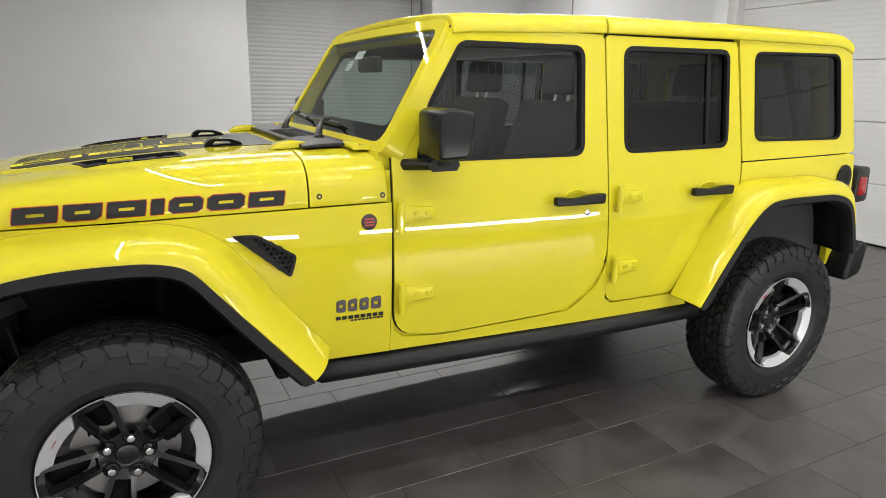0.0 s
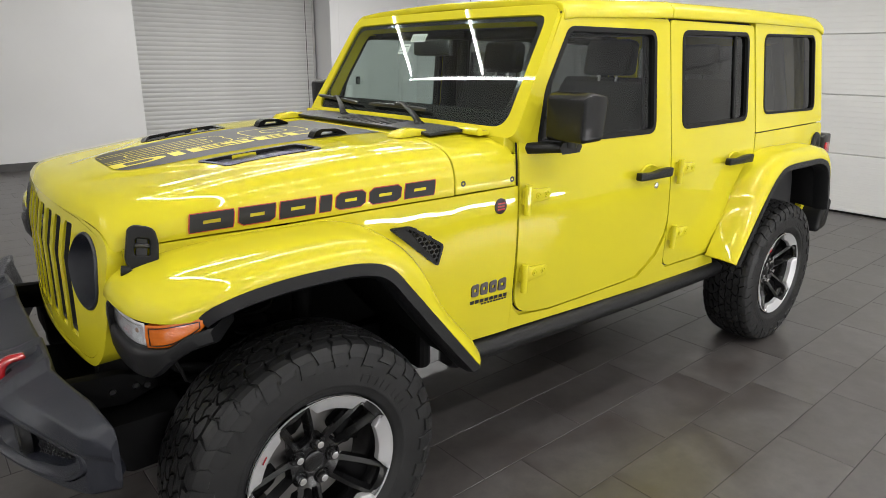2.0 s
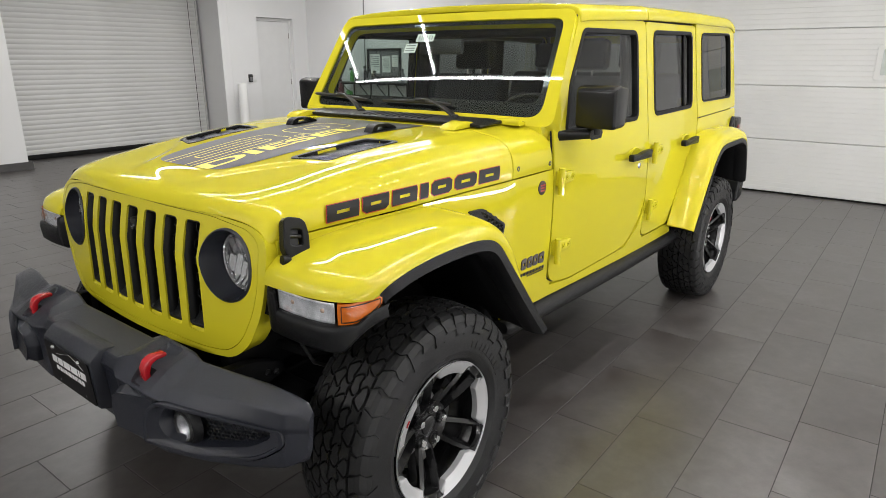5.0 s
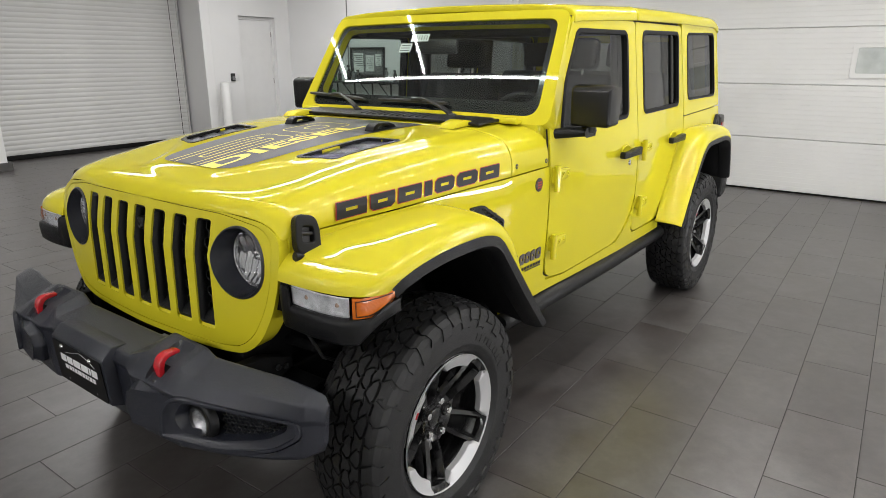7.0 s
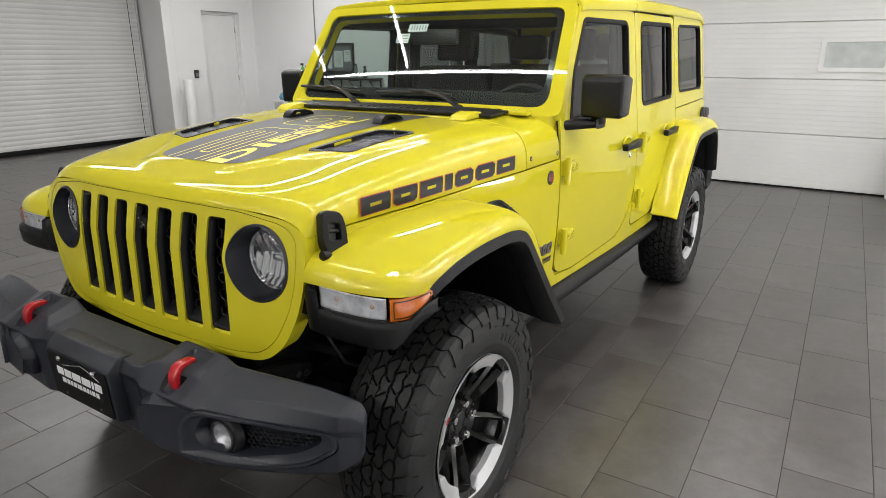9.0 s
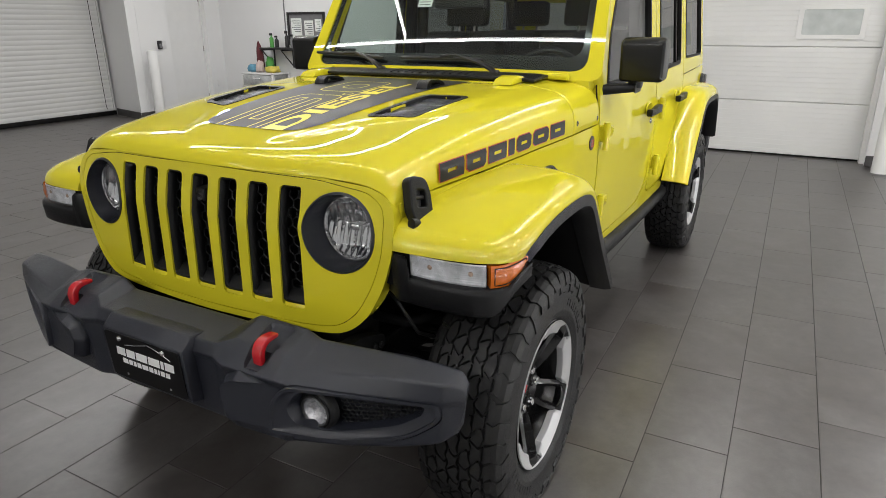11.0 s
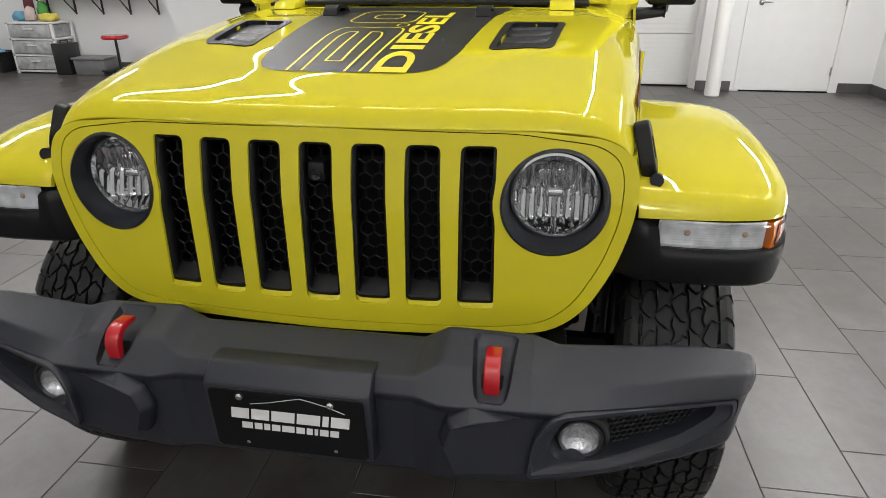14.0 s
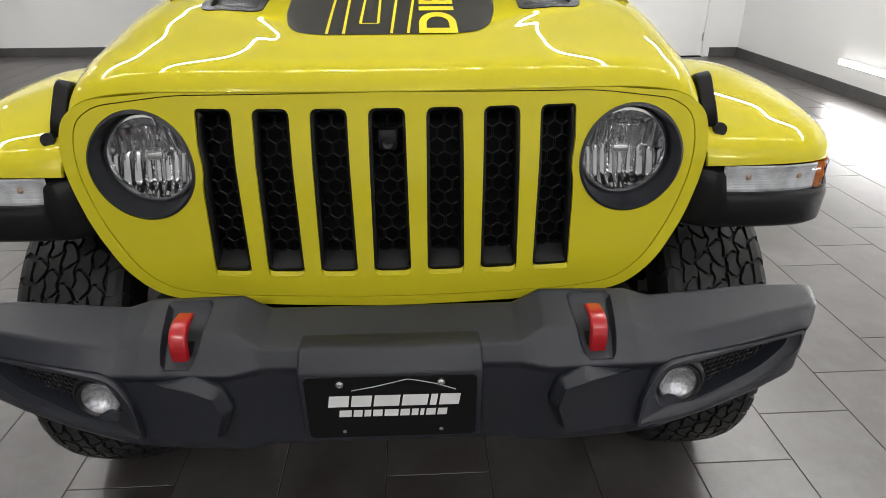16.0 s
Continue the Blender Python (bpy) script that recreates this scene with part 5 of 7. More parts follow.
    part("mirror_glass", bm_prism(rounded([(0.81, 1.325), (0.905, 1.325), (0.905, 1.43), (0.81, 1.43)] if s > 0 else [(-0.82, 1.325), (-0.93, 1.325), (-0.93, 1.43), (-0.82, 1.43)], 0.02), 0, 1.090, 1.1025), CHROME, mirror)

# --- windshield and frame ---
U = Vector((0.602, 0.0, 1.0)).normalized()
WN = Vector((-1.0, 0.0, 0.602)).normalized()
WS0 = Vector((0.838, 0, 1.300))


def shield(y, v, d=0.0):
    """A place on the windshield's plane: y across, v up along the slope; slightly bowed."""
    p = WS0 + U * v + WN * (d - 0.022 * y * y)
    return (p.x, y, p.z)


TOPV = 0.548
frame_out = rounded([(-0.755, 0.0, 0.05), (0.755, 0.0, 0.05), (0.695, TOPV, 0.05), (-0.695, TOPV, 0.05)], 0.02)
glass_loop = rounded([(-0.688, 0.036, 0.07), (0.688, 0.036, 0.07), (0.652, 0.506, 0.05), (-0.652, 0.506, 0.05)], 0.05)
ws_frame = part("windshield_frame", bm_sheet(frame_out, [glass_loop], shield, 0.06, WN), YELLOW, car, "yellow windshield frame", smooth=35, solid=0.075, bevel=0.012, seg=3)
part("black_border", bm_sheet(ring_loop(glass_loop, -0.002), [rounded([(-0.652, 0.105, 0.06), (0.652, 0.105, 0.06), (0.622, 0.484, 0.05), (-0.622, 0.484, 0.05)], 0.05)], lambda y, v: shield(y, v, -0.010), 0.06, WN), BLACKFRIT, ws_frame, smooth=60)
pane = part("windshield", bm_sheet(glass_loop, [], lambda y, v: shield(y, v, -0.006), 0.06, WN), WINDSHIELD, ws_frame, "tinted windshield glass", smooth=60)
pane.visible_shadow = False
tag = part("paper_tag", bm_sheet([(0.03, 0.405), (0.14, 0.405), (0.14, 0.446), (0.03, 0.446)], [], lambda y, v: shield(y, v, -0.013), 0.2, WN), PAPER, ws_frame, "white paper tag inside the windshield")
for k in range(6):
    part("ink_bar", bm_sheet([(0.040 + 0.016 * k, 0.412), (0.044 + 0.016 * k, 0.412), (0.044 + 0.016 * k, 0.439), (0.040 + 0.016 * k, 0.439)], [], lambda y, v: shield(y, v, -0.0118), 0.2, WN), INK, tag)
tag2 = part("paper_tag", bm_sheet([(0.12, 0.345), (0.195, 0.345), (0.195, 0.395), (0.12, 0.395)], [], lambda y, v: shield(y, v, -0.013), 0.2, WN), PAPER, ws_frame, "white printed sticker inside the windshield")
for k in range(3):
    part("ink_bar", bm_sheet([(0.128, 0.353 + 0.014 * k), (0.187, 0.353 + 0.014 * k), (0.187, 0.357 + 0.014 * k), (0.128, 0.357 + 0.014 * k)], [], lambda y, v: shield(y, v, -0.0118), 0.2, WN), INK, tag2)

# cowl screen, wipers and hinges
cowl = part("cowl_screen", bm_grid([[(x, y, zhood(min(x, 0.86), y) + 0.006 + 0.004 * math.sin((x - 0.62) / 0.2 * math.pi)) for y in np.linspace(-0.56, 0.56, 25)] for x in np.linspace(0.622, 0.80, 9)]), PLASTIC, car, "black plastic cowl screen", smooth=60, solid=-0.012, bevel=0.003)
# dark sheet below the louvres, painting the shade between them
part("louvre_bed", bm_grid([[(x, y, zhood(x, y) + 0.0135) for y in np.linspace(-0.27, 0.13, 9)] for x in (0.650, 0.70, 0.765)]), DARK, cowl, smooth=60, solid=-0.002)
for k in range(11):
    y = -0.262 + 0.036 * k
    part("louvre", bm_grid([[(x, y + dy + 0.012 * i, zhood(x, y) + dz) for dy, dz in ((0.0, 0.012), (0.0, 0.021), (0.004, 0.024), (0.020, 0.017), (0.022, 0.012))] for i, x in enumerate((0.645, 0.70, 0.768))], close_v=True, caps=True), PLASTIC, cowl, smooth=30)
for yb, ya, va, b0, b1, v0, v1 in ((-0.345, -0.054, 0.080, -0.233, 0.190, 0.067, 0.070), (0.215, 0.489, 0.090, 0.290, 0.700, 0.068, 0.094)):
    base = Vector((0.742, yb, zhood(0.742, yb) + 0.012))
    tip = Vector(shield(ya, va, 0.030))
    pad = part("wiper_tray", bm_prism(rounded([(0.690, yb - 0.075), (0.810, yb - 0.075), (0.810, yb + 0.045), (0.690, yb + 0.045)], 0.03), 2, zhood(0.7, yb) + 0.002, zhood(0.74, yb) + 0.008, 0.004), PLASTIC, cowl)
    w = part("wiper", bm_tube([base, base + Vector((0.004, 0.02, 0.022)), base.lerp(tip, 0.3) + Vector((-0.004, 0, 0.024)), base.lerp(tip, 0.75) + Vector((-0.004, 0, 0.016)), tip], [0.017, 0.015, 0.012, 0.007, 0.005], 10, flat=(1.0, 0.7)), PLASTIC, car, "black wiper")
    part("blade", bm_tube([shield(lerp(b0, b1, t), lerp(v0, v1, t) + 0.002 * math.sin(math.pi * t), 0.012) for t in np.linspace(0, 1, 11)], [0.006] + [0.0085] * 9 + [0.006], 8), SATIN, w)
    part("blade_clip", bm_tube([shield(ya - 0.035, va - 0.004, 0.020), shield(ya + 0.03, va - 0.004, 0.020)], 0.009, 8), SATIN, w)
    part("pivot", bm_lathe([(0.0, 0.024), (0.02, 0.021), (0.03, 0.012), (0.03, 0.0)], base - Vector((0, 0, 0.010)), 2, 20), PLASTIC, w)
for s in (-1, 1):
    y = s * 0.585
    hh = part("windshield_hinge", bm_tube([(0.79, y - 0.055, zhood(0.79, y) + 0.020), (0.79, y + 0.055, zhood(0.79, y) + 0.020)], 0.014, 12), YELLOW, car, "yellow windshield hinge")
    part("hinge_leaf", bm_box(0.80, 0.85, y - 0.045, y + 0.045, zhood(0.82, y) + 0.004, zhood(0.82, y) + 0.02, 0.005), YELLOW, hh)
    y = s * 0.470
    part("hood_hinge", bm_prism([(0.52, zhood(0.52, y) + 0.001), (0.545, zhood(0.54, y) + 0.020), (0.60, zhood(0.59, y) + 0.030), (0.65, zhood(0.65, y) + 0.022), (0.655, zhood(0.65, y) + 0.001)], 1, y - 0.04, y + 0.04, 0.006), YELLOW, car, "yellow hood hinge")

# --- roof ---
EDGE = [(1.10, 1.748), (1.2, 1.762), (1.82, 1.790), (2.6, 1.803), (3.43, 1.806)]


def roof_rows(xs):
    rows = []
    for x in xs:
        z = table(x, EDGE)
        back = sstep(3.33, 3.44, x)
        yw = table(x, SIDE) - 0.057
        half = [(yw + 0.006, z - 0.045), (yw + 0.004, z - 0.012), (yw - 0.012, z + 0.012), (yw - 0.05, z + 0.026), (yw - 0.2, z + 0.038), (yw - 0.45, z + 0.046), (0.0, z + 0.05)]
        half = [(y, zz - 0.03 * back) for y, zz in half]
        rows.append([(x, y, zz) for y, zz in half] + [(x, -y, zz) for y, zz in half[-2::-1]])
    return rows


for nm, a, b in (("roof_panel", 1.135, 1.818), ("hardtop_roof", 1.826, 3.44)):
    bm = bm_grid(roof_rows([a] + list(np.linspace(a + 0.01, b - 0.01, 24)) + [b]))
    bm.normal_update()
    if sum(f.normal.z for f in bm.faces) < 0:
        bmesh.ops.reverse_faces(bm, faces=bm.faces[:])
    part(nm, bm, YELLOW, car, smooth=50, solid=0.03, bevel=0.006, weighted=False)
part("roof_seal", bm_box(1.60, 2.62, -0.71, 0.71, 1.735, 1.752), SEAL, car, smooth=0)
part("roof_liner", bm_box(1.16, 3.40, -0.68, 0.68, 1.748, 1.758), SEATCLOTH, car, smooth=0)
part("tailgate", bm_sheet([(-0.74, 0.60), (0.74, 0.60), (0.74, 1.23), (0.70, 1.80), (-0.70, 1.80), (-0.74, 1.23)], [rounded([(-0.55, 1.28), (0.55, 1.28), (0.52, 1.68), (-0.52, 1.68)], 0.06)], lambda y, z: (3.54 - 0.17 * max(0, z - 1.23), y, z), 0.1, (1, 0, 0)), YELLOW, car, smooth=30, solid=0.04)
pane = part("rear_pane", bm_sheet(rounded([(-0.56, 1.27), (0.56, 1.27), (0.53, 1.69), (-0.53, 1.69)], 0.06), [], lambda y, z: (3.525 - 0.17 * max(0, z - 1.23), y, z), 0.2, (1, 0, 0)), TINTGLASS, car)
pane.visible_shadow = False

# --- grille ---
def gx(y, z, d=0.0):
    """The grille's face: near upright below, leaning back above a soft bend, bowed in plan."""
    k = z - 1.012
    lean = 0.0 if k < -0.02 else (k * 0.21 if k > 0.02 else 0.21 * (k + 0.02) ** 2 / 0.08)
    return (-0.535 + 0.13 * y * y + 0.022 * (z - 0.79) + lean - d, y, z)


HL_Y, HL_Z, HL_R = 0.474, 1.001, 0.104
g_half = [(0.0, 0.705), (0.38, 0.711), (0.487, 0.723), (0.552, 0.775), (0.602, 0.87), (0.629, 0.97), (0.632, 1.047), (0.620, 1.091), (0.568, 1.124), (0.40, 1.140), (0.0, 1.145)]
in_half = [(0.0, 0.727), (0.37, 0.731), (0.466, 0.742), (0.524, 0.788), (0.573, 0.878), (0.600, 0.97), (0.602, 1.045), (0.592, 1.084), (0.552, 1.111), (0.40, 1.132), (0.0, 1.138)]
g_out = rounded(g_half + [(-y, z) for y, z in g_half[-2:0:-1]], 0.04)
slots, cuts = [], []
for k in range(7):
    c = 0.108 * (k - 3)
    tw, bw = 0.0345, 0.0375
    z0, z1 = 0.785, 1.110
    loop = []
    if k in (0, 6):
        sg = -1 if k == 0 else 1
        inner = c - sg * tw
        edge = []
        for i in range(15):
            z = lerp(z0 + 0.02, z1 - 0.02, i / 14)
            y = abs(c) + lerp(bw, tw, i / 14)
            rr = 0.120
            if abs(z - HL_Z) < rr:
                y = min(y, HL_Y - math.sqrt(rr * rr - (z - HL_Z) ** 2) + 0.0)
            edge.append((sg * y, z))
        loop = rounded([(sg * (abs(c) - bw), z0, 0.016), (sg * (abs(c) + bw), z0, 0.016)] + [(y, z, 0.0) for y, z in edge] + [(edge[-1][0], z1, 0.016), (sg * (abs(c) - tw), z1, 0.016)])
    else:
        loop = rounded([(c - bw, z0), (c + bw, z0), (c + tw, z1), (c - tw, z1)], 0.016)
    slots.append(loop)
    cuts.append([(y, z - 0.013 * (1 - sstep(0.80, 0.815, z))) for y, z in loop])
lights = [[(sg * HL_Y + HL_R * math.cos(2 * math.pi * i / 48), HL_Z + HL_R * math.sin(2 * math.pi * i / 48)) for i in range(48)] for sg in (-1, 1)]
inner = rounded(in_half + [(-y, z) for y, z in in_half[-2:0:-1]], 0.04)
grille = part("grille", bm_sheet(inner, cuts + lights, gx, 0.05, (-1, 0, 0)), YELLOW, car, "yellow seven-slot grille panel", smooth=30, solid=0.04, bevel=0.009, seg=3)
part("grille_surround", bm_sheet(g_out, [ring_loop(inner, -0.0020)], lambda y, z: gx(y, z, 0.001), 0.05, (-1, 0, 0)), YELLOW, grille, "yellow grille surround", smooth=30, solid=0.07, bevel=0.004, seg=3)
part("grille_back", bm_sheet(ring_loop(g_out, 0.01), [ring_loop(l, 0.004) for l in lights], lambda y, z: gx(y, z, -0.085), 0.2, (-1, 0, 0)), DARK, grille, smooth=0)
for k, loop in enumerate(slots):
    sl = part("slot_frame", bm_sheet(ring_loop(loop, -0.003), [ring_loop(loop, 0.006)], lambda y, z: gx(y, z, -0.006), 0.1, (-1, 0, 0)), PLASTIC, grille, "black grille slot insert", smooth=30, solid=0.045)
    zs0 = min(p[1] for p in loop)
    c = 0.108 * (k - 3)
    xs0 = gx(c, zs0)[0]
    part("slot_step", bm_prism([(xs0 + 0.008, zs0 + 0.001), (xs0 + 0.012, zs0 + 0.007), (xs0 + 0.036, zs0 + 0.030), (xs0 + 0.055, zs0 + 0.030), (xs0 + 0.055, zs0 + 0.001)], 1, c - 0.036, c + 0.036, 0.002), PLASTIC, sl)
    part("slot_sill", bm_prism([(xs0 + 0.002, zs0 - 0.012), (xs0 + 0.013, zs0 + 0.001), (xs0 + 0.030, zs0 + 0.001), (xs0 + 0.030, zs0 - 0.016), (xs0 + 0.004, zs0 - 0.016)], 1, c - 0.0385, c + 0.0385, 0.001), YELLOW, grille, smooth=30)
    cells = bmesh.new()
    for j in range(13):
        z = 0.80 + 0.0255 * j
        for i in (-1, 0, 1):
            u, v = c + 0.030 * i + (0.015 if j % 2 else 0) , z
            pts = [(u + 0.0155 * math.cos(a), v + 0.0165 * math.sin(a)) for a in [math.pi / 6 + q * math.pi / 3 for q in range(7)]]
            for q in range(6):
                if inside(pts[q], loop) and inside(pts[q + 1], loop):
                    bm_tube([gx(*pts[q], -0.036), gx(*pts[q + 1], -0.036)], 0.0013, 4, cells, caps=False)
    part("honeycomb", cells, PLASTIC, sl, smooth=0)
cam_box = part("front_camera", bm_box(gx(0, 1.03, -0.010)[0], gx(0, 1.03, -0.06)[0], -0.019, 0.019, 1.030, 1.072, 0.008), PLASTIC, grille, "small black camera in the middle slot")
part("lens", bm_lathe([(0.0, 0.0), (-0.006, 0.004), (-0.007, 0.010), (0.0, 0.014)], (gx(0, 1.045, -0.010)[0], 0, 1.045), 0, 16), GLOSSBLACK, cam_box)


FOGMIRROR = mat("pale_fog_reflector", (0.50, 0.50, 0.52), 0.2, metal=0.7, vary=0.35, scale=90, grain=0.8, grain_scale=180)
FLUTE = mat("chromed_reflector", (0.66, 0.66, 0.67), 0.06, metal=1.0, vary=0.03)


def fluted(c):
    """A shallow bowl set with upright convex flutes."""
    rows = []
    for i in range(37):
        r, row = 0.087 * i / 36 + 0.0005, []
        for k in range(96):
            t = 2 * math.pi * k / 96
            y, z = r * math.cos(t), r * math.sin(t)
            fy, fz = (y / 0.017 + 0.5 * (z > 0)) % 1.0, (z / 0.058) % 1.0
            x = 0.072 + 0.045 * (1 - (r / 0.087) ** 2) - 0.0055 * (1 - (2 * fy - 1) ** 2) - 0.006 * (1 - (2 * fz - 1) ** 2)
            row.append((c[0] + x, c[1] + y, c[2] + z))
        rows.append(row)
    return bm_grid(rows, close_v=True, flip=True)


for sg in (-1, 1):
    x0 = gx(HL_Y, HL_Z)[0]
    c = (x0, sg * HL_Y, HL_Z)
    hl = part("headlight", bm_lathe([(0.03, HL_R + 0.004), (-0.003, HL_R + 0.002), (-0.006, HL_R - 0.003), (0.01, HL_R - 0.007), (0.055, 0.094), (0.066, 0.091), (0.075, 0.089)], c, 0, 64), BUMPER, car, "round headlight with faceted chrome reflector")
    for v in hl.data.vertices:
        if v.co.x < x0 + 0.02:
            v.co.x += gx(v.co.y, v.co.z)[0] - x0
    part("reflector", fluted(c), FLUTE, hl, "faceted chrome reflector")
    part("bezel", bm_lathe([(0.066, 0.0905), (0.054, 0.089), (0.053, 0.084), (0.066, 0.082)], c, 0, 48), CHROME, hl)
    part("bulb_shield", bm_move(bm_box(0.072, 0.11, -0.018, 0.018, -0.010, 0.010, 0.006, 3), Matrix.Translation(c)), CHROME, hl)
    part("lamp_lens", bm_lathe([(0.062, 0.085), (0.050, 0.072), (0.041, 0.050), (0.037, 0.025), (0.036, 0.0)], c, 0, 40), LENS, hl, "clear domed lens").visible_shadow = False

# --- front bumper ---
ST = [  # |y|: rear-top, top edge, face, bottom, rear-bottom
    (0.00, (-0.600, 0.748), (-0.728, 0.733), (-0.742, 0.700), (-0.724, 0.505), (-0.62, 0.490)),
    (0.235, (-0.600, 0.748), (-0.728, 0.733), (-0.742, 0.700), (-0.724, 0.505), (-0.62, 0.490)),
    (0.285, (-0.600, 0.778), (-0.700, 0.748), (-0.760, 0.700), (-0.735, 0.502), (-0.62, 0.490)),
    (0.450, (-0.605, 0.778), (-0.692, 0.746), (-0.757, 0.702), (-0.722, 0.502), (-0.60, 0.490)),
    (0.500, (-0.612, 0.765), (-0.700, 0.722), (-0.752, 0.700), (-0.750, 0.540), (-0.59, 0.520)),
    (0.62, (-0.592, 0.762), (-0.678, 0.727), (-0.708, 0.692), (-0.702, 0.536), (-0.57, 0.520)),
    (0.74, (-0.565, 0.756), (-0.645, 0.731), (-0.662, 0.688), (-0.655, 0.545), (-0.53, 0.530)),
    (0.82, (-0.555, 0.750), (-0.622, 0.728), (-0.631, 0.684), (-0.622, 0.558), (-0.55, 0.546)),
    (0.845, (-0.552, 0.747), (-0.612, 0.724), (-0.619, 0.682), (-0.610, 0.566), (-0.550, 0.554)),
    (0.866, (-0.548, 0.741), (-0.588, 0.716), (-0.594, 0.678), (-0.584, 0.574), (-0.550, 0.562)),
    (0.880, (-0.545, 0.730), (-0.562, 0.704), (-0.566, 0.674), (-0.562, 0.588), (-0.548, 0.576)),
]


def station(y, k, m):
    """A section's value at y, eased over the kinks between the stations."""
    return sum(table(abs(y + d), [(s[0], s[k][m]) for s in ST]) for d in (-0.004, -0.002, 0.0, 0.002, 0.004)) / 5


def bumper_rows():
    rows = []
    ys = sorted({*np.linspace(0, 0.83, 58).round(4), 0.229, 0.235, 0.241, 0.26, 0.279, 0.285, 0.291, 0.444, 0.45, 0.456, 0.475, 0.494, 0.5, 0.506, 0.838, 0.845, 0.852, 0.860, 0.866, 0.872, 0.877, 0.880})
    for y in [-v for v in ys[::-1]] + list(ys[1:]):
        e = 0.014 * sstep(0.862, 0.880, abs(y)) ** 2
        pts = [(station(y, k, 0), station(y, k, 1)) for k in range(1, 6)]
        dz = 0.016
        sec = [(*pts[0], 0.014), (*pts[1], 0.007), (pts[2][0], pts[2][1], 0.005), (pts[2][0] + 0.004, pts[2][1] - dz * 0.7, 0.003), (pts[2][0] + 0.006, pts[2][1] - dz, 0.003), (*pts[3], 0.014), (*pts[4], 0.01), (max(pts[0][0], pts[4][0]) + 0.02 * (1 - sstep(0.70, 0.82, abs(y))) + 0.003, pts[4][1] + 0.01, 0.005)]
        mid = (sum(q[0] for q in sec) / 8, sum(q[1] for q in sec) / 8)
        loop = rounded(sec, 0.01, 4)
        row = []
        for x, z in loop:
            d = Vector((mid[0] - x, mid[1] - z))
            d = d.normalized() * min(e, d.length * 0.9)
            tuck = 0.014 * sstep(0.82, 0.88, abs(y)) * min(1.0, max(0.0, (0.70 - z) / 0.11))
            row.append((x + d.x, y - math.copysign(tuck, y), z + d.y))
        rows.append(row)
    return rows


def bezel_x(y):
    """The flat plane of the fog lamp bezel: proud of the wing inboard, flush with it at the wing's end."""
    return float(np.interp(abs(y), [0.449, 0.827, 0.86], [-0.781, -0.626, -0.604]))


BLOCK_X, BLOCK_Z = [-0.758, -0.696, -0.603], [0.701, 0.747, 0.778]
bumper = part("front_bumper", bm_grid(bumper_rows(), close_v=True, caps=True), BUMPER, car, "dark grey textured plastic front bumper with red tow hooks", smooth=34)


def carve(ob, bmc):
    """Cuts the form of bmc out of ob for good."""
    bmesh.ops.recalc_face_normals(bmc, faces=bmc.faces)
    for f in bmc.faces:
        f.smooth = True
    me = bpy.data.meshes.new("hollow")
    bmc.to_mesh(me)
    me.materials.append(BUMPER)
    cutter = bpy.data.objects.new("hollow", me)
    bpy.context.scene.collection.objects.link(cutter)
    cut_mod = ob.modifiers.new("hollow", "BOOLEAN")
    cut_mod.object, cut_mod.operation, cut_mod.solver = cutter, "DIFFERENCE", "EXACT"
    bpy.context.view_layer.update()
    made = bpy.data.meshes.new_from_object(ob.evaluated_get(bpy.context.evaluated_depsgraph_get()))
    ob.modifiers.remove(cut_mod)
    ob.data = made
    bpy.data.objects.remove(cutter)


def bezel_depth(y):
    return float(np.interp(abs(y), [0.60, 0.85], [0.100, 0.055]))


def bezel_loop(s):
    return rounded([(s * 0.449, 0.570), (s * 0.458, 0.655, 0.03), (s * 0.492, 0.700, 0.03), (s * 0.78, 0.680), (s * 0.836, 0.676, 0.016), (s * 0.842, 0.630, 0.03), (s * 0.765, 0.572, 0.06), (s * 0.60, 0.551, 0.06)], 0.016)


# tapered hollows round the tow hooks, and the fog lamps' openings
for s in (-1, 1):
    hollow = [(-0.750, 0.022, 0.018, 0.000), (-0.740, 0.030, 0.022, 0.012), (-0.716, 0.036, 0.026, 0.019), (-0.696, 0.038, 0.028, 0.021), (-0.640, 0.043, 0.033, 0.018), (-0.626, 0.043, 0.034, 0.014), (-0.618, 0.037, 0.030, 0.003)]
    rows = []
    for x, w0, w1, d in hollow:
        z = float(np.interp(x, BLOCK_X, BLOCK_Z))
        y = s * 0.379
        rows.append([(x, y - w0 - 0.02, z + 0.03), (x, y - w0, z + 0.001), (x, y - w1 - 0.002, z - d * 0.85), (x, y - w1 + 0.004, z - d), (x, y + w1 - 0.004, z - d), (x, y + w1 + 0.002, z - d * 0.85), (x, y + w0, z + 0.001), (x, y + w0 + 0.02, z + 0.03)])
    carve(bumper, bm_grid(rows, close_v=True, caps=True))
    gap = ring_loop(bezel_loop(s), -0.003)
    carve(bumper, bm_grid([[(bezel_x(y) + d, y, z) for y, z in gap] if d < 0 else [(bezel_x(y) + bezel_depth(y) + 0.004, y, z) for y, z in gap] for d in (-0.08, 1)], close_v=True, caps=True))
bumper.data.polygons.foreach_set("use_smooth", [True] * len(bumper.data.polygons))
bumper.data.set_sharp_from_angle(angle=radians(34))
wn = bumper.modifiers.new("weighted", "WEIGHTED_NORMAL")
wn.weight, wn.keep_sharp = 60, True
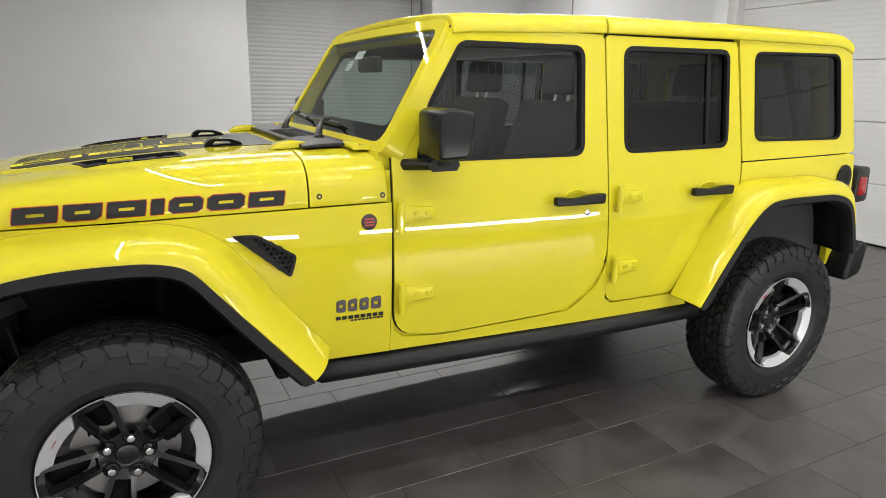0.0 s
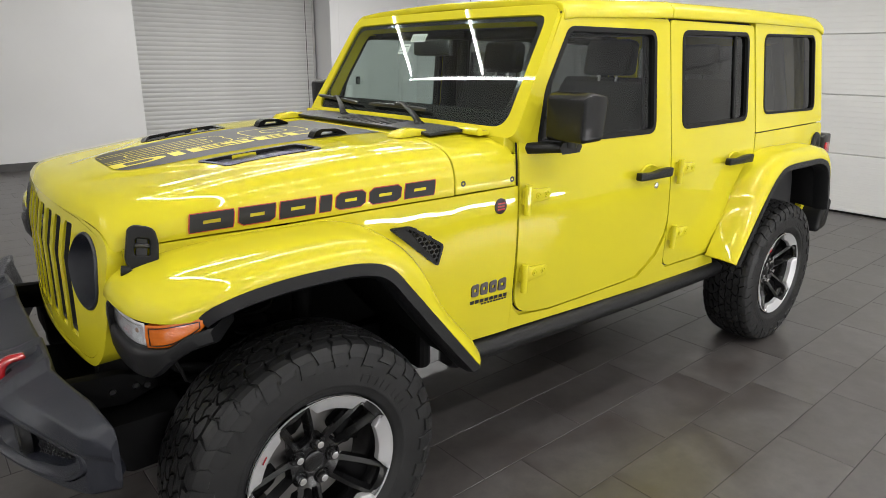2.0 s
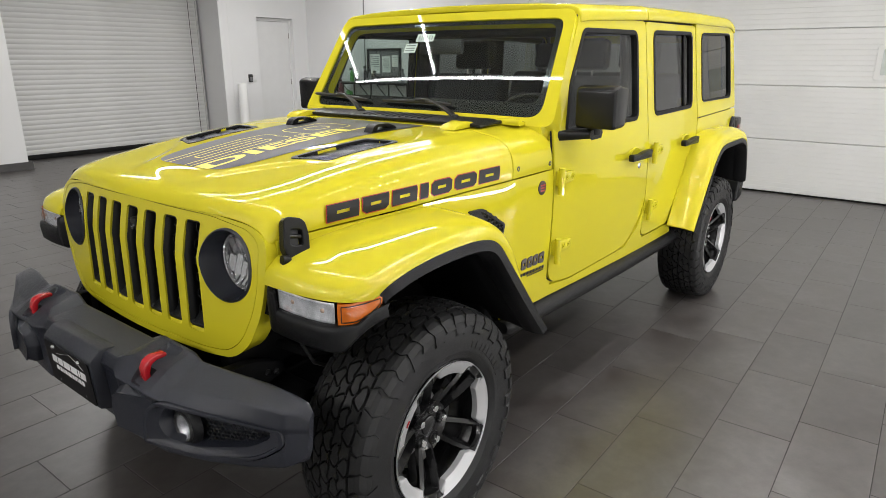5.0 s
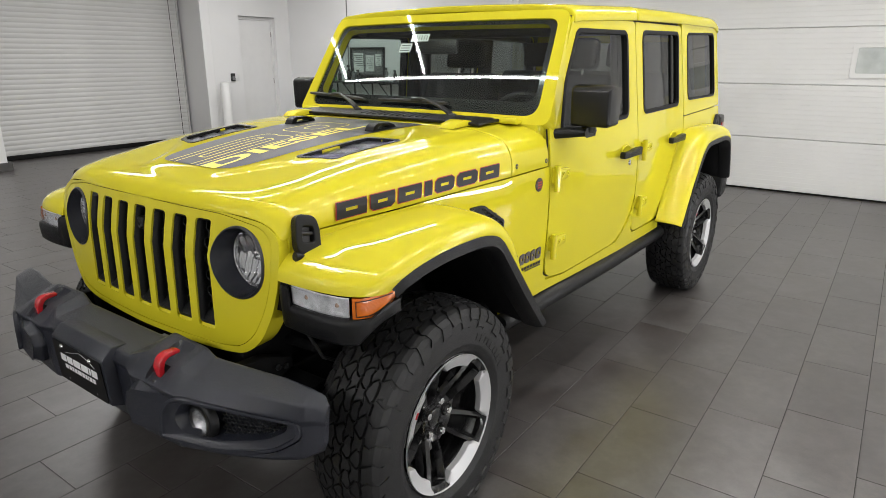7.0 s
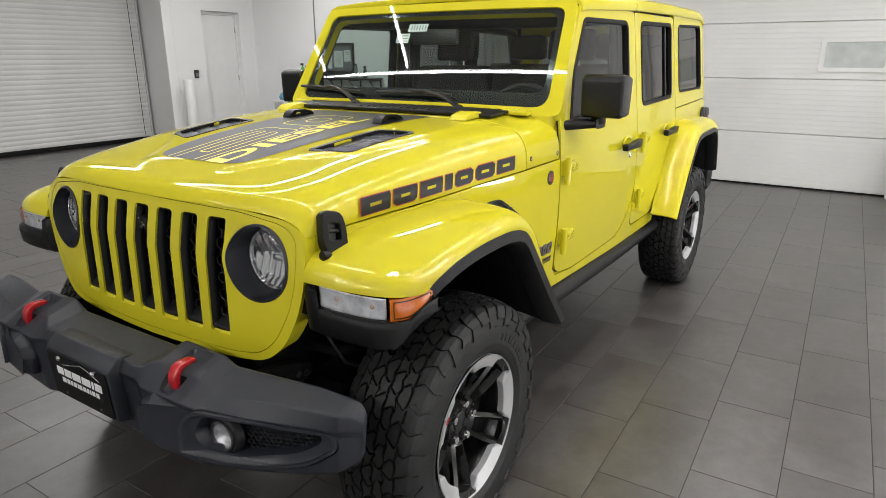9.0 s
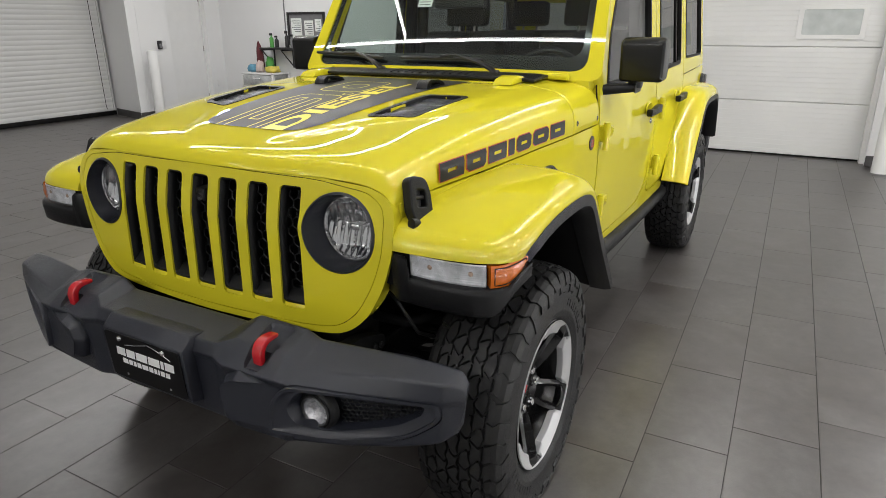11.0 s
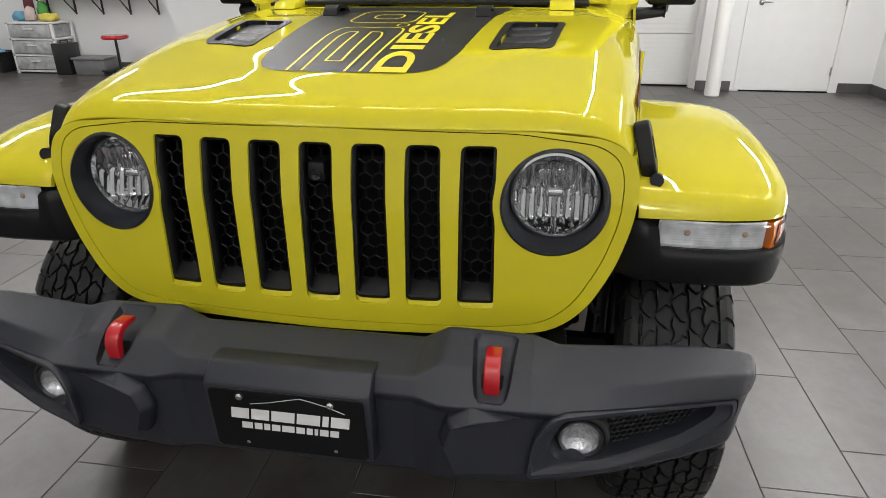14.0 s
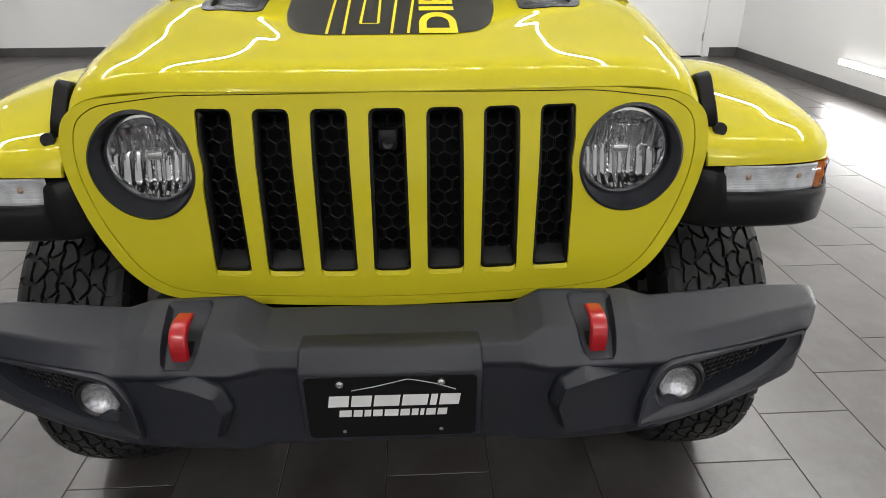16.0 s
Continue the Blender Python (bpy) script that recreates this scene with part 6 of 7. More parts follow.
# plate holder with dealer plate as plain bars
holder = part("plate_holder", bm_prism([(-0.69, 0.738), (-0.741, 0.741), (-0.770, 0.713), (-0.774, 0.706), (-0.764, 0.555), (-0.69, 0.53)], 1, -0.163, 0.163, 0.005), BUMPER, bumper, "dark grey plate holder")
def px_(z):
    return lerp(-0.764, -0.774, (z - 0.555) / 0.151)
plate = part("plate", bm_sheet(rounded([(-0.153, 0.560), (0.153, 0.560), (0.153, 0.704), (-0.153, 0.704)], 0.012), [], lambda y, z: (px_(z) - 0.004, y, z), 0.2, (-1, 0, 0)), PLATE, holder, "black dealer plate with grey marks", solid=0.003, bevel=0.001)
def bar(y0, y1, z0, z1, slant=0.0):
    part("plate_bar", bm_sheet([(y0, z0), (y1, z0), (y1 - slant, z1), (y0 - slant, z1)], [], lambda y, z: (px_(z) - 0.0048, y, z), 0.2, (-1, 0, 0)), PLATEWHITE, plate, smooth=0)
yb = 0.114
for w in (0.036, 0.036, 0.046, 0.046, 0.012, 0.036):
    bar(yb - w, yb, 0.636, 0.662, 0.004)
    yb -= w + 0.0045
yb = 0.096
for w in (0.022, 0.016, 0.012, 0.017, 0.025, 0.017, 0.012, 0.007, 0.017, 0.017):
    bar(yb - w, yb, 0.612, 0.628, 0.002)
    yb -= w + 0.0036
part("plate_line", bm_tube([(px_(z) - 0.005, y, z) for y, z in ((0.07, 0.674), (0.03, 0.682), (-0.03, 0.698), (-0.05, 0.694), (-0.08, 0.686), (-0.115, 0.672))], 0.0009, 5), SILVER, plate)
for y in (-0.089, 0.089):
    part("plate_bolt", bm_lathe([(0.0, 0.008), (-0.004, 0.007), (-0.006, 0.003), (-0.005, 0.0)], (px_(0.690) - 0.004, y, 0.690), 0, 12), CHROME, plate, "chrome bolt")
    part("plate_hole", bm_lathe([(0.0, 0.004), (-0.001, 0.003), (-0.001, 0.0)], (px_(0.575) - 0.004, y, 0.575), 0, 12), GREY, plate)
for s in (-1, 1):
    y0 = s * 0.379
    def deck(d):
        return lambda x, y: (x, y, np.interp(x, BLOCK_X, BLOCK_Z) + d)
    part("pocket_slot", bm_sheet(rounded([(-0.716, y0 - 0.019), (-0.692, y0 - 0.021), (-0.692, y0 + 0.021), (-0.716, y0 + 0.019)], 0.004), [], deck(-0.0172), 0.03, (0, 0, 1)), DARK, bumper)
    part("tow_hook", bm_move(bm_prism(rounded([(-0.698, 0.690), (-0.718, 0.694), (-0.722, 0.738), (-0.712, 0.760), (-0.690, 0.771), (-0.650, 0.769), (-0.650, 0.757), (-0.684, 0.755), (-0.698, 0.746), (-0.704, 0.722)], 0.010, 3), 1, y0 - 0.0150, y0 + 0.0150, 0.004, 3), Matrix.Translation((-0.006, 0, 0.003))), RED, bumper, "glossy red tow hook")
    pod = [(s * 0.312, 0.560), (s * 0.478, 0.562), (s * 0.486, 0.660), (s * 0.502, 0.695), (s * 0.345, 0.703), (s * 0.300, 0.678), (s * 0.286, 0.628)]
    pod_x = lambda x, y: x + 0.04 * max(0.0, abs(y) - 0.31) + 1.0 * max(0.0, abs(y) - 0.447)
    part("bumper_pod", bm_grid([[(pod_x(x, y), y, z) for y, z in ring_loop(pod, d)] for x, d in ((-0.66, 0.0), (-0.760, 0.0), (-0.786, 0.022))], close_v=True, caps=True, flip=s < 0), BUMPER, bumper, smooth=40, bevel=0.007, seg=4, angle=12)
    bez = bezel_loop(s)
    hole = rounded([(s * 0.506, 0.592), (s * 0.486, 0.630, 0.02), (s * 0.516, 0.684, 0.02), (s * 0.74, 0.667), (s * 0.800, 0.661, 0.01), (s * 0.796, 0.640, 0.02), (s * 0.742, 0.606, 0.03), (s * 0.595, 0.577, 0.05)], 0.015)
    rings = [(bez, 0.055), (bez, 0.003), (ring_loop(bez, 0.0015), 0.0), (ring_loop(bez, 0.009), 0.0), (ring_loop(bez, 0.0115), 0.005), (ring_loop(hole, -0.005), 0.013), (ring_loop(hole, -0.001), 0.013), (ring_loop(hole, 0.001), 0.019), (ring_loop(hole, 0.007), 0.052), (ring_loop(hole, 0.008), 0.9)]
    fz = part("fog_bezel", bm_grid([[(bezel_x(y) + min(d, bezel_depth(y)), y, z) for y, z in loop] for loop, d in rings], close_v=True, flip=s < 0), BUMPER, bumper, "dark grey fog lamp bezel", smooth=32)
    part("fog_back", bm_sheet(hole, [], lambda y, z: (bezel_x(y) + bezel_depth(y) - 0.002, y, z), 0.04, (-1, 0, 0)), DARK, fz)
    fx, fy, fzz = -0.710, s * 0.546, 0.622
    part("lamp_tube", bm_lathe([(0.0, 0.041), (-0.003, 0.043), (-0.004, 0.046), (-0.002, 0.050), (0.004, 0.054), (0.02, 0.056)], (fx, fy, fzz), 0, 40), PLASTIC, fz)
    fog = part("fog_lamp", bm_lathe([(-0.002, 0.0425), (-0.008, 0.0415), (-0.009, 0.039), (-0.005, 0.0365), (-0.004, 0.035)], (fx, fy, fzz), 0, 36), SATIN, bumper, "small round clear fog lamp")
    part("reflector", bm_lathe([(-0.0045, 0.0372), (0.006, 0.030), (0.014, 0.018), (0.018, 0.006), (0.018, 0.0)], (fx, fy, fzz), 0, 30), FOGMIRROR, fog)
    part("lamp_lens", bm_lathe([(-0.006, 0.037), (-0.010, 0.023), (-0.012, 0.0)], (fx, fy, fzz), 0, 30), LENS, fog).visible_shadow = False
    cells = bmesh.new()
    for i in range(16):
        for j in range(12):
            u, v = 0.605 + 0.0125 * i + 0.00625 * (j % 2), 0.585 + 0.0108 * j
            if inside((s * u, v), ring_loop(hole, -0.004)):
                pts = [(u + 0.0066 * math.cos(a), v + 0.0066 * math.sin(a)) for a in [math.pi / 6 + q * math.pi / 3 for q in range(7)]]
                bm_tube([(bezel_x(p) + 0.042, s * p, q) for p, q in pts], 0.0016, 4, cells, caps=False)
    part("honeycomb", cells, PLASTIC, fz, smooth=0)

# --- wheels ---
def grow(r):
    """Radii of the tyre past the bead, for its full size."""
    return r if r < 0.27 else 0.27 + (r - 0.27) * 1.105


def tread_mesh():
    rnd = random.Random(4)
    bm = bmesh.new()
    R0, R1, N = 0.384, 0.403, 52
    d = 2 * math.pi / N
    crown = lambda y: -0.012 * (y / 0.12) ** 2
    tri = lambda u: abs((u % 1.0) * 4 - 2) - 1
    cols = [-0.086, -0.052, -0.018, 0.017, 0.052, 0.086]
    phase = [0.0, 0.42, 0.85, 0.30, 0.66]
    edge_y = lambda c, u: cols[c] + (0.0055 if 0 < c < 5 else 0.003) * tri(u * 1.0 + 0.31 * c)
    nudge = [[(rnd.random() - 0.5) * 0.22 for _ in range(N)] for _ in range(5)]
    for c in range(5):
        sg = 1 if c % 2 else -1
        def cross(k, f):
            return k + phase[c] + nudge[c][k % N] + sg * 0.23 * (tri(f * 0.75 + 0.25) if k % 2 else tri(f * 0.75 + 0.75))
        for i in range(N):
            low = [(cross(i, f), f) for f in (0.0, 0.3, 0.7, 1.0)]
            top = [(cross(i + 1, f), f) for f in (1.0, 0.7, 0.3, 0.0)]
            side = lambda a, b, f: [(lerp(a, b, g), f) for g in (0.35, 0.65)]
            uv = low + side(low[-1][0], top[0][0], 1.0) + top + side(top[-1][0], low[0][0], 0.0)
            poly = [(u * d * 0.395, lerp(edge_y(c, u), edge_y(c + 1, u), f)) for u, f in uv]
            poly = rounded(ring_loop(poly, 0.0038), 0.004, 1)
            n = len(poly)
            ids = [[bm.verts.new((grow(r + crown(y)) * math.cos(p / 0.395), y, grow(r + crown(y)) * math.sin(p / 0.395))) for p, y in poly] for r in (R0, R1)]
            bm.faces.new(ids[1])
            for q in range(n):
                bm.faces.new((ids[0][q - 1], ids[0][q], ids[1][q], ids[1][q - 1]))
    N = 42
    d = 2 * math.pi / N
    for i in range(N):
        t = i * d
        for s in (-1, 1):
            a, b = t + 0.02 * d + (0.3 * d if s > 0 else 0), t + 0.87 * d + (0.3 * d if s > 0 else 0)
            deep = 0.020 if i % 2 else 0.0
            rows = []
            prof = [(0.091, R1 - 0.008), (0.108, R1 - 0.012), (0.122, 0.384), (0.1315, 0.366), (0.1360, 0.352 - deep), (0.130, 0.349 - deep)]
            for tt, sh in ((a, 0), (a + 0.03 * d, 1), (lerp(a, b, 0.5), 1), (b - 0.03 * d, 1), (b, 0)):
                row = []
                for k, (y, r) in enumerate(prof):
                    wob = 0.13 * d * math.sin(k * 1.9 + i) if k < 5 else 0
                    rr = grow(r if sh else r - 0.014)
                    yy = y if sh else y - 0.010
                    row.append((rr * math.cos(tt + wob), s * yy, rr * math.sin(tt + wob)))
                rows.append([bm.verts.new(p) for p in row])
            for p in range(len(rows) - 1):
                for q in range(len(prof) - 1):
                    bm.faces.new((rows[p][q], rows[p][q + 1], rows[p + 1][q + 1], rows[p + 1][q])[::s])
            low = [bm.verts.new((grow(R0 - 0.012) * math.cos(tt), s * 0.089, grow(R0 - 0.012) * math.sin(tt))) for tt in (a, b)]
            bm.faces.new((rows[0][0], rows[1][0], rows[2][0], rows[3][0], rows[4][0], low[1], low[0]))
    bmesh.ops.recalc_face_normals(bm, faces=bm.faces[:])
    return bm


tyre_prof = [(0.09, 0.234), (0.112, 0.242), (0.122, 0.256), (0.1265, 0.270), (0.1290, 0.273), (0.1285, 0.278), (0.1305, 0.300), (0.1305, 0.348), (0.1262, 0.369), (0.1155, 0.3825), (0.085, 0.386), (0.0, 0.387)]
tyre_prof = [(a, grow(r)) for a, r in tyre_prof]
tyre_prof = tyre_prof + [(-a, r) for a, r in tyre_prof[-2::-1]]


def build_wheel(x, s, turn, name="wheel"):
    bm = bm_lathe([(0.10, 0.236), (0.105, 0.246), (0.095, 0.238), (0.085, 0.225), (0.02, 0.212), (-0.06, 0.216), (-0.095, 0.232), (-0.110, 0.240), (-0.119, 0.2455), (-0.114, 0.248), (-0.10, 0.238)], (0, 0, 0), 1, 72)
    w = part(name, bm, WHEELBLACK, car, "black and silver alloy wheel with chunky off-road tyre", smooth=40)
    w.matrix_local = Matrix.Translation((x, s * HUB_Y, HUB_Z)) @ pose(0, 0, 0, 0, 0, 180 if s > 0 else 0)
    def sunk(bm):
        for v in bm.verts:
            if v.co.z < -HUB_Z + 0.002:
                v.co.z = -HUB_Z + 0.002
        return bm
    part("tyre", sunk(bm_lathe(tyre_prof, (0, 0, 0), 1, 96)), RUBBER, w, "black rubber tyre", smooth=50)
    part("tread", sunk(tread_mesh()), RUBBER, w, "chunky tread blocks", smooth=0)
    for a0, n in ((20, 9), (200, 9)):
        for k in range(n):
            t0, t1 = radians(a0 + 5.2 * k), radians(a0 + 5.2 * k + (3.9 if k % 3 else 3.0))
            ring = [(r * math.cos(t), y, r * math.sin(t)) for r, y, t in ((0.288, -0.1312, t0), (0.312, -0.1318, t0), (0.312, -0.1318, t1), (0.288, -0.1312, t1))]
            part("tyre_mark", bm_grid([[(p[0], p[1] + 0.004, p[2]) for p in ring], ring], close_v=True, caps=True, flip=True), RUBBER, w, smooth=0)
    part("brake_disc", bm_lathe([(-0.01, 0.0), (-0.01, 0.165), (0.012, 0.165), (0.012, 0.0)], (0, 0, 0), 1, 48), STEEL, w)
    part("brake_caliper", bm_move(bm_box(-0.06, 0.06, -0.04, 0.04, 0.10, 0.175, 0.02), pose(0, 0.0, 0, 0, 60, 0)), DARK, w)
    hub = part("hub", bm_lathe([(-0.01, 0.06), (-0.035, 0.068), (-0.046, 0.060), (-0.048, 0.042), (-0.046, 0.036), (-0.050, 0.034), (-0.053, 0.026), (-0.053, 0.0)], (0, 0, 0), 1, 40), WHEELBLACK, w, "black hub with centre cap")
    for k in range(5):
        ang = radians(turn + 72 * k)
        rot = Matrix.Rotation(-ang, 4, "Y")
        # a double spoke: two bars joined at the rim round a long window
        half = [(0.040, 0.028), (0.085, 0.040), (0.150, 0.0490), (0.205, 0.0545), (0.2425, 0.058)]
        win = [(0.082, 0.0225), (0.150, 0.0350), (0.221, 0.0420)]
        dish = lambda r: table(r, [(0.03, -0.042), (0.06, -0.050), (0.10, -0.066), (0.15, -0.088), (0.20, -0.106), (0.2425, -0.117)])
        outline = [(r, -o) for r, o in half] + [(r, o) for r, o in half[::-1]]
        window = rounded([(r, -o, 0.006) for r, o in win] + [(r, o, 0.006) for r, o in win[::-1]], 0.006)
        part("spoke", bm_move(bm_sheet(outline, [window], lambda r, o: (r, dish(r) + 6.0 * o * o, o), 0.03, (0, -1, 0)), rot), WHEELBLACK, w, smooth=35, solid=0.026, bevel=0.0035)
        # dark sheet behind the window: the wheel's inner shade put in as colour
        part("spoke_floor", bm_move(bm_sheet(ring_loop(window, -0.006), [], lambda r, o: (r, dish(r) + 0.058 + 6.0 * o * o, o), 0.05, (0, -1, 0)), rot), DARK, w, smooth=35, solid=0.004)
        nut = bm_lathe([(-0.03, 0.0150), (-0.060, 0.0142), (-0.068, 0.0115), (-0.071, 0.0)], (0.0645, 0, 0), 1, 12)
        part("lug_nut", bm_move(nut, Matrix.Rotation(-(ang + radians(36)), 4, "Y")), CHROME, w, "chrome lug nut", smooth=25)
        socket = bm_lathe([(-0.02, 0.0265), (-0.050, 0.0255), (-0.054, 0.0235), (-0.051, 0.0205), (-0.02, 0.0195)], (0.0645, 0, 0), 1, 20)
        part("nut_socket", bm_move(socket, Matrix.Rotation(-(ang + radians(36)), 4, "Y")), WHEELBLACK, w, smooth=35)
        a0, a1 = ang + radians(12), ang + radians(60)
        rows = []
        for i in range(33):
            t = lerp(a0, a1, i / 32)
            e = min(i, 32 - i) / 32
            rin = lerp(0.236, 0.202, min(1.0, e / 0.13))
            rows.append([(r * math.cos(t), y, r * math.sin(t)) for r, y in ((rin, -0.085), (rin, -0.106), (rin + 0.004, -0.1095), (0.236, -0.117), (0.2455, -0.122), (0.2465, -0.10))])
        part("silver_face", bm_grid(rows, close_v=True, caps=True), SILVER, w, "machined silver rim face", smooth=30)
    mark = [(0.222 * math.cos(t), -0.1150, 0.222 * math.sin(t)) for t in [radians(turn + 72 * 1 + 32 + 1.5 * i) for i in range(5)]]
    part("red_mark", bm_tube(mark, 0.004, 6, flat=(1, 0.3)), RED, w, "small red mark on the rim")
    part("rim_lip", bm_lathe([(-0.112, 0.2440), (-0.121, 0.2445), (-0.1225, 0.2465), (-0.118, 0.2478)], (0, 0, 0), 1, 72), SILVER, w)
    for ob in (w, *w.children):
        if not ob.name.startswith("t"):
            for v in ob.data.vertices:
                v.co.x, v.co.z = v.co.x * 0.965, v.co.z * 0.965
    return w


build_wheel(AX_F, -1, 40)
build_wheel(AX_F, 1, 12)
build_wheel(AX_R, -1, 25)
build_wheel(AX_R, 1, 60)

# --- underbody ---
for s in (-1, 1):
    part("mud_shield", bm_box(0.46, 0.52, min(s * 0.44, s * 0.71), max(s * 0.44, s * 0.71), 0.49, 0.76, 0.02), DARK, car, smooth=0)
    part("splash_shield", bm_prism(rounded([(-0.50, 0.60), (-0.48, 0.585), (-0.31, 0.585), (-0.31, 0.84), (-0.41, 0.84), (-0.44, 0.735), (-0.50, 0.715)], 0.02), 1, s * 0.40, s * 0.46, 0.006), DARK, car, smooth=30)
    part("lower_shield", bm_prism(rounded([(-0.52, 0.50), (-0.49, 0.445), (-0.31, 0.445), (-0.31, 0.60), (-0.52, 0.60)], 0.02), 1, s * 0.40, s * 0.62, 0.006), DARK, car, smooth=30)
    part("bumper_bracket", bm_prism(rounded([(-0.60, 0.62), (-0.45, 0.60), (-0.36, 0.63), (-0.36, 0.665), (-0.46, 0.70), (-0.60, 0.71)], 0.012), 1, s * 0.475, s * 0.515, 0.004), DARK, car, "black bumper bracket", smooth=30)
    for x, z in ((-0.48, 0.65), (-0.42, 0.652), (-0.39, 0.645)):
        part("bracket_bolt", bm_lathe([(0.0, 0.010), (0.006, 0.009), (0.007, 0.0)], (x, s * 0.5155 if s > 0 else -0.5225, z), 1, 8), SATIN, car)
    part("sway_bar", bm_tube([(-0.33, 0.0, 0.70), (-0.33, s * 0.44, 0.70), (-0.31, s * 0.56, 0.69), (-0.24, s * 0.585, 0.68), (-0.02, s * 0.60, 0.66)], 0.015, 10), DARK, car)
    part("sway_link", bm_tube([(-0.03, s * 0.615, 0.67), (-0.04, s * 0.60, 0.44)], 0.011, 8), DARK, car)
    part("brake_hose", bm_tube([tuple(p) for p in ((-0.30, s * 0.47, 0.80), (-0.33, s * 0.54, 0.76), (-0.30, s * 0.59, 0.66), (-0.20, s * 0.61, 0.60), (-0.10, s * 0.62, 0.52))], 0.006, 8), RUBBER, car)
    part("frame_rail", bm_box(-0.52, 3.55, s * 0.42 - 0.04, s * 0.42 + 0.04, 0.47, 0.60, 0.01), DARK, car, smooth=0)
    for x in (AX_F, AX_R):
        part("shock_absorber", bm_tube([(x + 0.10, s * 0.55, 0.42), (x + 0.16, s * 0.50, 0.92)], 0.032, 12), DARK, car)
        part("coil_spring", bm_tube([(x - 0.02 + 0.055 * math.cos(0.55 * k), s * 0.50 + 0.055 * math.sin(0.55 * k), 0.46 + 0.0052 * k) for k in range(70)], 0.008, 6), DARK, car)
for x in (AX_F, AX_R):
    part("axle", bm_tube([(x, -0.70, 0.392), (x, 0.70, 0.392)], 0.045, 14), DARK, car)
    part("differential", bm_lathe([(-0.10, 0.0), (-0.09, 0.08), (-0.03, 0.125), (0.05, 0.125), (0.10, 0.07), (0.14, 0.0)], (x, 0.15, 0.392), 0, 24), DARK, car)
part("steering_link", bm_tube([(-0.20, -0.62, 0.42), (-0.20, 0.62, 0.46)], 0.018, 10), DARK, car)
part("floor_pan", bm_box(0.55, 3.52, -0.70, 0.70, 0.57, 0.60), DARK, car, smooth=0)
part("engine_block", bm_box(-0.40, 0.60, -0.40, 0.40, 0.56, 1.07, 0.03), DARK, car, smooth=0)
part("firewall", bm_box(0.62, 0.66, -0.70, 0.70, 0.56, 1.10), DARK, car, smooth=0)
part("skid_plate", bm_prism([(-0.60, 0.50), (-0.56, 0.50), (-0.25, 0.44), (-0.25, 0.46)], 1, -0.35, 0.35), DARK, car, smooth=0)

# --- cabin ---
part("dashboard", bm_prism(rounded([(0.90, 0.80), (1.16, 0.80), (1.20, 1.02), (1.16, 1.20), (1.06, 1.255), (0.90, 1.285)], 0.03), 1, -0.70, 0.70, 0.01), SATIN, car, "black dashboard")
wheel_ring = [(1.30 + 0.045 * math.cos(t) , -0.36 + 0.185 * math.sin(t), 1.215 + 0.175 * math.cos(t)) for t in np.linspace(0, 2 * math.pi, 33)]
sw = part("steering_wheel", bm_tube(wheel_ring, 0.016, 10, caps=False), SATIN, car, "black steering wheel")
part("steering_spoke", bm_tube([(1.30, -0.54, 1.215), (1.27, -0.36, 1.20), (1.30, -0.18, 1.215)], [0.016, 0.05, 0.016], 10), SATIN, sw)
part("steering_column", bm_tube([(1.27, -0.36, 1.20), (1.08, -0.36, 1.12)], 0.04, 12), SATIN, sw)


def seat(x, y, w, rear=False):
    st = part("seat", bm_prism(rounded([(x - 0.28, 0.82), (x + 0.25, 0.80), (x + 0.27, 0.93), (x - 0.26, 0.96)], 0.05), 1, y - w, y + w, 0.03, 3), SEATCLOTH, car, "black cloth seat")
    part("seat_back", bm_prism(rounded([(x + 0.14, 0.90), (x + 0.30, 0.90), (x + 0.46, 1.46), (x + 0.34, 1.48)], 0.05), 1, y - w * 0.96, y + w * 0.96, 0.035, 3), SEATCLOTH, st)
    for hy in ((y,) if not rear else (y - 0.32, y + 0.32)):
        part("headrest", bm_prism(rounded([(x + 0.36, 1.50), (x + 0.47, 1.50), (x + 0.48, 1.66), (x + 0.39, 1.67)], 0.03), 1, hy - 0.13, hy + 0.13, 0.03, 3), SEATCLOTH, st)
        for d in (-0.05, 0.05):
            part("headrest_post", bm_tube([(x + 0.40, hy + d, 1.44), (x + 0.42, hy + d, 1.54)], 0.007), STEEL, st)
    part("seat_base", bm_box(x - 0.22, x + 0.22, y - w * 0.85, y + w * 0.85, 0.60, 0.81, 0.02), SATIN, st)


seat(1.48, -0.37, 0.26)
seat(1.48, 0.37, 0.26)
seat(2.38, 0.0, 0.64, True)
for s in (-1, 1):
    part("roll_bar", bm_tube([(1.20, s * 0.60, 1.70), (1.75, s * 0.62, 1.715), (2.5, s * 0.62, 1.72), (3.1, s * 0.62, 1.70), (3.3, s * 0.64, 1.2)], 0.035, 12), SATIN, car)
    part("roll_bar_post", bm_tube([(1.85, s * 0.66, 0.62), (1.84, s * 0.66, 1.3), (1.82, s * 0.63, 1.70)], 0.035, 12), SATIN, car)
part("roll_bar_cross", bm_tube([(1.82, -0.62, 1.71), (1.82, 0.62, 1.71)], 0.035, 12), SATIN, car)
part("rear_mirror", bm_box(1.07, 1.10, -0.13, 0.13, 1.58, 1.65, 0.012), SATIN, car, "black inside mirror")


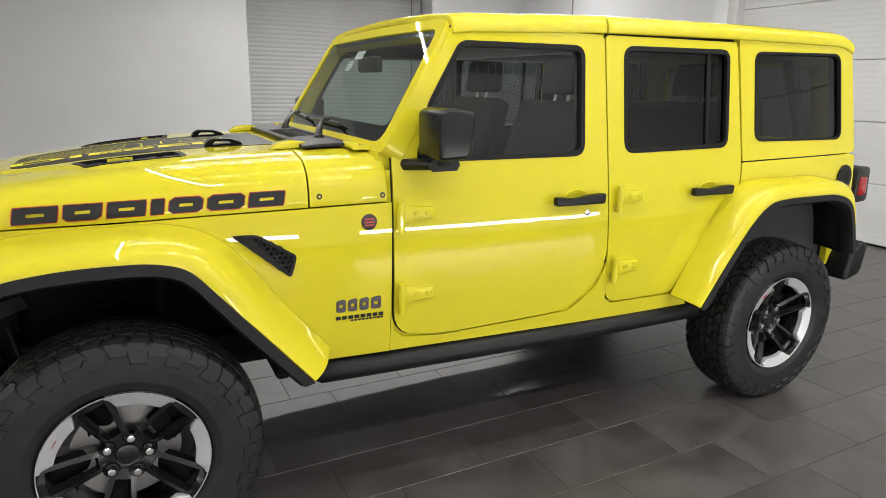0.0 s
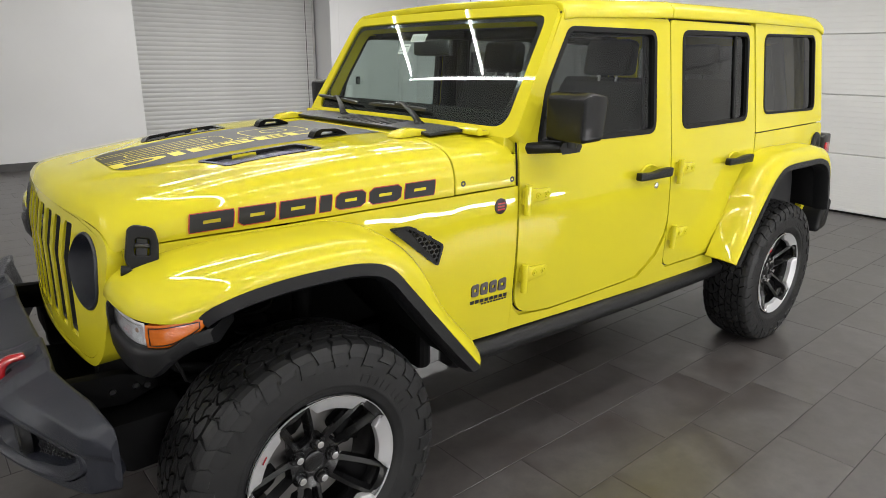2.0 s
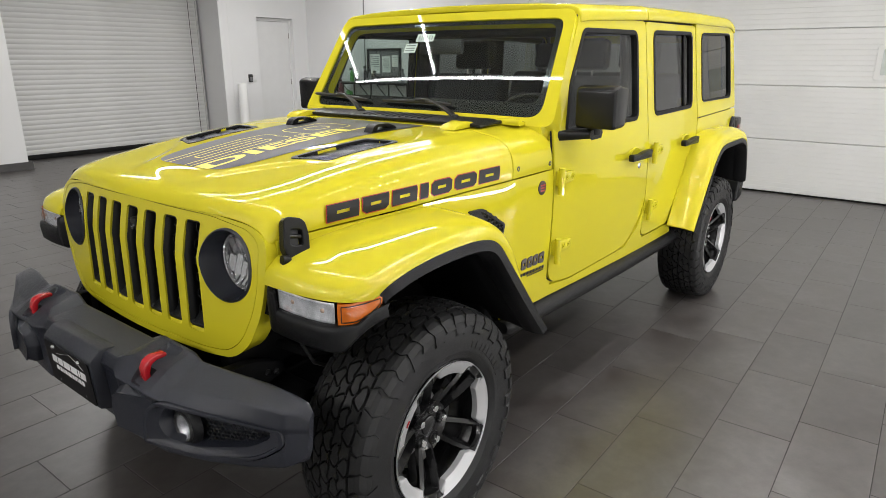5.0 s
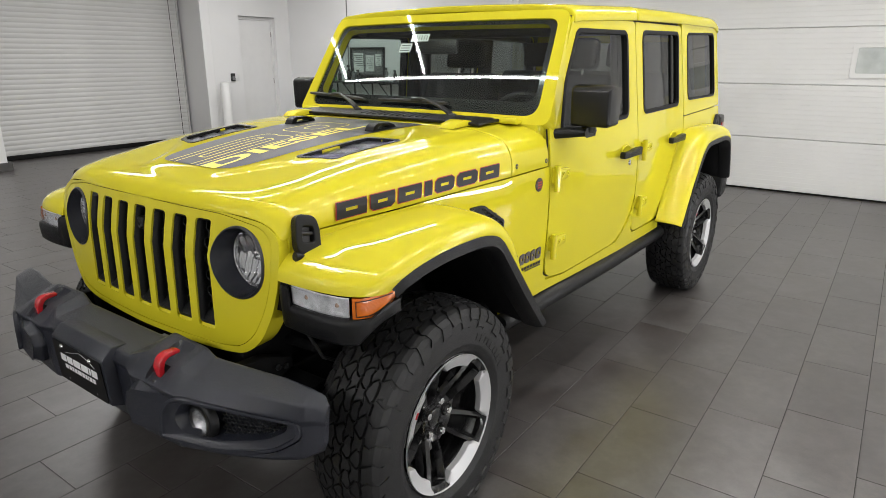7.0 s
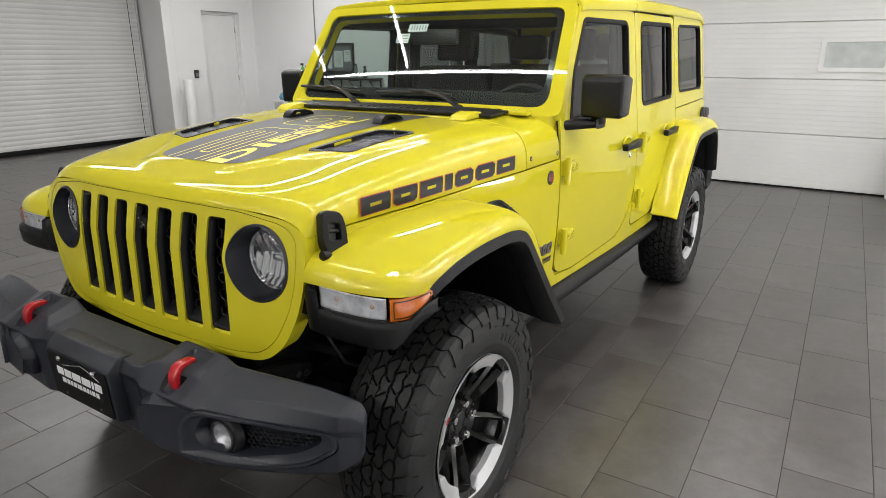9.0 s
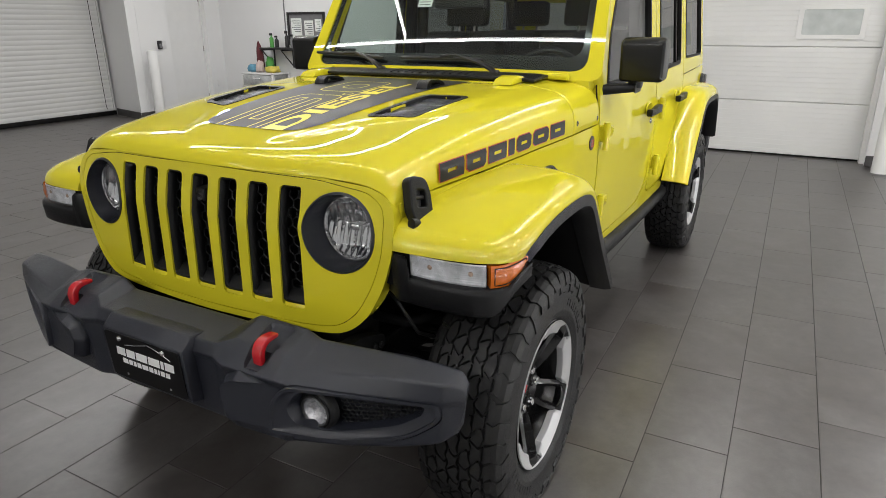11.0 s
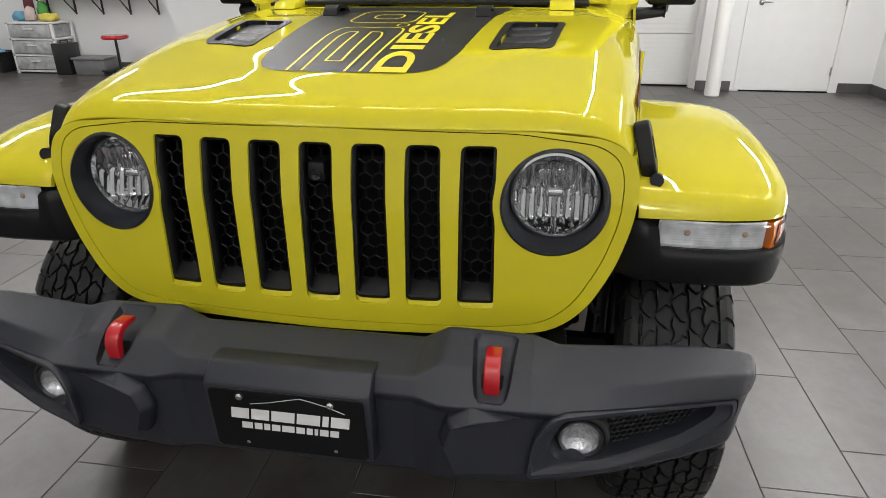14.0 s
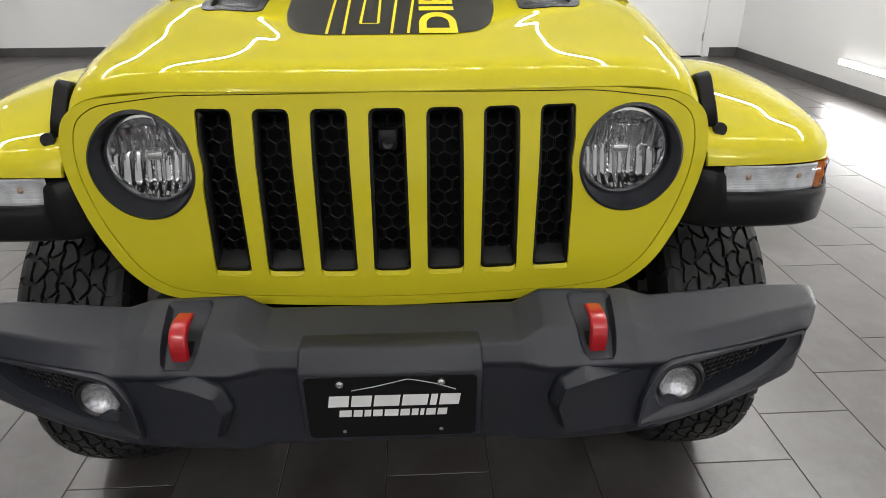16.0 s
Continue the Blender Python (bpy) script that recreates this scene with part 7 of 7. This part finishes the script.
# ---- floor tiles ----
floor = tagged(part("floor", bm_box(-7.4, 7.7, NEAR_S - 0.2, 9.7, -0.08, -0.0016), GROUT, None, smooth=0), "floor of large grey porcelain tiles with thin dark joints", "floor", kind="structure")
TL, TW, JOINT = 0.60, 0.30, 0.0035
ROW0, OFF0, SKEW = -1.137, 0.497, 0.014


def tile_box(bm, x, y, w, d):
    bm_box(x + JOINT / 2, x + w - JOINT / 2, y + JOINT / 2, y + d - JOINT / 2, -0.010, 0.0, bm=bm)


spots = []
for r in range(-35, 11):
    y = ROW0 - TW * (r + 1)
    x = OFF0 + (r % 3) * TL / 3 - 13 * TL
    while x < 7.4:
        if x + TL > -7.2 and y + TW > NEAR_S and y < 9.4:
            spots.append((x, y))
        x += TL
spots.sort(key=lambda p: math.hypot(p[0] + 0.3 - 1.3, (p[1] + 1.7) * 1.25))
bm = bmesh.new()
tile_box(bm, 0, 0, TL, TW)
bmesh.ops.bevel(bm, geom=[e for e in bm.edges if all(v.co.z > -0.001 for v in e.verts)], offset=0.0008, segments=1, affect="EDGES")
first = part("tile", bm, TILE, floor, smooth=0)


def skewed(x, y, z=0.0):
    """The tile rows run slightly askew to the walls."""
    return (x - SKEW * (y - ROW0), y + SKEW * x, z)


first.location, first.rotation_euler = skewed(*spots[0]), (0, 0, SKEW)
for x, y in spots[1:300]:
    o = new("tile", first.data)
    o.parent, o.location, o.rotation_euler = floor, skewed(x, y), (0, 0, SKEW)
verts, faces = [], []
for x, y in spots[300:]:
    n = len(verts)
    a, b, c, d = x + JOINT / 2, x + TL - JOINT / 2, y + JOINT / 2, y + TW - JOINT / 2
    verts += [skewed(p, q, z) for z in (0.0, -0.01) for p, q in ((a, c), (b, c), (b, d), (a, d))]
    faces += [(n, n + 1, n + 2, n + 3), (n, n + 4, n + 5, n + 1), (n + 1, n + 5, n + 6, n + 2), (n + 2, n + 6, n + 7, n + 3), (n + 3, n + 7, n + 4, n)]
me = bpy.data.meshes.new("far_tiles")
me.from_pydata(verts, [], faces)
me.materials.append(TILE)
far = new("far_tiles", me)
far.parent = floor
tagged(far, kind="stuff")
